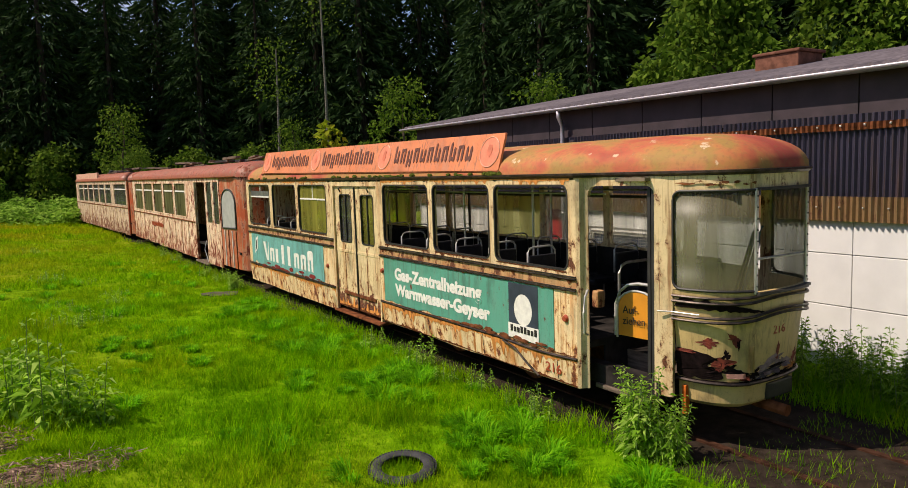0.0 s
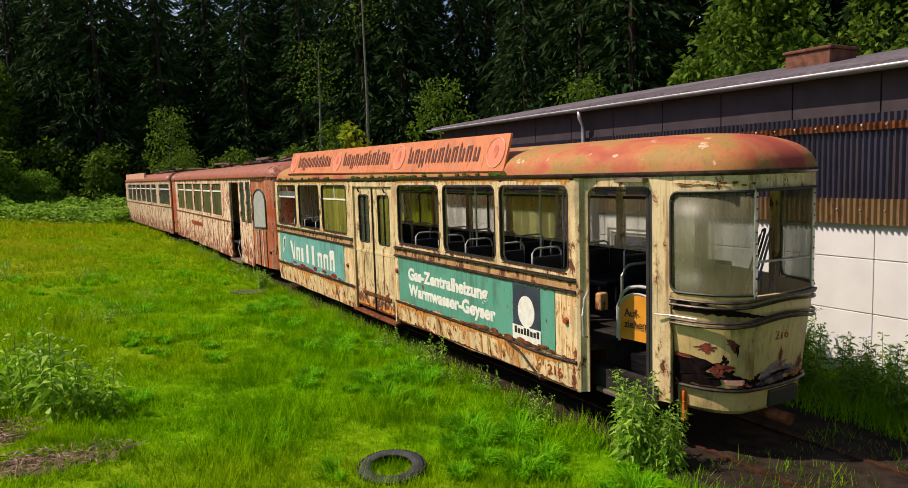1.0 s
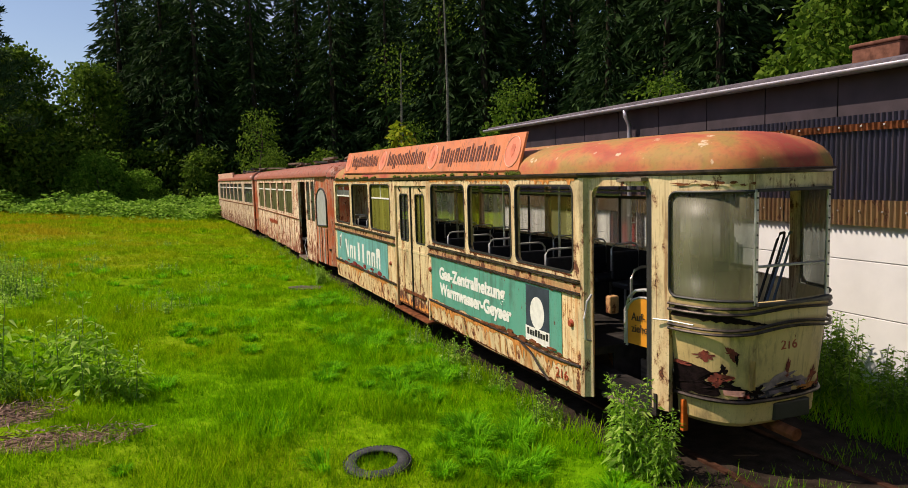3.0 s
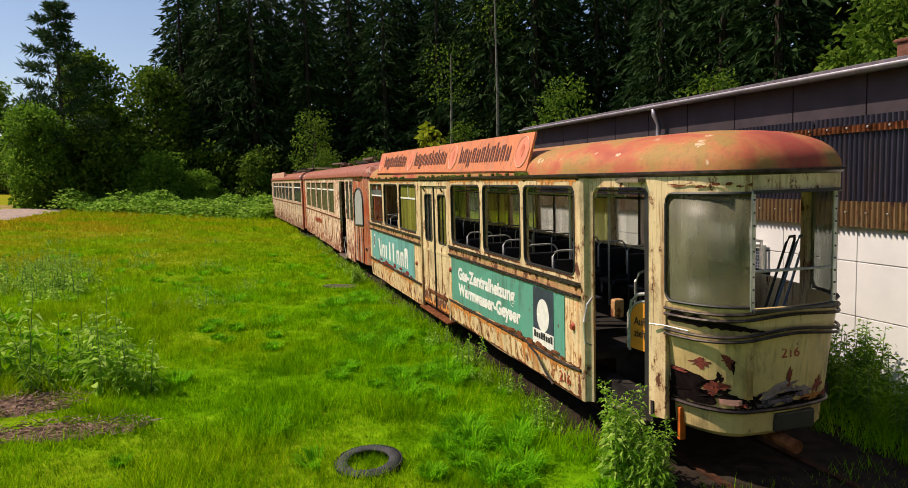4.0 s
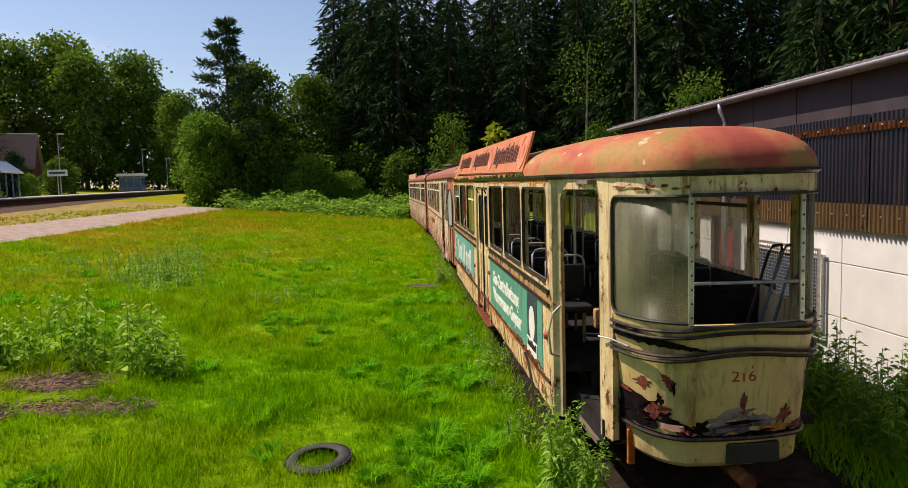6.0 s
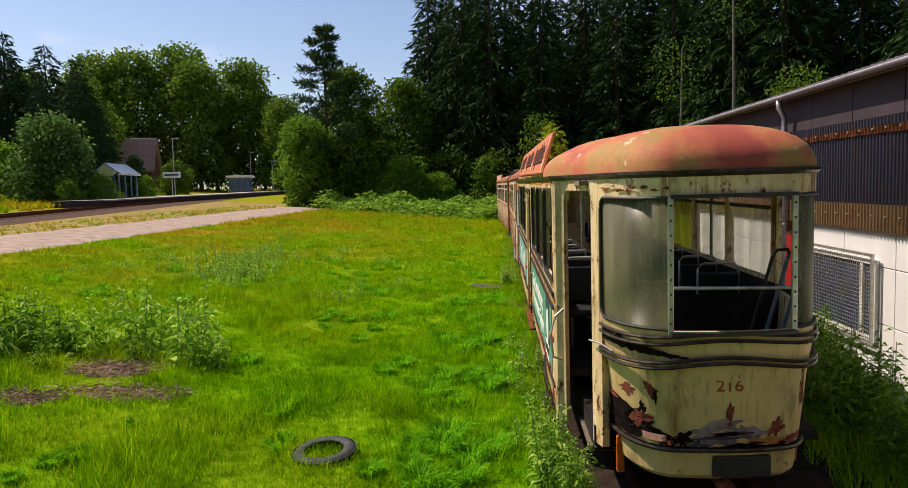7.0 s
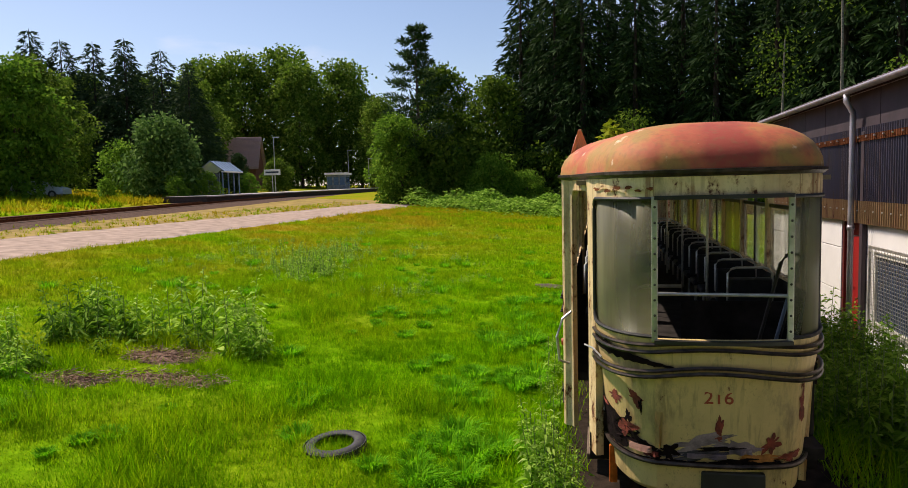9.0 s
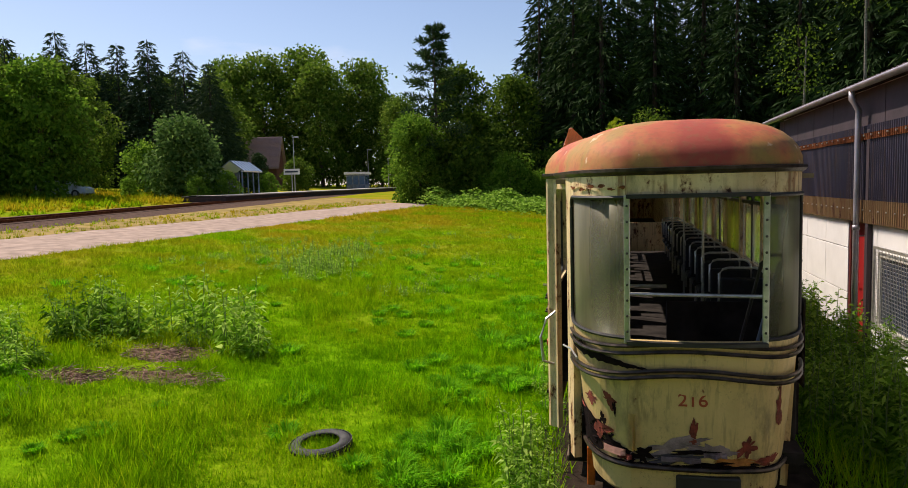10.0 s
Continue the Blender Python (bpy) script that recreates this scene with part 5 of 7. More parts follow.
def fringe(name, y0, y1, z, drop, seed, mat, label, out=0.006, spike=1.0, x_of=None):
    """Rust or grime that hangs from a line along the tram side in runs of uneven length; a negative drop climbs."""
    n = max(8, int((y1 - y0) / 0.014))
    at_x = x_of or (lambda zz: 0.0)
    V, F = [], []
    for i in range(n + 1):
        y = y0 + (y1 - y0) * i / n
        broad = max(0.0, 0.35 + noise.noise((y * 1.6, seed, 1.0)))
        thin = max(0.0, noise.noise((y * 11.0, seed, 4.0)) + 0.10) ** 1.4 * spike * 2.2
        d = drop * (0.08 + broad * (0.25 + thin) + 0.12 * abs(noise.noise((y * 43.0, seed, 9.0))))
        V += [(at_x(z) - out, y, z), (at_x(z - d) - out, y, z - d)]
    F = [(2 * i, 2 * i + 2, 2 * i + 3, 2 * i + 1) for i in range(n)]
    return raw_mesh(name, V, F, mat, tram, label)


def side_wear():
    film = plain("orange_rust_wash", (0.60, 0.24, 0.06), 0.85, vary=0.5, scale=18, stretch=(1, 1, 0.15), bumps=0.3)
    deep = plain("brown_rust_crust", (0.13, 0.042, 0.016), 0.95, vary=0.7, scale=22, bumps=0.7)
    skirt_x = lambda z: 0.03 * (0.73 - z) / 0.33
    for k, (a, b) in enumerate(((2.13, 6.79), (8.68, 13.93))):
        fringe("rust_run", a, b, 1.612, 0.085, 3 + k, deep, "rust runs below the window sills")
        fringe("rust_run", a, b, 1.482, 0.05, 23 + k, deep, "rust crust below the belt moulding", 0.0175, 0.6)
        fringe("rust_run", a, b, 0.722, 0.30, 33 + k, film, "orange rust runs down the skirt", 0.004, 1.0, skirt_x)
        fringe("rust_run", a, b, 0.722, 0.06, 43 + k, deep, "rust crust below the lower moulding", 0.006, 0.9, skirt_x)
        fringe("rust_edge", a, b, 0.41 if b < 8 else 0.32, -0.08, 53 + k, deep, "rusted foot of the skirt", 0.007, 0.8, skirt_x)
        fringe("rust_edge", a, b, 0.752, -0.05, 63 + k, deep, "rust creeping over the lower poster edge", 0.0195, 0.7)
    for k, (a, b) in enumerate(((2.24, 3.60), (3.70, 5.08), (5.20, 6.62), (8.94, 10.40), (10.56, 12.02), (12.22, 13.74))):
        fringe("sill_rust", a + 0.03, b - 0.03, 1.688, 0.07, 73 + k, deep, "rust under the window corner", 0.004, 0.7)
        fringe("gutter_rust", a - 0.04, b + 0.04, 2.698, 0.12, 83 + k, film, "orange runs below the rain gutter", 0.0045, 0.9)
    for k, (a, b) in enumerate(((6.86, 7.72), (7.745, 8.60))):
        fringe("rust_edge", a + 0.01, b - 0.01, 0.43, -0.34, 93 + k, film, "rust climbing the door leaf's foot", -0.031, 0.9)
        fringe("rust_edge", a + 0.01, b - 0.01, 0.43, -0.16, 97 + k, deep, "rust crust at the door leaf's foot", -0.029, 0.9)


side_wear()


def gutter_moss():
    """Small cushions of moss in the rain gutter and below the roof board."""
    q = random.Random(12)
    moss = plain("dark_green_moss", (0.07, 0.085, 0.012), 0.95, vary=0.7, scale=30, bumps=0.6)
    for k in range(46):
        y = 3.4 + 10.2 * q.random() ** 1.2
        bm = bmesh.new()
        bmesh.ops.create_icosphere(bm, subdivisions=2, radius=1.0)
        for v in bm.verts:
            v.co *= 1 + 0.5 * noise.noise(v.co * 1.7 + Vector((k, 0, 0)))
        bmesh.ops.transform(bm, matrix=Matrix.Translation((-0.02, y, 2.75 + 0.015 * q.random())) @ Matrix.Diagonal((0.022, 0.03 + 0.07 * q.random(), 0.014 + 0.02 * q.random(), 1)), verts=bm.verts)
        part("moss_cushion", bm, moss, tram, "dark green moss cushion in the gutter")


gutter_moss()


def nose_point(x, z, out=0.0):
    """A place on the front skin at width x and height z."""
    zs, ls = [0.46, 0.72, 0.95, 1.20, 1.36, 1.60], [0.09, 0.10, 0.075, 0.05, 0.03, 0.0]
    lean = float(np.interp(z, zs, ls))
    plan = inset(NOSE, lean - out)
    for a, b in zip(plan, plan[1:]):
        if a[0] <= x <= b[0]:
            f = (x - a[0]) / max(b[0] - a[0], 1e-6)
            return (x, a[1] + f * (b[1] - a[1]), z)
    q = plan[0] if x < plan[0][0] else plan[-1]
    return (q[0], q[1], z)


def front_damage():
    text_part("fleet_number", "216", 0.122, REDPAINT, tram, Matrix.Translation((1.025, nose_point(1.12, 1.17, 0.006)[1], 1.155)) @ Matrix.Rotation(radians(1.5), 4, "Z") @ FRONT, "red painted fleet number", 0.001, 0.19)
    put = lambda x, z, d: nose_point(x, z, -d)
    rustred = plain("red_primer_rust", (0.19, 0.030, 0.015), 0.8, vary=0.6, scale=16, bumps=0.6)
    hole = plain("rusted_out_hole", (0.011, 0.006, 0.006), 0.95, vary=0.7, scale=18, bumps=0.6)
    greyp = plain("bare_filler", (0.25, 0.18, 0.19), 0.8, vary=0.5, scale=11, bumps=0.4)
    tarry = plain("dark_torn_underseal", (0.05, 0.04, 0.055), 0.7, vary=0.7, scale=14, bumps=0.5)
    orange = plain("orange_rust_film", (0.42, 0.17, 0.05), 0.85, vary=0.5, scale=14, bumps=0.4)

    def jag(x, z, rx, rz, seed, tilt, n=46):
        """A ragged outline, flaked out unevenly and leaning along its length."""
        out = []
        for i in range(n):
            a = 2 * math.pi * i / n
            r = 0.85 + 0.75 * noise.noise((math.cos(a) * 1.8 + seed, math.sin(a) * 1.8, seed)) + 0.38 * noise.noise((i * 0.6, seed * 3.1, 1.0))
            r = max(0.25, r)
            dx = rx * r * math.cos(a)
            out.append((x + dx, max(0.715, z + rz * r * math.sin(a) + tilt * dx)))
        return out

    spots = [(0.44, 1.11, 0.045, 0.055, 0, rustred), (0.58, 1.145, 0.055, 0.05, -0.8, rustred), (0.61, 1.10, 0.012, 0.05, -0.6, hole), (1.13, 0.97, 0.030, 0.11, 0, rustred), (1.69, 1.11, 0.030, 0.13, -0.3, rustred), (1.48, 0.87, 0.065, 0.075, 0.5, rustred),
             (0.96, 0.845, 0.27, 0.055, 0.33, greyp), (1.26, 0.84, 0.17, 0.05, -0.2, greyp), (1.40, 0.765, 0.17, 0.03, 0, orange), (1.62, 0.76, 0.08, 0.05, 0.2, rustred),
             (1.02, 0.785, 0.26, 0.05, 0.12, tarry), (1.30, 0.745, 0.28, 0.022, 0, hole), (0.80, 0.79, 0.07, 0.065, 0, hole), (1.14, 0.83, 0.15, 0.018, 0.1, hole),
             (0.43, 0.88, 0.16, 0.11, -0.1, hole), (0.52, 0.91, 0.06, 0.06, 0, rustred), (0.60, 0.82, 0.17, 0.055, -0.35, hole), (0.38, 0.80, 0.12, 0.06, 0, hole), (0.53, 0.99, 0.022, 0.05, 0.2, hole), (0.36, 1.00, 0.05, 0.02, 0, rustred)]
    for k, (x, z, rx, rz, tilt, mat) in enumerate(spots):
        bm = bmesh.new()
        loop = jag(x, z, rx, rz, k * 1.3 + 2, tilt)
        c = bm.verts.new(put(x, z, -0.003 - 0.0006 * k))
        ring = [bm.verts.new(put(a, b, -0.003 - 0.0006 * k)) for a, b in loop]
        for i in range(len(ring)):
            bm.faces.new((c, ring[i], ring[(i + 1) % len(ring)]))
        part("rust_patch", bm, mat, tram, "flaked paint with bare rust")
    # black rotted joint along the foot of the panel
    bm = bmesh.new()
    lo, hi = [], []
    for i in range(61):
        x = 0.31 + 1.5 * i / 60
        lo.append(bm.verts.new(put(x, 0.712, -0.017)))
        hi.append(bm.verts.new(put(x, 0.728 + 0.016 * abs(noise.noise((i * 0.6, 4.0, 2.0))), -0.017)))
    for i in range(60):
        bm.faces.new((lo[i], lo[i + 1], hi[i + 1], hi[i]))
    part("rotted_joint", bm, hole, tram, "black rotted joint at the panel's foot")
    # black gash that tapers off below the windscreen
    bm = bmesh.new()
    lo, hi = [], []
    for i in range(41):
        f = i / 40
        x = 0.30 + 0.55 * f
        lo.append(bm.verts.new(put(x, 1.442 - 0.046 * f + 0.016 * noise.noise((i * 0.5, 1.0, 2.0)), -0.022)))
        hi.append(bm.verts.new(put(x, 1.535 - 0.130 * f + 0.03 * noise.noise((i * 0.45, 6.0, 2.0)) * (1 - f * 0.7), -0.022)))
    for i in range(40):
        bm.faces.new((lo[i], lo[i + 1], hi[i + 1], hi[i]))
    part("torn_seam", bm, hole, tram, "dark gash in the front sheet")
    # bent sheet ends that stick out of the torn foot of the panel
    for k, (x, z, w, h) in enumerate(((0.61, 0.79, 0.15, 0.045), (0.73, 0.95, 0.05, 0.26), (1.05, 0.775, 0.26, 0.03), (1.27, 0.815, 0.15, 0.03), (0.68, 0.765, 0.10, 0.03))):
        bm = bmesh.new()
        V = []
        for i in range(5):
            for j in range(3):
                xx = x + w * (i / 4 - 0.5)
                zz = z + h * (j / 2 - 0.5) + 0.012 * noise.noise((i + k, j, 3))
                V.append(bm.verts.new(nose_point(xx, zz, 0.018 + 0.03 * (1 - j / 2) * (0.6 + noise.noise((i * 0.8 + k, 1, 2))))))
        for i in range(4):
            for j in range(2):
                bm.faces.new((V[i * 3 + j], V[i * 3 + j + 1], V[i * 3 + j + 4], V[i * 3 + j + 3]))
        bmesh.ops.solidify(bm, geom=bm.faces, thickness=0.004)
        part("bent_sheet", bm, (plain("pale_torn_sheet", (0.66, 0.36, 0.28), 0.7, vary=0.4), CREAM_SHADED, greyp, greyp, rustred)[k], tram, "torn and bent sheet metal")
    # flaking edge of paint under the gutter at the corner
    for k in range(11):
        x = 0.32 + 0.035 * k
        bm = bmesh.new()
        loop = blob(x, 2.625 + 0.015 * math.sin(k * 2.2), 0.022, 0.013, k + 3, 9, 0.8)
        ring = [bm.verts.new(nose_point(a, 1.6, 0.012)[:2] + (b,)) for a, b in loop]
        bm.faces.new(ring)
        part("paint_flake", bm, CREAM_POST if k % 2 else RUST, tram)


front_damage()


def seat(x, y, turn, wide):
    h = wide / 2
    bm = bmesh.new()
    box(bm, (-h, -0.20, 0.36), (h, 0.22, 0.44), 0.025)
    s = part("seat", bm, SEATBLACK, tram, "black leatherette seat with a hoop handle")
    s.matrix_basis = pose(x, y, FLOOR_Z, 0, 0, turn)
    bm = bmesh.new()
    box(bm, (-h, 0.19, 0.46), (h, 0.25, 0.84), 0.022)
    part("backrest", bm, SEATBLACK, s)
    bm = bmesh.new()
    tube(bm, [(-h - 0.005, 0.22, 0.58), (-h - 0.005, 0.22, 0.88), (-h + 0.03, 0.22, 0.925), (-h + 0.08, 0.22, 0.94), (h - 0.08, 0.22, 0.94), (h - 0.03, 0.22, 0.925), (h + 0.005, 0.22, 0.88), (h + 0.005, 0.22, 0.58)], 0.013, 8)
    part("handle", bm, CHROME, s, "chromed hoop handle", True)
    for sx in (-1, 1):
        bm = bmesh.new()
        tube(bm, [(sx * (h - 0.06), 0.0, 0.0), (sx * (h - 0.06), 0.0, 0.37)], 0.018, 6)
        part("leg", bm, STEEL, s)
    return s


first = seat(0.40, 2.96, 0, 0.42)
for y in (3.76, 4.56, 5.36, 6.15, 9.6, 10.4, 11.2, 12.0, 12.8):
    copy_thing(first, pose(0.40, y, FLOOR_Z))
for k in range(14):
    copy_thing(first, pose(W - 0.36, 2.95 + 0.79 * k, FLOOR_Z - 0.09))

for x, y in ((0.62, 3.6), (0.62, 5.2), (1.60, 4.4), (1.60, 7.0), (1.60, 9.5), (0.62, 9.0), (0.62, 11.3)):
    bm = bmesh.new()
    tube(bm, [(x, y, FLOOR_Z), (x, y, 2.66)], 0.016, 8)
    part("stanchion", bm, STEEL, tram, "grey metal standing pole")
for x in (0.62, 1.60):
    bm = bmesh.new()
    tube(bm, [(x, 2.3, 2.50), (x, 13.0, 2.50)], 0.014, 8)
    part("ceiling_rail", bm, STEEL, tram)
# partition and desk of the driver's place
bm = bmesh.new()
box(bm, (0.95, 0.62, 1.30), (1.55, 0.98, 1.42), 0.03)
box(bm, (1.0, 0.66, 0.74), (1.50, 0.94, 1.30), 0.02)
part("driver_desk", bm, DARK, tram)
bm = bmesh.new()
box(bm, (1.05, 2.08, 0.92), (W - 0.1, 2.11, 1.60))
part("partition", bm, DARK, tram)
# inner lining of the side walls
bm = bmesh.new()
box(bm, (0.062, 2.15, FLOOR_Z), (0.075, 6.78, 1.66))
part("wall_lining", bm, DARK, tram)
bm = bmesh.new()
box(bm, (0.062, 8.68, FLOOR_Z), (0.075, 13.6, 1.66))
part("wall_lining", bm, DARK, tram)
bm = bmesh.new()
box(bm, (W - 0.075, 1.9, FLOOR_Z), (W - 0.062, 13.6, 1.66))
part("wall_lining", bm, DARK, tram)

# rear windows of the left side: hinged vents and olive pane
for y0, y1, kind in ((8.94, 10.40, "pane"), (12.22, 13.74, "vent")):
    bm = bmesh.new()
    box(bm, (0.025, y0, 2.33), (0.05, y1, 2.36))
    box(bm, (0.025, (y0 + y1) / 2 - 0.015, 2.36), (0.05, (y0 + y1) / 2 + 0.015, HEAD))
    part("window_bar", bm, WHITE, tram, "pale window bar")
    bm = bmesh.new()
    if kind == "pane":
        box(bm, (0.034, y0, SILL), (0.040, y1, HEAD))
        part("pane", bm, GLASS_OLIVE, tram, "olive clouded window pane").visible_shadow = False
    else:
        slab(bm, [(y0 + 0.1, 2.34), (y1 - 0.1, 2.34), (y1 - 0.1, 2.50), (y0 + 0.1, 2.50)], lambda y, z, d: (0.012 + (2.50 - z) * 0.15 + d, y, z - 0.02), 0.0, 0.008)
        part("tilted_vent", bm, GLASS_PALE, tram, "pale vent pane in the upper window")

# frame leaning in the driver's place
lean = thing("leaning_frame", "grey folding metal frame leaning in the driver's cab", "frame", (1.50, 1.20, 0.74))
for k, (dx, mat) in enumerate(((0.10, BLACKMETAL), (0.22, BLUEFRAME))):
    bm = bmesh.new()
    tube(bm, [(dx - 0.10, 0.10, 0.50), (dx + 0.06, -0.05, 1.30), (dx + 0.10, -0.05, 1.36), (dx + 0.20, 0.0, 1.36), (dx + 0.22, 0.02, 1.32), (dx + 0.06, 0.16, 0.50)], 0.014, 6)
    part("frame_bar", bm, mat, lean)
bm = bmesh.new()
box(bm, (-0.12, -0.1, 0.0), (0.4, 0.2, 0.50), 0.02)
part("base_box", bm, DARK, lean)


# ---- second and third tram car ----
def old_car(car, length, wall_mat, end_mat, windows, window_mat, z_sill, z_head, doors, roof_mat, crown, skirt_z, end_len=2.0):
    """A wooden-era tram car; y runs away from its near end, its seen side lies in x = 0."""
    put = side_put(1, 0.0)
    g = 2.82
    # upper wall, cell by cell
    cuts = sorted(windows)
    edges = [end_len] + [(a[1] + b[0]) / 2 for a, b in zip(cuts, cuts[1:])] + [length - 0.4]
    lead = doors[0][1] if doors else end_len
    edges[0] = lead + 0.06
    for w, a, b in zip(cuts, edges, edges[1:]):
        bm = bmesh.new()
        holed(bm, (a, b, z_sill - 0.08, g), (w[0], w[1], z_sill, z_head), 0.05, put, 0.06)
        wall = part("window_wall", bm, wall_mat, car, "peeling wall with a clouded window")
        bm = bmesh.new()
        ring_frame(bm, (w[0], w[1], z_sill, z_head), 0.05, put, -0.008, 0.03, 0.035)
        part("window_frame", bm, wall_mat, wall)
        bm = bmesh.new()
        box(bm, (0.030, w[0], z_sill), (0.036, w[1], z_head))
        part("pane", bm, window_mat, wall, "clouded window pane")
        if int(w[0]) % 2 == 0:
            bm = bmesh.new()
            zz = z_sill + 0.72 * (z_head - z_sill)
            box(bm, (0.01, w[0] + 0.02, zz), (0.034, w[1] - 0.02, zz + 0.05))
            part("window_bar", bm, WHITE, wall)
    # lower wall in upright panels
    y = edges[0]
    while y < length - 0.5:
        b = min(y + 1.02, length - 0.4)
        bm = bmesh.new()
        box(bm, (0.004 + 0.004 * rnd.random(), y + 0.012, skirt_z + 0.05 * rnd.random()), (0.05, b - 0.012, z_sill - 0.08), 0.006)
        part("side_panel", bm, wall_mat, car, "peeling rust streaked panel")
        bm = bmesh.new()
        box(bm, (-0.006, b - 0.02, skirt_z), (0.045, b + 0.012, z_sill - 0.08), 0.004)
        part("panel_strip", bm, BELT, car)
        y += 1.02
    bm = bmesh.new()
    box(bm, (-0.02, edges[0], z_sill - 0.11), (0.0, length - 0.4, z_sill - 0.07), 0.006)
    part("moulding", bm, RUST, car)
    # far end and far side, near end
    far = arc((0.0, length - 0.4), (0.05, length), (0.6, length), 5)
    far = far + [(W - x, y) for x, y in far[::-1]]
    bm = bmesh.new()
    hull_strip(bm, far, skirt_z, g, 0.05)
    part("end_wall", bm, wall_mat, car)
    bm = bmesh.new()
    box(bm, (W - 0.06, 0.6, skirt_z), (W, length - 0.4, g))
    part("far_side_wall", bm, wall_mat, car)
    near = arc((0.62, 0.02), (0.10, 0.03), (0.06, 0.55), 5) + [(0.02, end_len)]
    bm = bmesh.new()
    hull_strip(bm, near, skirt_z + 0.1, g, 0.05)
    hull_strip(bm, [(W - 0.02, 0.6), (W - 0.3, 0.05), (W - 0.62, 0.02), (0.62, 0.02)], skirt_z + 0.1, 1.55, 0.05)
    part("near_end", bm, end_mat, car, "red rusted end of the car")
    if end_len > 1.5:
        # arched pale end window in its frame
        p2 = along((0.055, 0.60), (0.022, end_len))
        s0, s1 = 0.02, end_len - 0.75
        arch = [(s0, 1.48), (s1, 1.44), (s1, 2.10)] + [(s0 + (s1 - s0) * (0.5 + 0.5 * math.cos(radians(a))), 2.12 + 0.38 * math.sin(radians(a))) for a in range(15, 170, 15)] + [(s0, 2.10)]
        bm = bmesh.new()
        slab(bm, arch, p2, -0.012, 0.0)
        w = part("arched_window", bm, plain("whitened_pane", (0.42, 0.42, 0.40), 0.35, vary=0.15), car, "arched whitened end window")
        bm = bmesh.new()
        tube(bm, [p2(a, b, -0.012) for a, b in arch + arch[:1]], 0.025, 6)
        part("window_seal", bm, BLACKMETAL, w)
        for k in range(4):
            bm = bmesh.new()
            q = p2(0.1 + 0.33 * k, 0, -0.01)
            box(bm, (q[0] - 0.01, q[1] - 0.02, skirt_z + 0.1), (q[0] + 0.02, q[1] + 0.02, 1.40), 0.004)
            part("panel_strip", bm, WHITE if k % 2 else RUST, car)
    for a, b in doors:
        bm = bmesh.new()
        box(bm, (0.0, a - 0.10, skirt_z), (0.08, a, g), 0.006)
        box(bm, (0.0, b, skirt_z), (0.08, b + 0.06, g), 0.006)
        box(bm, (0.0, a, z_head), (0.06, b, g))
        part("door_frame", bm, wall_mat, car)
        # leaf folded open beside the doorway
        c0, c1 = end_len, a - 0.10
        if c1 - c0 > 0.3:
            bm = bmesh.new()
            for i in range(2):
                p, q = c0 + (c1 - c0) * i / 2 + 0.01, c0 + (c1 - c0) * (i + 1) / 2 - 0.01
                holed(bm, (p, q, 1.42, g), (p + 0.10, q - 0.10, 1.52, z_head), 0.03, put, 0.04)
                box(bm, (0.0, p, skirt_z), (0.04, q, 1.42), 0.006)
            lf = part("door_leaf", bm, wall_mat, car, "peeling folding door leaf")
            bm = bmesh.new()
            box(bm, (0.02, c0 + 0.1, 1.5), (0.026, c1 - 0.1, z_head))
            part("pane", bm, GLASS_DIRTY, lf)
        bm = bmesh.new()
        box(bm, (-0.06, a - 0.1, skirt_z - 0.06), (0.5, b + 0.1, skirt_z - 0.01), 0.01)
        part("door_step", bm, WOODOLD, car)
        bm = bmesh.new()
        tube(bm, [(0.02, a + 0.2, 0.95), (-0.06, a + 0.15, 0.7), (-0.04, a - 0.15, 0.35)], 0.012, 6)
        part("loose_handrail", bm, STEEL, car)
    bm = bmesh.new()
    box(bm, (0.06, 0.4, 0.80), (W - 0.06, length - 0.4, 0.86))
    part("floor_deck", bm, DARK, car)
    bm = bmesh.new()
    box(bm, (0.06, 0.4, 2.78), (W - 0.06, length - 0.4, 2.81))
    part("ceiling_panel", bm, CEILING, car)
    bm = bmesh.new()
    box(bm, (0.3, 0.5, 0.30), (W - 0.3, length - 0.5, 0.45))
    part("underframe", bm, RUST, car)
    for y in (length * 0.3, length * 0.3 + 1.8, length * 0.68, length * 0.68 + 1.8):
        bm = bmesh.new()
        bmesh.ops.create_cone(bm, cap_ends=True, segments=24, radius1=0.34, radius2=0.32, depth=0.1, matrix=Matrix.Translation((0.55, y, 0.36)) @ Matrix.Rotation(math.pi / 2, 4, "Y"))
        part("wheel", bm, RUST, car)
    outline = near[::-1] + [(W - x, y) for x, y in near] + [(W, y) for y in np.linspace(2, length - 0.5, 8)] + far[::-1][:-1] + [(0.0, y) for y in np.linspace(length - 0.6, 2.2, 8)]
    bm = bmesh.new()
    roof_shell(bm, outline, g, crown, 0.10)
    part("roof", bm, roof_mat, car, "rusty red domed roof with peeling paint", True)
    bm = bmesh.new()
    tube(bm, [(-0.03, length - 0.4, g + 0.01), (-0.03, 1.0, g + 0.01), (0.05, 0.5, g + 0.01), (0.5, 0.0, g + 0.01)], 0.025, 6)
    part("gutter_rim", bm, RUST, car)


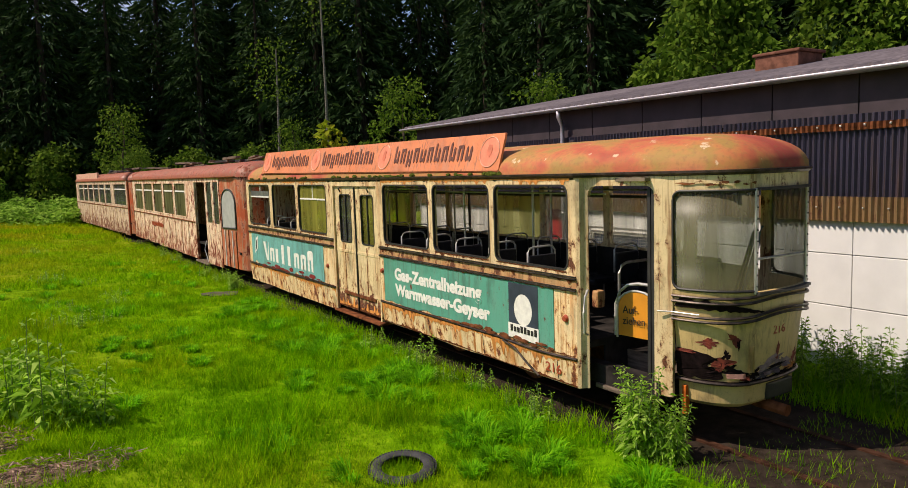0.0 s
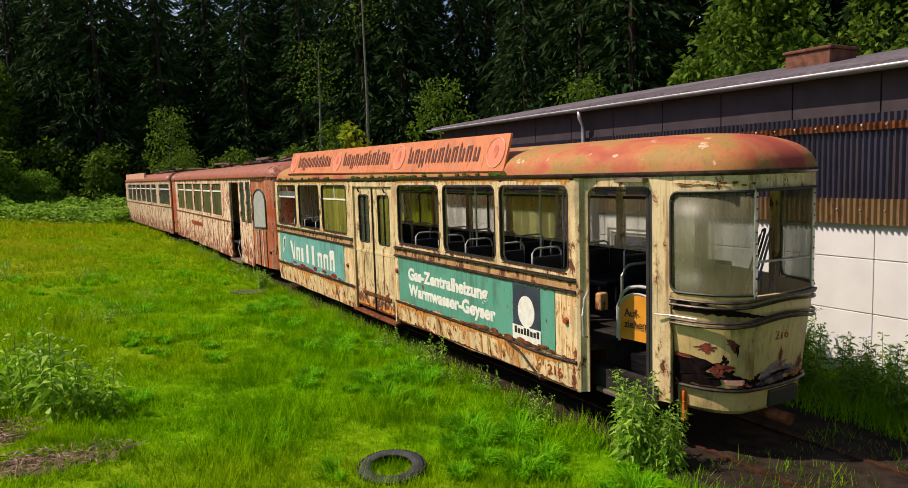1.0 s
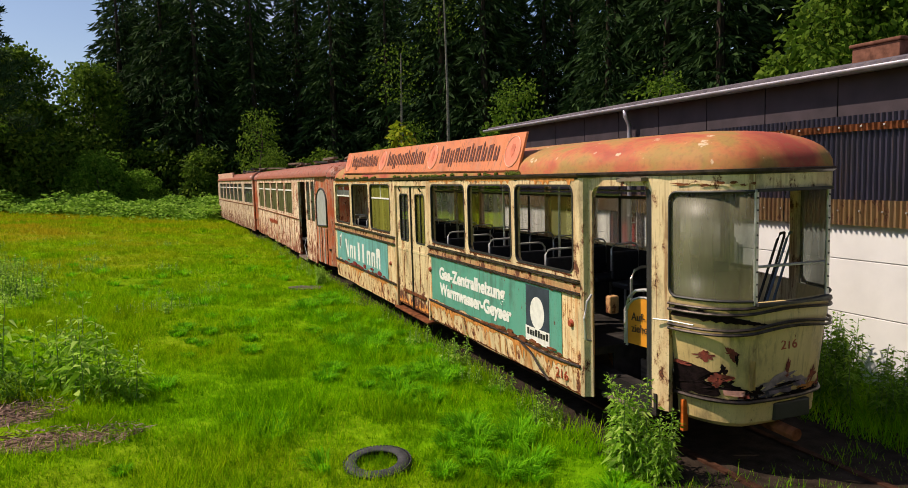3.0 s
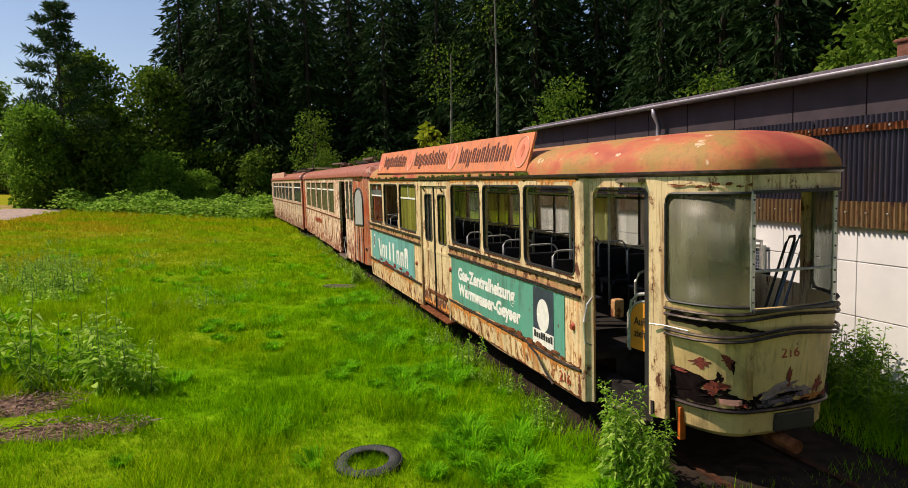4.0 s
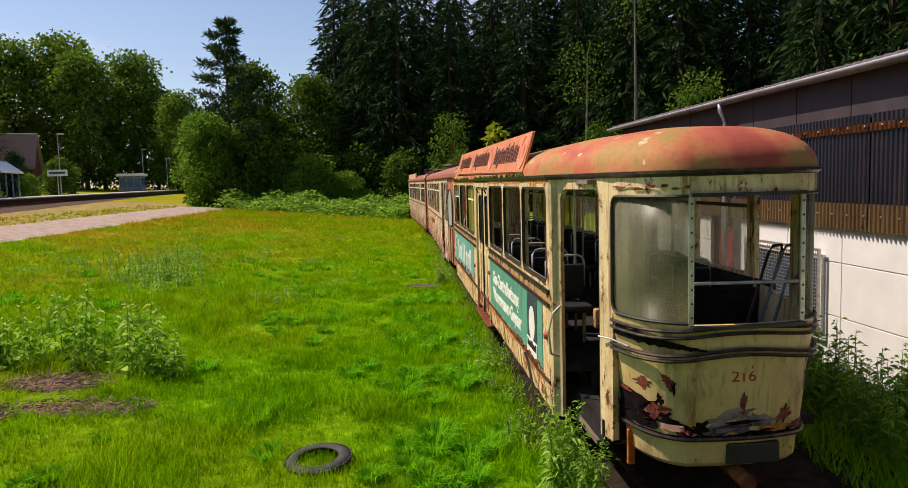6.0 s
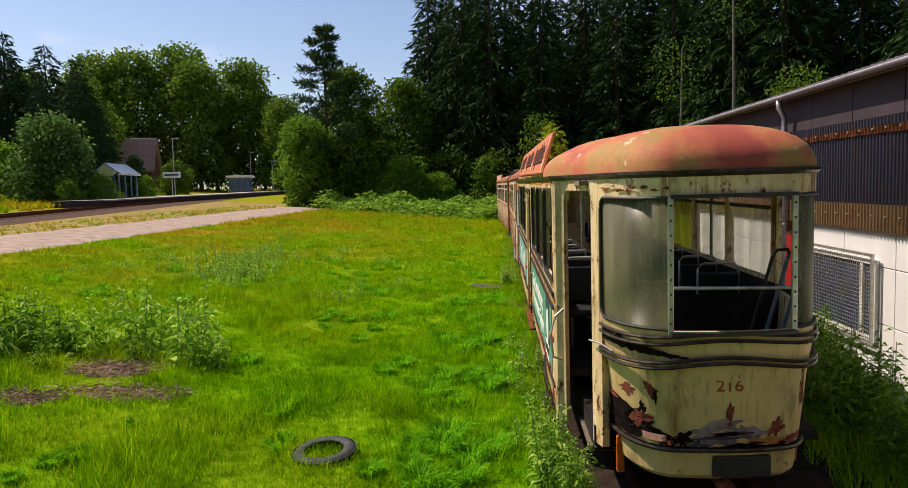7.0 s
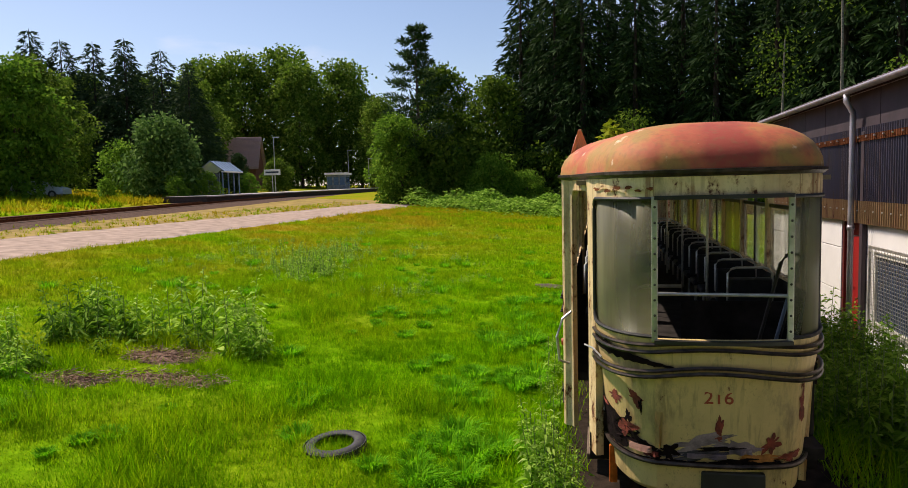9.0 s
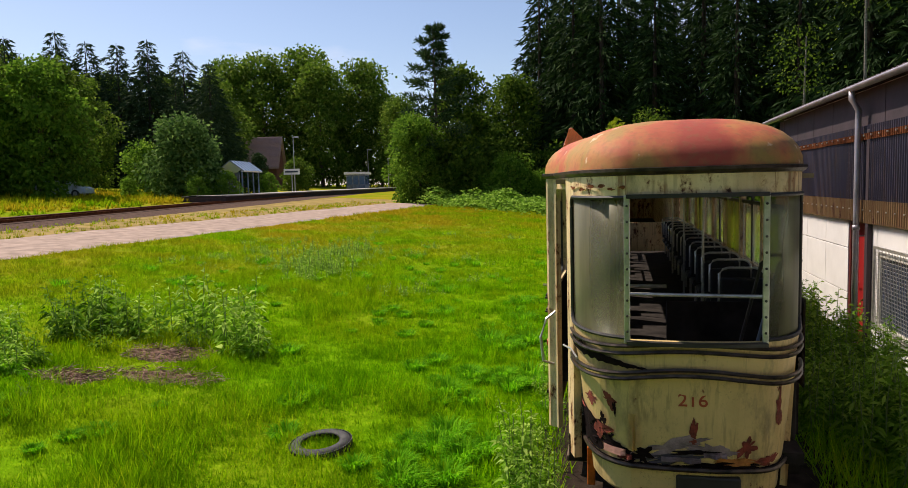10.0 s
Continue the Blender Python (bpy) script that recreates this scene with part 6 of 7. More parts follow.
car2 = thing("tram_car", "derelict salmon tram car with peeling paint and open door", "tram", (0.0, 14.55, 0.0), group="tram train")
old_car(car2, 17.2, SALMON, REDRUST, [(6.2, 7.85), (8.1, 9.8), (10.05, 11.75), (12.05, 13.95), (14.25, 16.1)], GLASS_OLD, 1.55, 2.70, [(3.62, 4.95)], ROOFRUST, 0.42, 0.30)
car3 = thing("tram_car", "derelict tram car with grey peeling panels and rust red roof", "tram", (-0.05, 32.0, 0.0), 2.0, group="tram train")
old_car(car3, 18.5, PEELED, REDRUST, [(0.9, 4.0), (4.9, 6.6), (6.9, 8.6), (8.9, 10.6), (10.9, 12.6), (12.9, 14.6), (14.9, 16.8)], GLASS_DIRTY, 1.62, 2.68, [], ROOFRUST, 0.42, 0.25, 0.5)

# letters long gone on the second car: faded red bars
flat_shapes("faded_marks", word_shapes(10.2, 12.6, 1.02, 1.22, 9, 0.3, 5), side_put(1, 0.0), -0.010, 0.0, REDPAINT, car2, "faded red painted marks")

# boards and litter on the old roofs
for k in range(34):
    y = 16.0 + rnd.random() * 27
    x = 0.55 + rnd.random() * 1.1 - (0.055 * (y - 32) if y > 32 else 0)
    bm = bmesh.new()
    L = 0.8 + 1.6 * rnd.random()
    box(bm, (-0.06 - 0.05 * rnd.random(), -L / 2, 0), (0.06, L / 2, 0.04 + 0.04 * rnd.random()), 0.005)
    b = finish("roof_board", bm, WOODOLD if k % 3 else BLACKMETAL)
    z = 3.22 + 0.06 * (1 - abs(x - 1.12)) + 0.10 * rnd.random()
    b.matrix_basis = pose(x, y, z, 4 * (rnd.random() - 0.5), 5 * (rnd.random() - 0.5), (rnd.random() - 0.5) * 60)
    tagged(b, "dark rotten board lying on the old tram roof", "board", "roof boards")
sb = thing("destination_box", "faded board box on the roof of the last tram", "sign", (-0.35, 41.0, 2.85), 2.0)
bm = bmesh.new()
box(bm, (0, 0, 0), (0.10, 8.6, 0.46), 0.01)
part("board", bm, plain("faded_pink_board", (0.62, 0.34, 0.24), 0.7, vary=0.25), sb)


# ---- plants ----
rng = np.random.default_rng(11)


def cards(pos, direction, length, width, bend=0.0):
    """Small pointed leaves as diamonds of two triangles each, from arrays of places, directions and sizes."""
    n = len(pos)
    d = direction / np.linalg.norm(direction, axis=1, keepdims=True)
    r = rng.normal(size=(n, 3))
    s = np.cross(d, r)
    s /= np.linalg.norm(s, axis=1, keepdims=True) + 1e-9
    L, Wd = length[:, None], width[:, None]
    a = pos
    c = pos + d * L
    c[:, 2] -= bend * length
    m = pos + d * L * 0.45
    v = np.stack([a, m + s * Wd / 2, c, m - s * Wd / 2], 1).reshape(-1, 3)
    f = (np.arange(n)[:, None] * 4 + np.array([[0, 1, 2, 3]]))
    return v, f


def join(sets):
    vs, fs, k = [], [], 0
    for v, f in sets:
        vs.append(v)
        fs.append(f + k)
        k += len(v)
    return np.concatenate(vs), np.concatenate(fs)


def quick_mesh(name, v, f, mat, parent=None, label=""):
    """A mesh from arrays of places and of faces with the same number of corners."""
    me = bpy.data.meshes.new(name)
    n, k = f.shape
    me.vertices.add(len(v))
    me.vertices.foreach_set("co", np.ascontiguousarray(v, dtype=np.float32).ravel())
    me.loops.add(n * k)
    me.loops.foreach_set("vertex_index", np.ascontiguousarray(f, dtype=np.int32).ravel())
    me.polygons.add(n)
    me.polygons.foreach_set("loop_start", np.arange(0, n * k, k, dtype=np.int32))
    me.update(calc_edges=True)
    me.validate()
    me.materials.append(mat)
    ob = new(name, me)
    if parent:
        ob.parent = parent
    if label:
        ob["label"] = label
    return ob


def trunk_mesh(bm, h, r, limbs, seed, lean=0.02):
    q = random.Random(seed)
    pts = [(lean * h * (i / 8) ** 2 + 0.12 * math.sin(i * 1.3 + seed), 0.10 * math.sin(i * 1.7 + seed), h * i / 8) for i in range(9)]
    tube(bm, pts, r, 8, r * 0.12)
    for k in range(limbs):
        t = 0.30 + 0.6 * k / max(limbs, 1)
        a = q.random() * 6.283
        p = Vector(pts[min(8, int(t * 8))])
        L = h * 0.28 * (1.15 - t)
        tube(bm, [p, p + Vector((math.cos(a) * L * 0.5, math.sin(a) * L * 0.5, L * 0.35)), p + Vector((math.cos(a) * L, math.sin(a) * L, L * 0.55))], r * 0.35 * (1.1 - t), 5, r * 0.06)


def spruce(name, label, h, r, seed, mat, droop=0.35, dens=1.0, bare=0.05, base=(0, 0, 0)):
    """A conifer: whorls of drooping boughs, each hung with flat sprays of needles."""
    t = thing(name, label, "tree", base, 0, "conifers")
    q = np.random.default_rng(seed)
    bm = bmesh.new()
    tube(bm, [(0, 0, -0.3), (0.05, 0, h * 0.5), (0, 0, h * 0.98)], h * 0.014 + 0.05, 7, 0.03)
    part("trunk", bm, DARKBARK, t)
    P, D, Ls, Ws = [], [], [], []
    z = h * bare
    while z < h * 0.985:
        f = (z - h * bare) / (h * (1 - bare))
        reach = r * (1 - f) ** 0.8 * (0.75 + 0.5 * q.random()) + 0.15
        nb = int((5 + 4 * q.random()) * (1 if f < 0.8 else 0.7))
        a0 = q.random() * 6.28
        for b in range(nb):
            a = a0 + 6.283 * b / nb + q.normal() * 0.25
            R = reach * (0.65 + 0.5 * q.random())
            m = max(5, int(R * 9 * dens))
            s = np.sqrt(q.random(m))
            px, py = np.cos(a) * R * s, np.sin(a) * R * s
            side = q.normal(size=m) * 0.16 * R * s
            px, py = px - np.sin(a) * side, py + np.cos(a) * side
            pz = z + 0.10 * R * s - droop * R * s * s + q.normal(size=m) * 0.07
            P.append(np.stack([px, py, pz], 1))
            D.append(np.stack([np.cos(a) + q.normal(size=m) * 0.5, np.sin(a) + q.normal(size=m) * 0.5, -0.55 * droop * 2 + q.normal(size=m) * 0.35], 1))
            Ls.append(0.34 + 0.5 * q.random(m) + 0.02 * h * 0.3)
            Ws.append(0.10 + 0.14 * q.random(m))
        z += h * 0.020 + 0.16
    v, f = cards(np.concatenate(P), np.concatenate(D), np.concatenate(Ls), np.concatenate(Ws), 0.1)
    quick_mesh("crown", v, f, mat, t)
    return t


def broadleaf(name, label, h, r, seed, mat, leaves=9000, size=0.22, low=0.12, base=(0, 0, 0), lobes=26, bark=None, group="broadleaf trees"):
    """A leafy tree: lobes of foliage round the ends of the limbs, thick outside and open between."""
    t = thing(name, label, "tree", base, 0, group)
    q = np.random.default_rng(seed)
    bm = bmesh.new()
    trunk_mesh(bm, h * 0.9, 0.03 + h * 0.016, 7, seed)
    part("trunk", bm, bark or BARK, t)
    P, D = [], []
    for k in range(lobes):
        f = low + (1 - low) * (k + 0.5) / lobes
        wide = r * (math.sin(min(1.0, f * 1.02) * math.pi) ** 0.55 if f > 0.5 else (0.72 + 0.28 * math.sin(f * math.pi)))
        a = k * 2.4 + q.normal() * 0.3
        rr = wide * (0.35 + 0.5 * q.random())
        c = np.array([math.cos(a) * rr, math.sin(a) * rr, h * min(f, 0.93)])
        R = r * (0.18 + 0.32 * q.random())
        n = leaves // lobes
        u = q.normal(size=(n, 3))
        u /= np.linalg.norm(u, axis=1, keepdims=True)
        dist = R * (0.35 + 0.75 * q.random(n) ** 0.45) * np.where(q.random(n) < 0.12, 1.0 + 0.45 * q.random(n), 1.0)
        P.append(c + u * dist[:, None] * np.array([1, 1, 0.75]) + q.normal(size=(n, 3)) * 0.06 * R)
        D.append(u * 0.7 + q.normal(size=(n, 3)) * 0.6 + np.array([0, 0, -0.25]))
    P, D = np.concatenate(P), np.concatenate(D)
    keep = P[:, 2] > 0.05
    P, D = P[keep], D[keep]
    n = len(P)
    v, f = cards(P, D, size * (0.7 + 0.7 * q.random(n)), size * 0.75 * (0.6 + 0.6 * q.random(n)), 0.1)
    quick_mesh("crown", v, f, mat, t)
    return t


def pine_tree(h, base):
    """A tall open pine with level boughs and tufts of needles."""
    t = thing("pine_tree", "tall open pine with tufted boughs against the sky", "tree", base, 0, "conifers")
    q = np.random.default_rng(5)
    bm = bmesh.new()
    tube(bm, [(0, 0, -0.3), (0.1, 0, h * 0.5), (0, 0.05, h * 0.98)], 0.28, 8, 0.03)
    P, D = [], []
    for k in range(38):
        f = 0.26 + 0.73 * k / 38
        z = h * f
        a = k * 2.399 + q.normal() * 0.3
        R = (h * 0.235) * (1 - f) ** 0.72 * (0.7 + 0.55 * q.random()) + 0.35
        tip = np.array([math.cos(a) * R, math.sin(a) * R, z + 0.22 * R])
        tube(bm, [(0, 0, z), tuple(tip * [0.5, 0.5, 1] + [0, 0, -0.12 * R]), tuple(tip)], 0.05, 5, 0.012)
        for s in np.linspace(0.35, 1.0, 7):
            c = np.array([math.cos(a) * R * s, math.sin(a) * R * s, z + 0.2 * R * s * s])
            n = 30
            u = q.normal(size=(n, 3))
            P.append(c + u * np.array([0.26, 0.26, 0.10]) * (0.6 + 0.05 * R))
            D.append(u + np.array([math.cos(a) * 0.8, math.sin(a) * 0.8, 0.5]))
    part("trunk", bm, BARK, t)
    P, D = np.concatenate(P), np.concatenate(D)
    n = len(P)
    v, f = cards(P, D, 0.35 + 0.3 * q.random(n), 0.08 + 0.08 * q.random(n))
    quick_mesh("crown", v, f, PINE, t)


def at(x, y, turn=0.0, s=1.0, sink=0.15):
    return pose(x, y, ground(x, y) - sink, 0, 0, turn) @ Matrix.Scale(s, 4)


def copies(src, places):
    """Moves src to the first place and copies it to the others: (x, y, turn, scale)."""
    for k, (x, y, turn, s) in enumerate(places):
        m = pose(x, y, ground(x, y) - 0.15, 0, 0, turn)
        ob = src if k == 0 else copy_thing(src, m)
        ob.matrix_basis = m @ Matrix.Scale(s, 4)


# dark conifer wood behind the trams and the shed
wood = [spruce("spruce_tree", "tall dark spruce of the shaded wood", 25, 4.3, 21, NEEDLE_SHADED, 0.45, 1.25), spruce("spruce_tree", "tall dark spruce with drooping boughs", 23, 4.8, 22, NEEDLE_SHADED, 0.6, 1.25), spruce("spruce_tree", "dense dark spruce at the wood's edge", 27, 4.6, 23, NEEDLE_SHADED, 0.5, 1.25, 0.02)]
spots = [[], [], []]
r2 = random.Random(3)
edge = [(-7.2, 74), (-4.2, 70), (-0.6, 67), (3.0, 64), (6.6, 62), (10.2, 60), (13.8, 57), (17.5, 54), (20.5, 50), (23, 45.5), (25, 41), (27, 36.5), (28.5, 32), (30, 27.5), (31.5, 23), (33, 18.5), (35, 14), (37, 9), (39, 4)]
for row, push in ((0, 0.0), (1, 5.0), (2, 10.5), (3, 17.0)):
    for k, (x, y) in enumerate(edge):
        d = Vector((x + 8, y - 8)).normalized()
        xx, yy = x + d.x * push + (r2.random() - 0.5) * 2.2, y + d.y * push + (r2.random() - 0.5) * 2.2
        if row == 0 and k in (4, 9, 13):
            continue
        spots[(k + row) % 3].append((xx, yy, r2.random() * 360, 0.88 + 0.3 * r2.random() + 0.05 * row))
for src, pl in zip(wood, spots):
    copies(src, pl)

# pale trunks among the dark wood
for x, y, h, lean in ((15.6, 46, 19, 0.0), (12.0, 47, 12, 0.02)):
    b = thing("birch_tree", "slender pale birch trunk in the dark wood", "tree", (x, y, ground(x, y) - 0.2), 0, "birches")
    bm = bmesh.new()
    tube(bm, [(0, 0, 0), (0.12 + lean * h, 0.05, h * 0.45), (0.0 + lean * h * 2, 0, h)], 0.17, 8, 0.04)
    part("trunk", bm, BIRCH, b)
    bm = bmesh.new()
    q = np.random.default_rng(int(h * 7))
    n = 520
    P = np.stack([q.normal(size=n) * 1.0, q.normal(size=n) * 1.0, h * (0.7 + 0.36 * q.random(n))], 1)
    bm.free()
    v, f = cards(P, q.normal(size=(n, 3)) + [0, 0, -0.6], 0.16 + 0.12 * q.random(n), 0.10 + 0.08 * q.random(n))
    quick_mesh("crown", v, f, LEAF, b)

# leafy trees at the wood's edge that catch the sun
sapling = broadleaf("leafy_tree", "young leafy tree catching sun at the wood's edge", 8.6, 2.6, 31, LEAF, 2300, 0.22, 0.15, lobes=19)
copies(sapling, [(2.9, 54.5, 0, 0.98), (14.2, 31.5, 120, 0.93), (13.0, 46, 40, 0.8), (19.5, 26, 200, 0.9), (3.6, 51, 77, 0.6)])
oak = broadleaf("broadleaf_tree", "full leafy green tree in sun", 13.0, 4.0, 32, LEAF, 11000, 0.34, 0.05, lobes=34)
copies(oak, [(-13.4, 71, 0, 1.08), (-10.0, 69, 100, 1.02), (-16.2, 71, 220, 1.12), (25.0, 19.5, 50, 0.95), (31.5, 16.5, 140, 1.0), (-46.5, 47.5, 30, 0.90), (-51, 45, 250, 0.92), (-55, 40, 10, 1.0)])
poplar = broadleaf("leafy_bush", "dense bright leafy bush at the meadow's edge", 9.0, 2.5, 33, LEAFBRIGHT, 9000, 0.24, 0.03, lobes=30, group="bushes")
copies(poplar, [(-19.6, 63.5, 0, 0.98), (-18.4, 62.5, 90, 0.95)])
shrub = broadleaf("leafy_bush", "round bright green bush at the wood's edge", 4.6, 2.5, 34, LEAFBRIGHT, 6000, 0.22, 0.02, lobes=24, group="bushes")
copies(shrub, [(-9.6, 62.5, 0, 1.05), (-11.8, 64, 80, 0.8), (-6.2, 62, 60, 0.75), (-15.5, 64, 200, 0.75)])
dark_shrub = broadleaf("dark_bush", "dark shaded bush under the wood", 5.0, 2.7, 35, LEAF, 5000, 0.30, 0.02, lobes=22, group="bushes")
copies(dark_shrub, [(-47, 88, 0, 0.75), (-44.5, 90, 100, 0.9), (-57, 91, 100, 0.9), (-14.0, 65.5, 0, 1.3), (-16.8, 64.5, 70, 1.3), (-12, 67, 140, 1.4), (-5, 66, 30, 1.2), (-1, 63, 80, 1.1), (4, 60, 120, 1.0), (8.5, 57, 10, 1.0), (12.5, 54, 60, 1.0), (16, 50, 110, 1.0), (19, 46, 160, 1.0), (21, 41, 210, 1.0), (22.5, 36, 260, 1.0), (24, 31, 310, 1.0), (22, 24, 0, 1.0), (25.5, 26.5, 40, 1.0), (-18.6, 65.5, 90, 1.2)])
pine_tree(17.8, (-17.3, 65.0, 0.8))

# unseen trees added behind the walk, to cut sky light on the tram's front
copies(dark_shrub, [(-30 + 4.6 * k, -24 - 3 * (k % 3), 50 * k, 1.5) for k in range(12)])
copies(oak, [(-26 + 7.5 * k, -30 - 4 * (k % 2), 70 * k, 1.25) for k in range(8)])

# far side of the railway
bright_oak = broadleaf("broadleaf_tree", "sunlit leafy tree beside the railway", 12.0, 3.8, 41, LEAFBRIGHT, 9000, 0.36, 0.05, lobes=32)
copies(bright_oak, [(-45.0, 44.5, 0, 0.92), (-49, 42, 70, 1.0)])
far_oak = broadleaf("broadleaf_tree", "large leafy tree behind the railway halt", 24.0, 7.4, 36, LEAFMID, 13000, 0.62, 0.08, lobes=34)
copies(far_oak, [(-66.2, 122, 0, 1.02), (-60, 128, 80, 1.10), (-54.5, 122, 160, 0.94), (-49.5, 131, 240, 1.02), (-44.5, 128, 300, 0.76), (-38, 121, 30, 0.70), (-72, 121, 60, 1.0), (-58, 64, 100, 0.52), (-65, 58, 200, 0.55), (-70, 70, 10, 0.6), (-80, 62, 80, 0.6), (-86, 80, 150, 0.85), (-76, 92, 0, 0.72), (-68, 96, 50, 0.72), (-62, 98, 100, 0.7), (-84, 98, 20, 0.75)])
far_fir = spruce("spruce_tree", "tall dark spruce behind the railway halt", 21, 6.2, 24, PINEDARK, 0.35, 1.5)
copies(far_fir, [(-74.5, 80, 0, 1.06), (-71.5, 82, 60, 1.0), (-66.5, 82, 130, 0.97), (-60.3, 80, 190, 0.96), (-59, 86, 250, 0.94), (-45.8, 71, 300, 0.74), (-51, 72, 20, 0.62), (-79, 76, 90, 1.0), (-63, 84, 10, 0.9), (-56, 88, 200, 0.8), (-35, 135, 30, 0.9), (-30, 138, 90, 0.95), (-26, 130, 150, 0.9), (-22, 120, 220, 0.9)])
yew = broadleaf("round_pine_bush", "broad rounded young pine beside the railway", 7.0, 3.6, 37, SUNLITPINE, 11000, 0.36, 0.02, lobes=34, group="bushes")
copies(yew, [(-38.6, 54.5, 0, 1.0), (-41.5, 58, 100, 0.62)])
pale_bush = broadleaf("pale_bush", "loose pale bush beside the railway", 5.2, 2.4, 38, LEAFBRIGHT, 3600, 0.26, 0.05, lobes=22, group="bushes")
copies(pale_bush, [(-44.6, 57, 0, 1.0), (-42.4, 51.5, 80, 0.35), (-34.5, 50, 0, 0.42), (-36.2, 53, 0, 0.55), (-38, 69.5, 20, 0.5), (-33.6, 53.5, 20, 0.5)])
cypress = broadleaf("column_bush", "narrow dark green column bush by the halt", 5.0, 1.1, 39, PINE, 3600, 0.24, 0.0, lobes=26, group="bushes")
copies(cypress, [(-41.4, 73.5, 0, 1.0)])


# ---- grass, weeds ----
def bare(x, y):
    """How bare the earth is near the rubble by the weeds, 0 to 1."""
    b = 0.0
    for cx, cy, rx, ry in ((-5.75, 4.55, 0.75, 0.50), (-5.1, 3.5, 0.95, 0.36), (-6.1, 3.1, 0.6, 0.3), (-4.55, -1.2, 0.5, 0.8)):
        b = np.maximum(b, 1.3 - np.hypot((x - cx) / rx, (y - cy) / ry))
    return np.clip(b, 0, 1)


def ground_np(x, y):
    return np.array([ground(float(a), float(b)) for a, b in zip(x, y)])


def grass_field(name, label, x0, x1, y0, y1, count, h, w, mask=None):
    m = count // 8 + 1
    x = np.repeat(x0 + (x1 - x0) * rng.random(m), 8)[:count] + rng.normal(size=count) * 0.05
    y = np.repeat(y0 + (y1 - y0) * rng.random(m), 8)[:count] + rng.normal(size=count) * 0.05
    clump = np.array([noise.noise((float(a) * 0.9, float(b) * 0.9, 3.0)) for a, b in zip(x[::8], y[::8])]).repeat(8)[:count]
    keep = rng.random(count) > bare(x, y) * (0.97 if "sparse" not in label else 0.6)
    if mask is not None:
        keep &= mask(x, y)
    x, y, clump = x[keep], y[keep], clump[keep]
    n = len(x)
    lump = np.array([noise.noise((float(a) * 2.6, float(b) * 2.6, 7.0)) for a, b in zip(x[::4], y[::4])]).repeat(4)[:n] if y1 < 20 else 0.0
    hh = h * (0.45 + 1.0 * rng.random(n) ** 1.6) * np.clip(1 + 1.0 * clump + 0.9 * lump, 0.25, 3)
    a = rng.random(n) * 6.283
    lean = 0.25 + 0.55 * rng.random(n)
    z = ground_np(x, y) - 0.01
    b = np.stack([x, y, z], 1)
    d = np.stack([np.cos(a) * lean, np.sin(a) * lean, np.ones(n)], 1)
    s = np.stack([-np.sin(a), np.cos(a), np.zeros(n)], 1) * (w * (0.7 + 0.6 * rng.random(n)))[:, None] / 2
    tip = b + d * hh[:, None]
    tip[:, 2] -= 0.25 * hh * lean
    v = np.stack([b + s, b - s, tip], 1).reshape(-1, 3)
    f = np.arange(n * 3).reshape(-1, 3)
    ob = quick_mesh(name, v, f, GRASS)
    return tagged(ob, label, "grass", kind="stuff")


grass_field("grass", "lush bright green grass near the tram", -6.5, -0.02, -1.5, 7.5, 190000, 0.09, 0.008)
grass_field("grass", "tall lush tufts in the near meadow", -8.5, -0.05, -0.4, 13, 150000, 0.20, 0.009, lambda x, y: np.array([noise.noise((float(a) * 0.7, float(b) * 0.7, 6.0)) for a, b in zip(x[::8], y[::8])]).repeat(8)[:len(x)] > 0.10)
grass_field("grass", "bright green meadow grass", -11, -0.02, 7.5, 16, 120000, 0.10, 0.012)
grass_field("grass", "bright green meadow grass", -16.2, -6.5, -1.0, 7.5, 60000, 0.10, 0.013)
grass_field("grass", "sunlit meadow grass", -16.2, -0.05, 16, 34, 130000, 0.12, 0.022, lambda x, y: rng.random(len(x)) < np.clip(1.25 - (y - 16) / 26, 0.2, 1))
grass_field("grass", "sunlit meadow grass with dry stalks", -16.2, -0.05, 34, 62, 70000, 0.18, 0.045)
grass_field("grass", "meadow grass", -16.2, -11, 7.5, 16, 40000, 0.11, 0.015)
grass_field("grass", "tall grass between tram and shed", 2.35, 3.95, -3.5, 12, 22000, 0.28, 0.012)
grass_field("grass", "dry grass beside the railway", -24.0, -20.8, 8, 60, 7000, 0.18, 0.045)
grass_field("grass", "rough grass behind the railway", -60, -29.5, 24, 62, 42000, 0.35, 0.10, lambda x, y: x < -25.8 - 0.16 * (y - 22) - 3.4)
grass_field("grass", "tufts along the foot of the tram", -0.35, 0.10, 1.4, 30, 9000, 0.20, 0.011)
grass_field("grass", "weedy grass before the tram", -0.3, 4.0, -3.2, 0.6, 6000, 0.11, 0.010)
grass_field("grass", "sparse grass over bare earth", -6.9, -4.0, 2.6, 5.4, 6500, 0.11, 0.010)


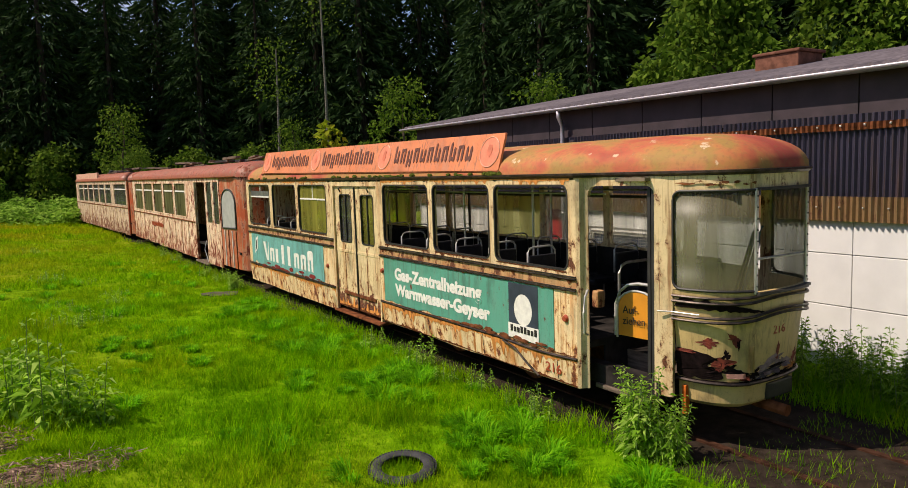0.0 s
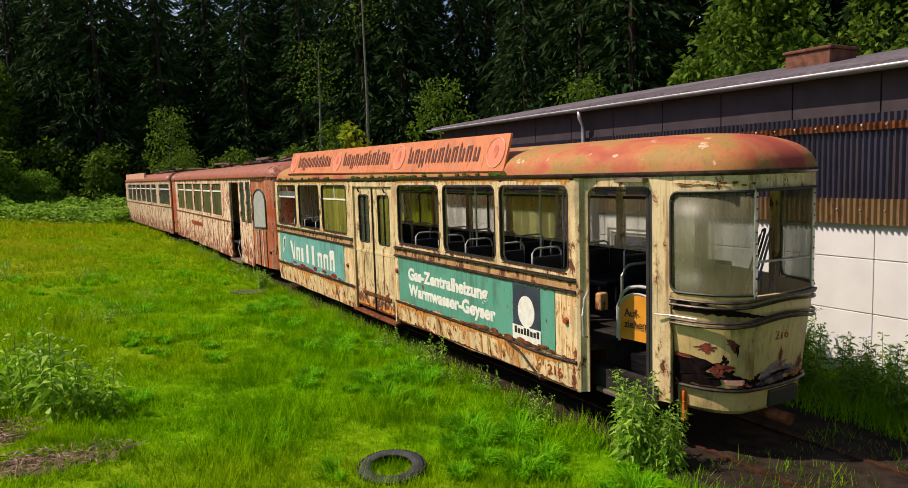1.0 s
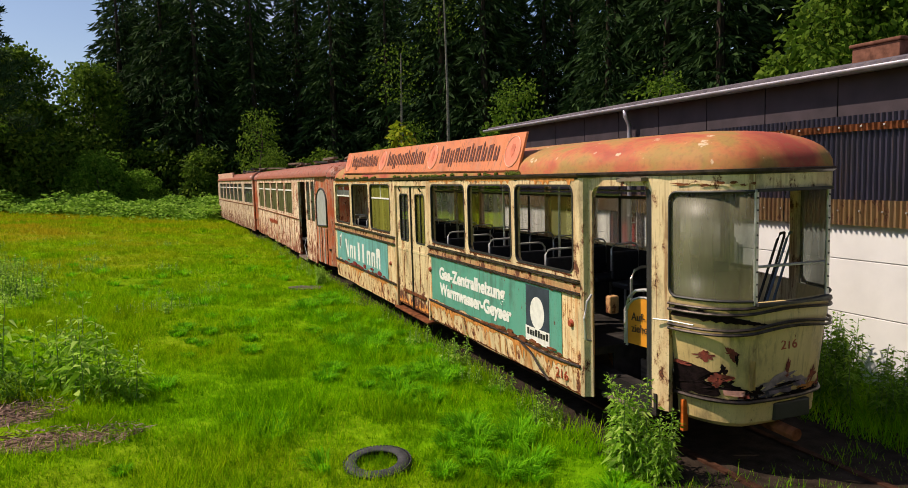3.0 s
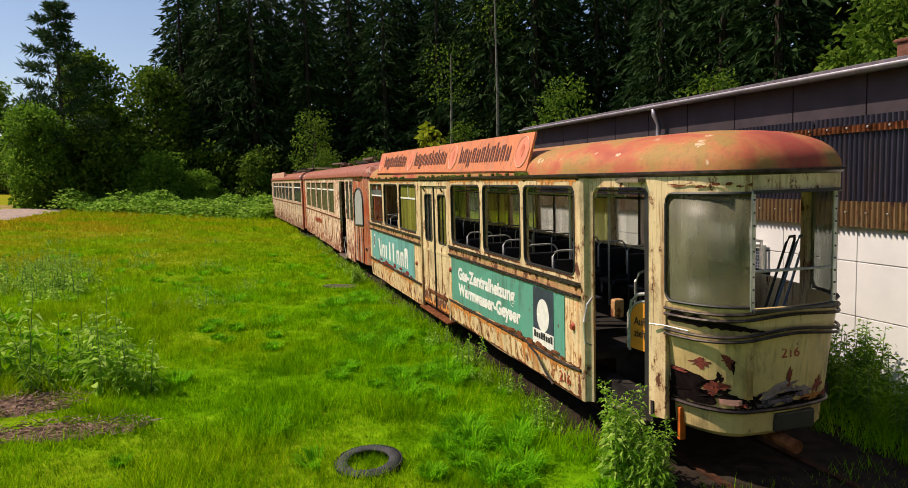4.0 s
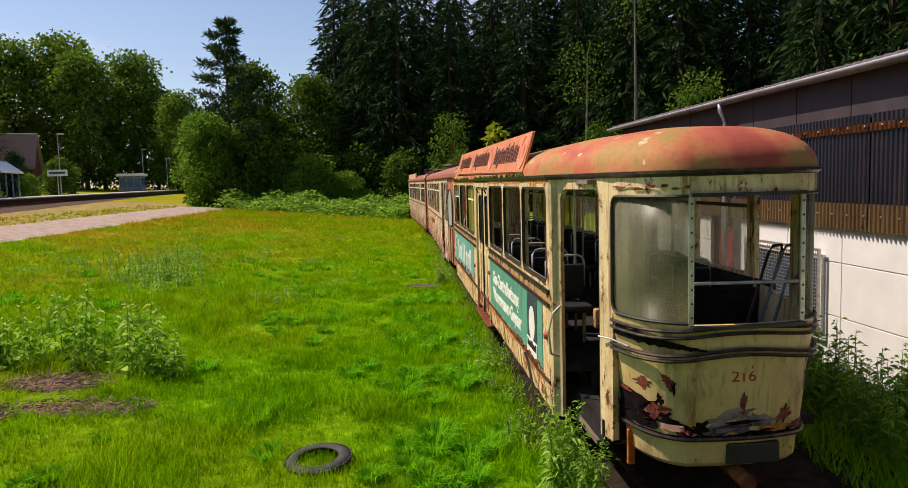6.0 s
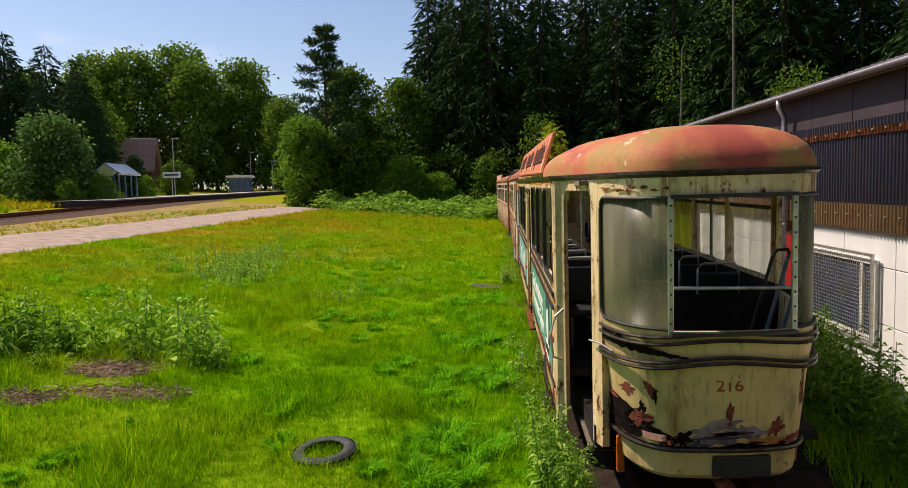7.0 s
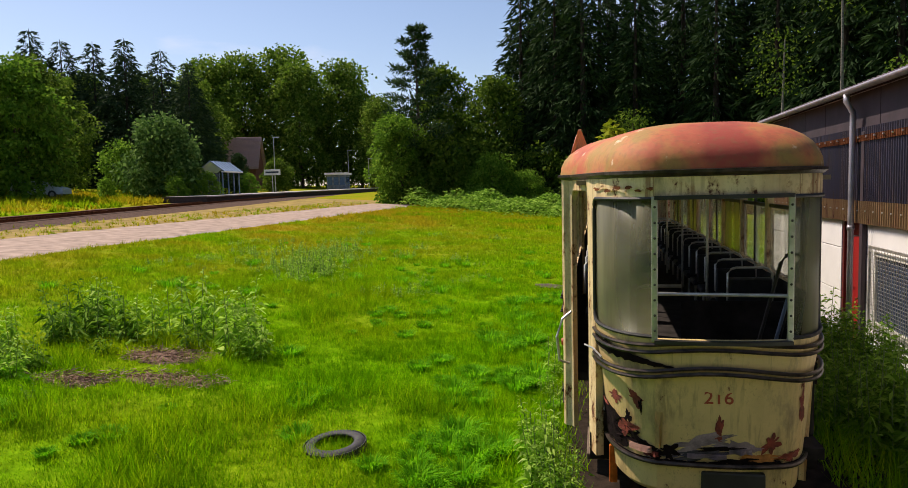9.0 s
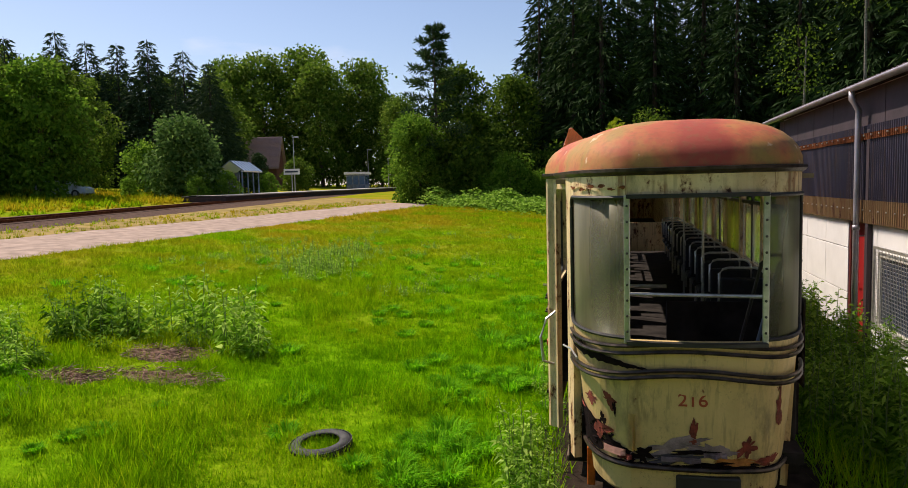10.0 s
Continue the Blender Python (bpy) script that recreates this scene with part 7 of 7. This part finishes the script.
def tussocks(name, label, spots, blades, h, mat):
    """Dense tufts of long blades that lean out from their middle."""
    c = np.repeat(spots, blades, axis=0)
    n = len(c)
    a = rng.random(n) * 6.283
    r = 0.13 * np.sqrt(rng.random(n)) * c[:, 2]
    x, y = c[:, 0] + r * np.cos(a), c[:, 1] + r * np.sin(a)
    keep = (bare(x, y) < 0.3) & (np.hypot(x + 2.2, y - 2.03) > 0.5)
    c, a, r, x, y = c[keep], a[keep], r[keep], x[keep], y[keep]
    n = len(x)
    hh = h * c[:, 2] * (0.5 + 0.6 * rng.random(n))
    lean = 0.25 + 2.6 * r + 0.35 * rng.random(n)
    b = np.stack([x, y, ground_np(x, y) - 0.01], 1)
    mid = b + np.stack([np.cos(a) * lean * 0.4, np.sin(a) * lean * 0.4, np.full(n, 0.62)], 1) * hh[:, None]
    tip = b + np.stack([np.cos(a) * lean, np.sin(a) * lean, 0.95 - 0.35 * lean], 1) * hh[:, None]
    s = np.stack([-np.sin(a), np.cos(a), np.zeros(n)], 1) * (0.004 + 0.003 * rng.random(n))[:, None]
    v = np.stack([b + s, b - s, mid - s * 0.9, mid + s * 0.9, tip], 1).reshape(-1, 3)
    k = np.arange(n)[:, None] * 5
    f = np.concatenate([k + [0, 1, 2], k + [0, 2, 3], k + [3, 2, 4]])
    return tagged(quick_mesh(name, v, f, mat), label, "grass", kind="stuff")


r4 = np.random.default_rng(29)
for label, count, x0, x1, y0, y1, blades, h in (("deep green tussocks in the near meadow", 55, -7.5, -0.2, 0.4, 9, 260, 0.15), ("deep green tussocks along the tram", 60, -1.7, -0.15, 0.6, 12, 240, 0.19), ("green tufts further out in the meadow", 70, -12, -0.3, 8, 22, 140, 0.18)):
    tussocks("tussock_grass", label, np.stack([x0 + (x1 - x0) * r4.random(count), y0 + (y1 - y0) * r4.random(count), 0.6 + 0.9 * r4.random(count) ** 1.5], 1), blades, h, TUSSOCK)
for k, (cx, cy, rx, ry) in enumerate(((-5.75, 4.55, 0.75, 0.50), (-5.1, 3.5, 0.95, 0.36), (-6.1, 3.1, 0.6, 0.3), (-4.55, -1.2, 0.5, 0.8))):
    patch("bare_patch", cx, cy, rx * 0.82, ry * 0.85, DIRT, "patch of bare brown earth in the grass", "earth", 0.005, k + 1, core=0.035)
    # stones and straw on the bare earth
    n = 700
    a, rr = rng.random(n) * 6.283, np.sqrt(rng.random(n)) * 0.95
    x, y = cx + rx * rr * np.cos(a), cy + ry * rr * np.sin(a)
    z = ground_np(x, y) + 0.02 + 0.05 * rng.random(n)
    P = np.stack([x, y, z], 1)
    D = np.stack([rng.normal(size=n), rng.normal(size=n), 0.25 * rng.normal(size=n)], 1)
    v, f = cards(P, D, 0.04 + 0.13 * rng.random(n), 0.006 + 0.012 * rng.random(n))
    tagged(quick_mesh("straw", v, f, plain("dry_straw", (0.30, 0.20, 0.145), 0.9, vary=0.7, scale=9) if k == 0 else bpy.data.materials["dry_straw"]), "dry stalks and chips on bare earth", "straw", kind="stuff")


def weed(name, label, h, stems, spread, seed, mat, leaf=0.11, per=26, category="weed", group="weeds"):
    """A tall weed: several stems ringed with narrow drooping leaves, small at the top."""
    t = thing(name, label, category, (0, 0, 0), 0, group)
    q = np.random.default_rng(seed)
    bm = bmesh.new()
    P, D, L = [], [], []
    for k in range(stems):
        a, r = q.random() * 6.283, spread * math.sqrt(q.random())
        bx, by = math.cos(a) * r, math.sin(a) * r
        hh = h * (0.6 + 0.45 * q.random())
        lx, ly = q.normal() * 0.09 * hh, q.normal() * 0.09 * hh
        tube(bm, [(bx, by, -0.05), (bx + lx * 0.4, by + ly * 0.4, hh * 0.5), (bx + lx, by + ly, hh)], 0.008, 5, 0.003)
        for j in range(per):
            s = 0.12 + 0.88 * j / per
            aa = j * 2.4 + q.normal() * 0.3
            P.append((bx + lx * s, by + ly * s, hh * s))
            D.append((math.cos(aa), math.sin(aa), 0.25 + 0.5 * (s > 0.85) - 0.3 * q.random()))
            L.append(leaf * (1.25 - 0.75 * s) * (0.7 + 0.6 * q.random()))
    st = part("stalk", bm, plain("weed_stem", (0.12, 0.20, 0.05), 0.7) if "weed_stem" not in bpy.data.materials else bpy.data.materials["weed_stem"], t)
    st["kind"] = "stuff"
    P, D, L = np.array(P), np.array(D), np.array(L)
    v1, f1 = cards(P, D, L, L * 0.27, 0.5)
    P2 = P + D * (L * 0.3)[:, None] + q.normal(size=P.shape) * 0.02
    v2, f2 = cards(P2, D + q.normal(size=D.shape) * 0.5, L * 0.7, L * 0.26, 0.3)
    v, f = join([(v1, f1), (v2, f2)])
    quick_mesh("foliage", v, f, mat, t)
    return t


nettle_a = weed("nettle_clump", "tall bright green nettle clump in the meadow", 1.14, 7, 0.36, 51, WEED, 0.24, 21)
copies(nettle_a, [(-4.95, 5.15, 0, 1.0), (-5.25, 5.5, 140, 1.0), (-4.6, 4.8, 60, 0.72), (-6.25, 5.8, 70, 1.1), (-6.6, 5.35, 200, 0.85), (-7.9, 5.9, 33, 0.95), (-7.1, 3.0, 100, 0.62), (-8.3, 4.3, 10, 0.8)])
nettle_b = weed("nettle_clump", "dark leafy nettle clump in the meadow", 0.84, 9, 0.42, 52, NETTLE, 0.22, 18)
copies(nettle_b, [(-7.55, 5.0, 0, 1.15), (-7.15, 5.5, 90, 1.0), (-8.1, 5.5, 180, 1.15), (-7.0, 3.6, 45, 0.7), (-7.8, 3.4, 270, 0.8), (-5.55, 5.15, 0, 0.75), (-6.7, 4.5, 60, 0.55), (-7.4, 2.3, 0, 0.6), (-9.2, 4.9, 30, 1.0), (-6.0, 2.4, 0, 0.4), (-3.6, 1.3, 0, 0.3), (-5.5, 1.0, 80, 0.38)])
low_weed = weed("meadow_weed", "low leafy weed in the meadow", 0.42, 14, 0.45, 53, WEED, 0.10, 14)
r3 = random.Random(17)
copies(low_weed, [(-9.8 + 3 * r3.random(), 12 + 7 * r3.random(), 360 * r3.random(), 0.9 + 0.6 * r3.random()) for _ in range(22)] + [(-13 + 9 * r3.random(), 9 + 22 * r3.random(), 360 * r3.random(), 0.6 + 0.5 * r3.random()) for _ in range(40)] + [(-4.6 + 1.8 * r3.random(), 11 + 8 * r3.random(), 360 * r3.random(), 0.7) for _ in range(10)])
tramweed = weed("thistle_clump", "tall feathery green weed beside the tram door", 1.04, 22, 0.19, 54, WEED, 0.125, 44)
copies(tramweed, [(-0.04, 1.12, 0, 1.0), (0.06, 0.90, 60, 0.75)])
shedweed = weed("nettle_clump", "tall rank nettles between tram and shed", 1.0, 22, 0.42, 55, NETTLE, 0.15)
copies(shedweed, [(2.75 + 1.05 * r3.random(), -1.6 + 0.36 * k, 360 * r3.random(), (0.74 if k < 12 else 0.9) + 0.3 * r3.random()) for k in range(32)])
foot = weed("nettle_clump", "small weeds growing along the tram's foot", 0.62, 9, 0.2, 56, WEED, 0.11, 18)
copies(foot, [(-0.12 - 0.2 * r3.random(), y, 360 * r3.random(), 0.5 + 0.6 * r3.random()) for y in (2.5, 3.1, 3.8, 4.4, 5.2, 5.9, 6.6, 8.8, 9.6, 10.8, 12.2, 14.1, 14.4, 14.8, 16, 17.5, 20, 22, 24, 27, 30)])
copies(copy_thing(tramweed, pose(0, 0, 0)), [(-0.35, 14.2, 0, 0.62)])

# nettle band in front of the wood
P, D, L = [], [], []
n = 34000
u = rng.random(n)
cx, cy = -15.0 + 15.5 * u, 63.5 - 11.5 * u
off = rng.normal(size=n) * 2.4
x, y = cx + off * 0.4, cy + off
top = 0.95 + 1.5 * np.array([noise.noise((float(a) * 0.45, float(b) * 0.45, 8.0)) for a, b in zip(x, y)])
z = ground_np(x, y) + top * rng.random(n) ** 0.6
v, f = cards(np.stack([x, y, z], 1), np.stack([rng.normal(size=n), rng.normal(size=n), 0.3 + 0 * x], 1), 0.22 + 0.2 * rng.random(n), 0.12 + 0.1 * rng.random(n), 0.2)
tagged(quick_mesh("nettle_bank", v, f, NETTLEPALE), "bank of pale green nettles before the dark wood", "weeds", kind="stuff")

# young maple growing out of the tram roof
m = broadleaf("maple_sapling", "small yellow-green maple sapling growing on the tram roof", 0.75, 0.30, 61, LEAFYELLOW, 170, 0.13, 0.25, (0.60, 10.1, 3.04), 9, group="saplings")
m2 = copy_thing(m, pose(0.6, 11.3, 3.0) @ Matrix.Scale(0.45, 4))
m2.matrix_basis = pose(0.6, 11.3, 3.0) @ Matrix.Scale(0.45, 4)


# ---- loose things in the meadow ----
def old_tyre():
    t = thing("car_tyre", "worn black car tyre lying in the grass", "tyre", (-2.25, 2.22, 0.16), 20)
    t.matrix_basis = pose(-2.25, 2.00, 0.10, 3, -4, 20) @ Matrix.Diagonal((0.94, 0.94, 0.82, 1))
    bm = bmesh.new()
    prof = [(0.20, -0.075), (0.215, -0.09), (0.26, -0.098), (0.305, -0.085), (0.325, -0.05), (0.328, 0.0), (0.325, 0.05), (0.305, 0.085), (0.26, 0.098), (0.215, 0.09), (0.20, 0.075), (0.215, 0.06), (0.27, 0.07), (0.295, 0.0), (0.27, -0.07), (0.215, -0.06)]
    n = 48
    rows = [[bm.verts.new((r * math.cos(2 * math.pi * i / n), r * math.sin(2 * math.pi * i / n), z)) for r, z in prof] for i in range(n)]
    for i in range(n):
        a, b = rows[i], rows[(i + 1) % n]
        for j in range(len(prof)):
            k = (j + 1) % len(prof)
            bm.faces.new((a[j], b[j], b[k], a[k]))
    part("casing", bm, RUBBER, t, "", True)
    bm = bmesh.new()
    for i in range(60):
        a = 2 * math.pi * i / 60
        for z in (-0.045, 0.045):
            m = Matrix.Rotation(a, 4, "Z") @ Matrix.Translation((0.328, 0, z))
            r = bmesh.ops.create_cube(bm, size=1.0, matrix=m @ Matrix.Diagonal((0.012, 0.022, 0.07, 1)))
    part("tread", bm, RUBBER, t)["kind"] = "stuff"


old_tyre()
bm = bmesh.new()
slab(bm, blob(0, 0, 0.42, 0.30, 3, 14), lambda a, b, d: (a, b, d), 0.0, 0.06)
st = finish("stone_slab", bm, plain("grey_slab", (0.10, 0.085, 0.06), 0.9, vary=0.4))
st.matrix_basis = pose(-0.85, 13.6, 0.02, 2, 3, 0)
tagged(st, "flat grey slab lying in the grass by the tram", "slab")


# ---- railway halt ----
def platform_x(y):
    return -30.3 - 0.105 * (y - 49)


def platform():
    V, F = [], []
    for y in np.arange(47, 131, 6.0):
        x = platform_x(y)
        z = 2.25 + 0.0045 * (y - 49)
        V += [(x, y, 1.2), (x, y, z), (x - 4.0, y, z), (x - 4.0, y, 1.2)]
    n = len(V) // 4
    for i in range(n - 1):
        for j in range(4):
            k = (j + 1) % 4
            F.append((4 * i + j, 4 * i + 4 + j, 4 * i + 4 + k, 4 * i + k))
    F += [(0, 1, 2, 3), (4 * n - 1, 4 * n - 2, 4 * n - 3, 4 * n - 4)]
    tagged(raw_mesh("platform", V, F, plain("dark_platform_wall", (0.06, 0.045, 0.04), 0.9, vary=0.3)), "low dark railway platform", "platform", kind="structure")
    V, F = [], []
    for y in np.arange(47, 131, 6.0):
        x = platform_x(y)
        z = 2.25 + 0.0045 * (y - 49)
        V += [(x + 0.08, y, z + 0.004), (x + 0.08, y, z + 0.10), (x - 4.0, y, z + 0.10), (x - 4.0, y, z + 0.004)]
    F = [(4 * i + j, 4 * i + 4 + j, 4 * i + 4 + (j + 1) % 4, 4 * i + (j + 1) % 4) for i in range(n - 1) for j in range(4)]
    tagged(raw_mesh("pavement", V, F, CONCRETE), "pale platform paving with a bright edge", "pavement", kind="structure")


platform()


def shelter():
    s = thing("waiting_shelter", "blue-grey glazed waiting shelter with a pitched glass roof", "shelter", (-35.2, 58.4, 2.36), 8)
    L, D, h = 4.2, 2.0, 2.2
    for x in (-D / 2, D / 2):
        for y in (-L / 2, -L / 6, L / 6, L / 2):
            bm = bmesh.new()
            box(bm, (x - 0.05, y - 0.05, 0), (x + 0.05, y + 0.05, h))
            part("post", bm, BLUEFRAME, s)
    bm = bmesh.new()
    slab(bm, [(-D / 2 - 0.3, h), (0, h + 0.95), (0.0, h + 0.88), (-D / 2 - 0.3, h - 0.07)], lambda a, b, d: (a, d, b), -L / 2 - 0.3, L / 2 + 0.3)
    r = part("roof_pane", bm, plain("sky_blue_glass", (0.35, 0.45, 0.58), 0.15, vary=0.1), s, "pale blue glass roof")
    bm = bmesh.new()
    slab(bm, [(D / 2 + 0.3, h), (0, h + 0.95), (0.0, h + 0.88), (D / 2 + 0.3, h - 0.07)], lambda a, b, d: (a, d, b), -L / 2 - 0.3, L / 2 + 0.3)
    part("roof_pane", bm, bpy.data.materials["sky_blue_glass"], s)
    for k in range(7):
        y = -L / 2 - 0.3 + (L + 0.6) * k / 6
        bm = bmesh.new()
        tube(bm, [(D / 2 + 0.32, y, h - 0.02), (0, y, h + 0.98), (-D / 2 - 0.32, y, h - 0.02)], 0.035, 5)
        part("rafter", bm, BLUEFRAME, s)
    bm = bmesh.new()
    box(bm, (-D / 2 - 0.02, -L / 2, 0.15), (-D / 2 + 0.02, L / 2, h - 0.1))
    part("back_pane", bm, plain("dark_glazing", (0.04, 0.06, 0.10), 0.1), s)
    bm = bmesh.new()
    box(bm, (D / 2, -L / 2 - 0.3, h - 0.12), (D / 2 + 0.32, L / 2 + 0.3, h), 0.02)
    part("fascia", bm, WHITE, s)
    bm = bmesh.new()
    box(bm, (-D / 2 + 0.2, -L / 2 + 0.3, 0.4), (-D / 2 + 0.6, L / 2 - 0.3, 0.46))
    part("bench", bm, WOODOLD, s)


shelter()


def kiosk():
    s = thing("halt_kiosk", "small grey kiosk with a white flat roof on the platform", "kiosk", (-41.2, 106, 2.55), 10)
    bm = bmesh.new()
    box(bm, (-1.5, -2.0, 0), (1.5, 2.0, 2.3), 0.03)
    part("wall", bm, plain("grey_blue_wall", (0.16, 0.19, 0.22), 0.5, vary=0.5, scale=2), s)
    bm = bmesh.new()
    box(bm, (-1.8, -2.4, 2.3), (1.8, 2.4, 2.65), 0.05)
    part("roof", bm, WHITE, s, "white flat roof")
    for y in (-1.4, -0.45, 0.5, 1.4):
        bm = bmesh.new()
        box(bm, (1.5, y - 0.38, 0.7), (1.53, y + 0.38, 2.0))
        part("window", bm, plain("blue_window", (0.10, 0.16, 0.26), 0.15) if "blue_window" not in bpy.data.materials else bpy.data.materials["blue_window"], s)
    for x in (-1.0, 0.0, 1.0):
        bm = bmesh.new()
        box(bm, (x - 0.38, -2.03, 0.7), (x + 0.38, -2.0, 2.0))
        part("window", bm, bpy.data.materials["blue_window"], s)


kiosk()


def lamp_post(x, y, z, h):
    s = thing("lamp_post", "slim grey platform lamp post", "lamp post", (x, y, z), 0, "platform lamps")
    bm = bmesh.new()
    tube(bm, [(0, 0, 0), (0, 0, h)], 0.07, 8, 0.05)
    part("pole", bm, STEEL, s)
    bm = bmesh.new()
    box(bm, (-0.1, -0.1, h), (0.7, 0.1, h + 0.12), 0.02)
    part("lamp_head", bm, STEEL, s)


lamp_post(-37.5, 75, 2.45, 6.4)
lamp_post(-43.0, 116, 2.7, 6.6)
lamp_post(-38.6, 114, 2.6, 5.0)


def station_sign():
    s = thing("station_sign", "white station name board on a post", "sign", (-36.5, 72.2, 2.4), 0)
    bm = bmesh.new()
    tube(bm, [(0, 0, 0), (0, 0, 2.4)], 0.06, 8)
    part("post", bm, STEEL, s)
    bm = bmesh.new()
    box(bm, (-1.0, -0.05, 2.0), (1.0, 0.05, 2.65), 0.02)
    b = part("board", bm, WHITE, s)
    bm = bmesh.new()
    box(bm, (-0.8, -0.062, 2.24), (0.8, -0.052, 2.42))
    part("name_bar", bm, NAVY, b)


station_sign()


def house():
    s = thing("house", "brick house with a brown tiled gable roof among trees", "house", (-58.9, 104, 2.2), 18)
    bm = bmesh.new()
    box(bm, (-4.5, -4, 0), (4.5, 4, 4.2))
    part("wall", bm, BRICK, s)
    for side in (-1, 1):
        bm = bmesh.new()
        slab(bm, [(-5.0, 0), (5.0, 0), (5.0, 1), (-5.0, 1)], lambda a, b, d: (a, side * (4.7 - 4.7 * b) - side * 0.0, 3.9 + 5.2 * b + d), 0.0, 0.18)
        r = part("roof", bm, TILE, s, "brown tiled roof slope")
        for k in range(26):
            bm = bmesh.new()
            f = k / 26
            box(bm, (-5.0, side * (4.7 - 4.7 * f) - 0.03, 4.08 + 5.2 * f), (5.0, side * (4.7 - 4.7 * f) + 0.05, 4.20 + 5.2 * f))
            part("tile_course", bm, TILE, r)
    for side in (-4.5, 4.5):
        bm = bmesh.new()
        slab(bm, [(-4, 4.2), (4, 4.2), (0, 8.7)], lambda a, b, d: (side + d, a, b), -0.1, 0.1)
        part("gable", bm, BRICK, s)
    bm = bmesh.new()
    slab(bm, [(-3.4, 0.42), (-0.6, 0.42), (-0.6, 0.62), (-3.4, 0.62)], lambda a, b, d: (a, -(4.7 - 4.7 * b), 3.9 + 5.2 * b + d), 0.2, 0.36)
    part("skylight", bm, WHITE, s, "pale skylight in the roof")
    for x in (-2.5, 0, 2.5):
        bm = bmesh.new()
        box(bm, (x - 0.6, -4.05, 1.0), (x + 0.6, -3.99, 2.5))
        part("window", bm, bpy.data.materials["dark_glazing"], s)


house()


def parked_car():
    s = thing("parked_car", "silver-blue estate car parked under trees", "car", (-44.5, 46.2, ground(-44.5, 46.2)), 15)
    prof = [(-2.05, 0.30), (-2.1, 0.75), (-1.95, 0.95), (-1.8, 1.38), (-1.55, 1.47), (0.2, 1.45), (0.55, 1.36), (1.05, 0.98), (1.85, 0.86), (2.1, 0.70), (2.12, 0.32)]
    bm = bmesh.new()
    slab(bm, prof, lambda a, b, d: (a, d * (1 - 0.10 * max(0, b - 0.9)), b), -0.83, 0.83)
    bmesh.ops.bevel(bm, geom=[e for e in bm.edges if abs(e.verts[0].co.y - e.verts[1].co.y) < 0.01], offset=0.05, segments=2, affect="EDGES")
    body = part("body", bm, CARSILVER, s)
    for y in (-0.80, 0.80):
        for a, b in ((-1.68, -0.85), (-0.78, 0.05), (0.12, 0.78)):
            bm = bmesh.new()
            slab(bm, [(a, 0.98), (b, 0.98), (b - (0.35 if b > 0.5 else 0.02), 1.34), (a + 0.04, 1.36)], lambda p, q, d: (p, y + d, q), -0.03, 0.03)
            part("window", bm, bpy.data.materials["dark_glazing"], body)
    for x in (-1.3, 1.3):
        for y in (-0.78, 0.78):
            bm = bmesh.new()
            bmesh.ops.create_cone(bm, cap_ends=True, segments=24, radius1=0.32, radius2=0.32, depth=0.2, matrix=Matrix.Translation((x, y, 0.32)) @ Matrix.Rotation(math.pi / 2, 4, "X"))
            w = part("wheel", bm, RUBBER, s)
            bm = bmesh.new()
            bmesh.ops.create_cone(bm, cap_ends=True, segments=20, radius1=0.20, radius2=0.18, depth=0.22, matrix=Matrix.Translation((x, y, 0.32)) @ Matrix.Rotation(math.pi / 2, 4, "X"))
            part("rim", bm, STEEL, w)
    for y in (-0.6, 0.6):
        bm = bmesh.new()
        box(bm, (2.05, y - 0.18, 0.62), (2.13, y + 0.18, 0.78), 0.02)
        part("headlight", bm, WHITE, s)


parked_car()
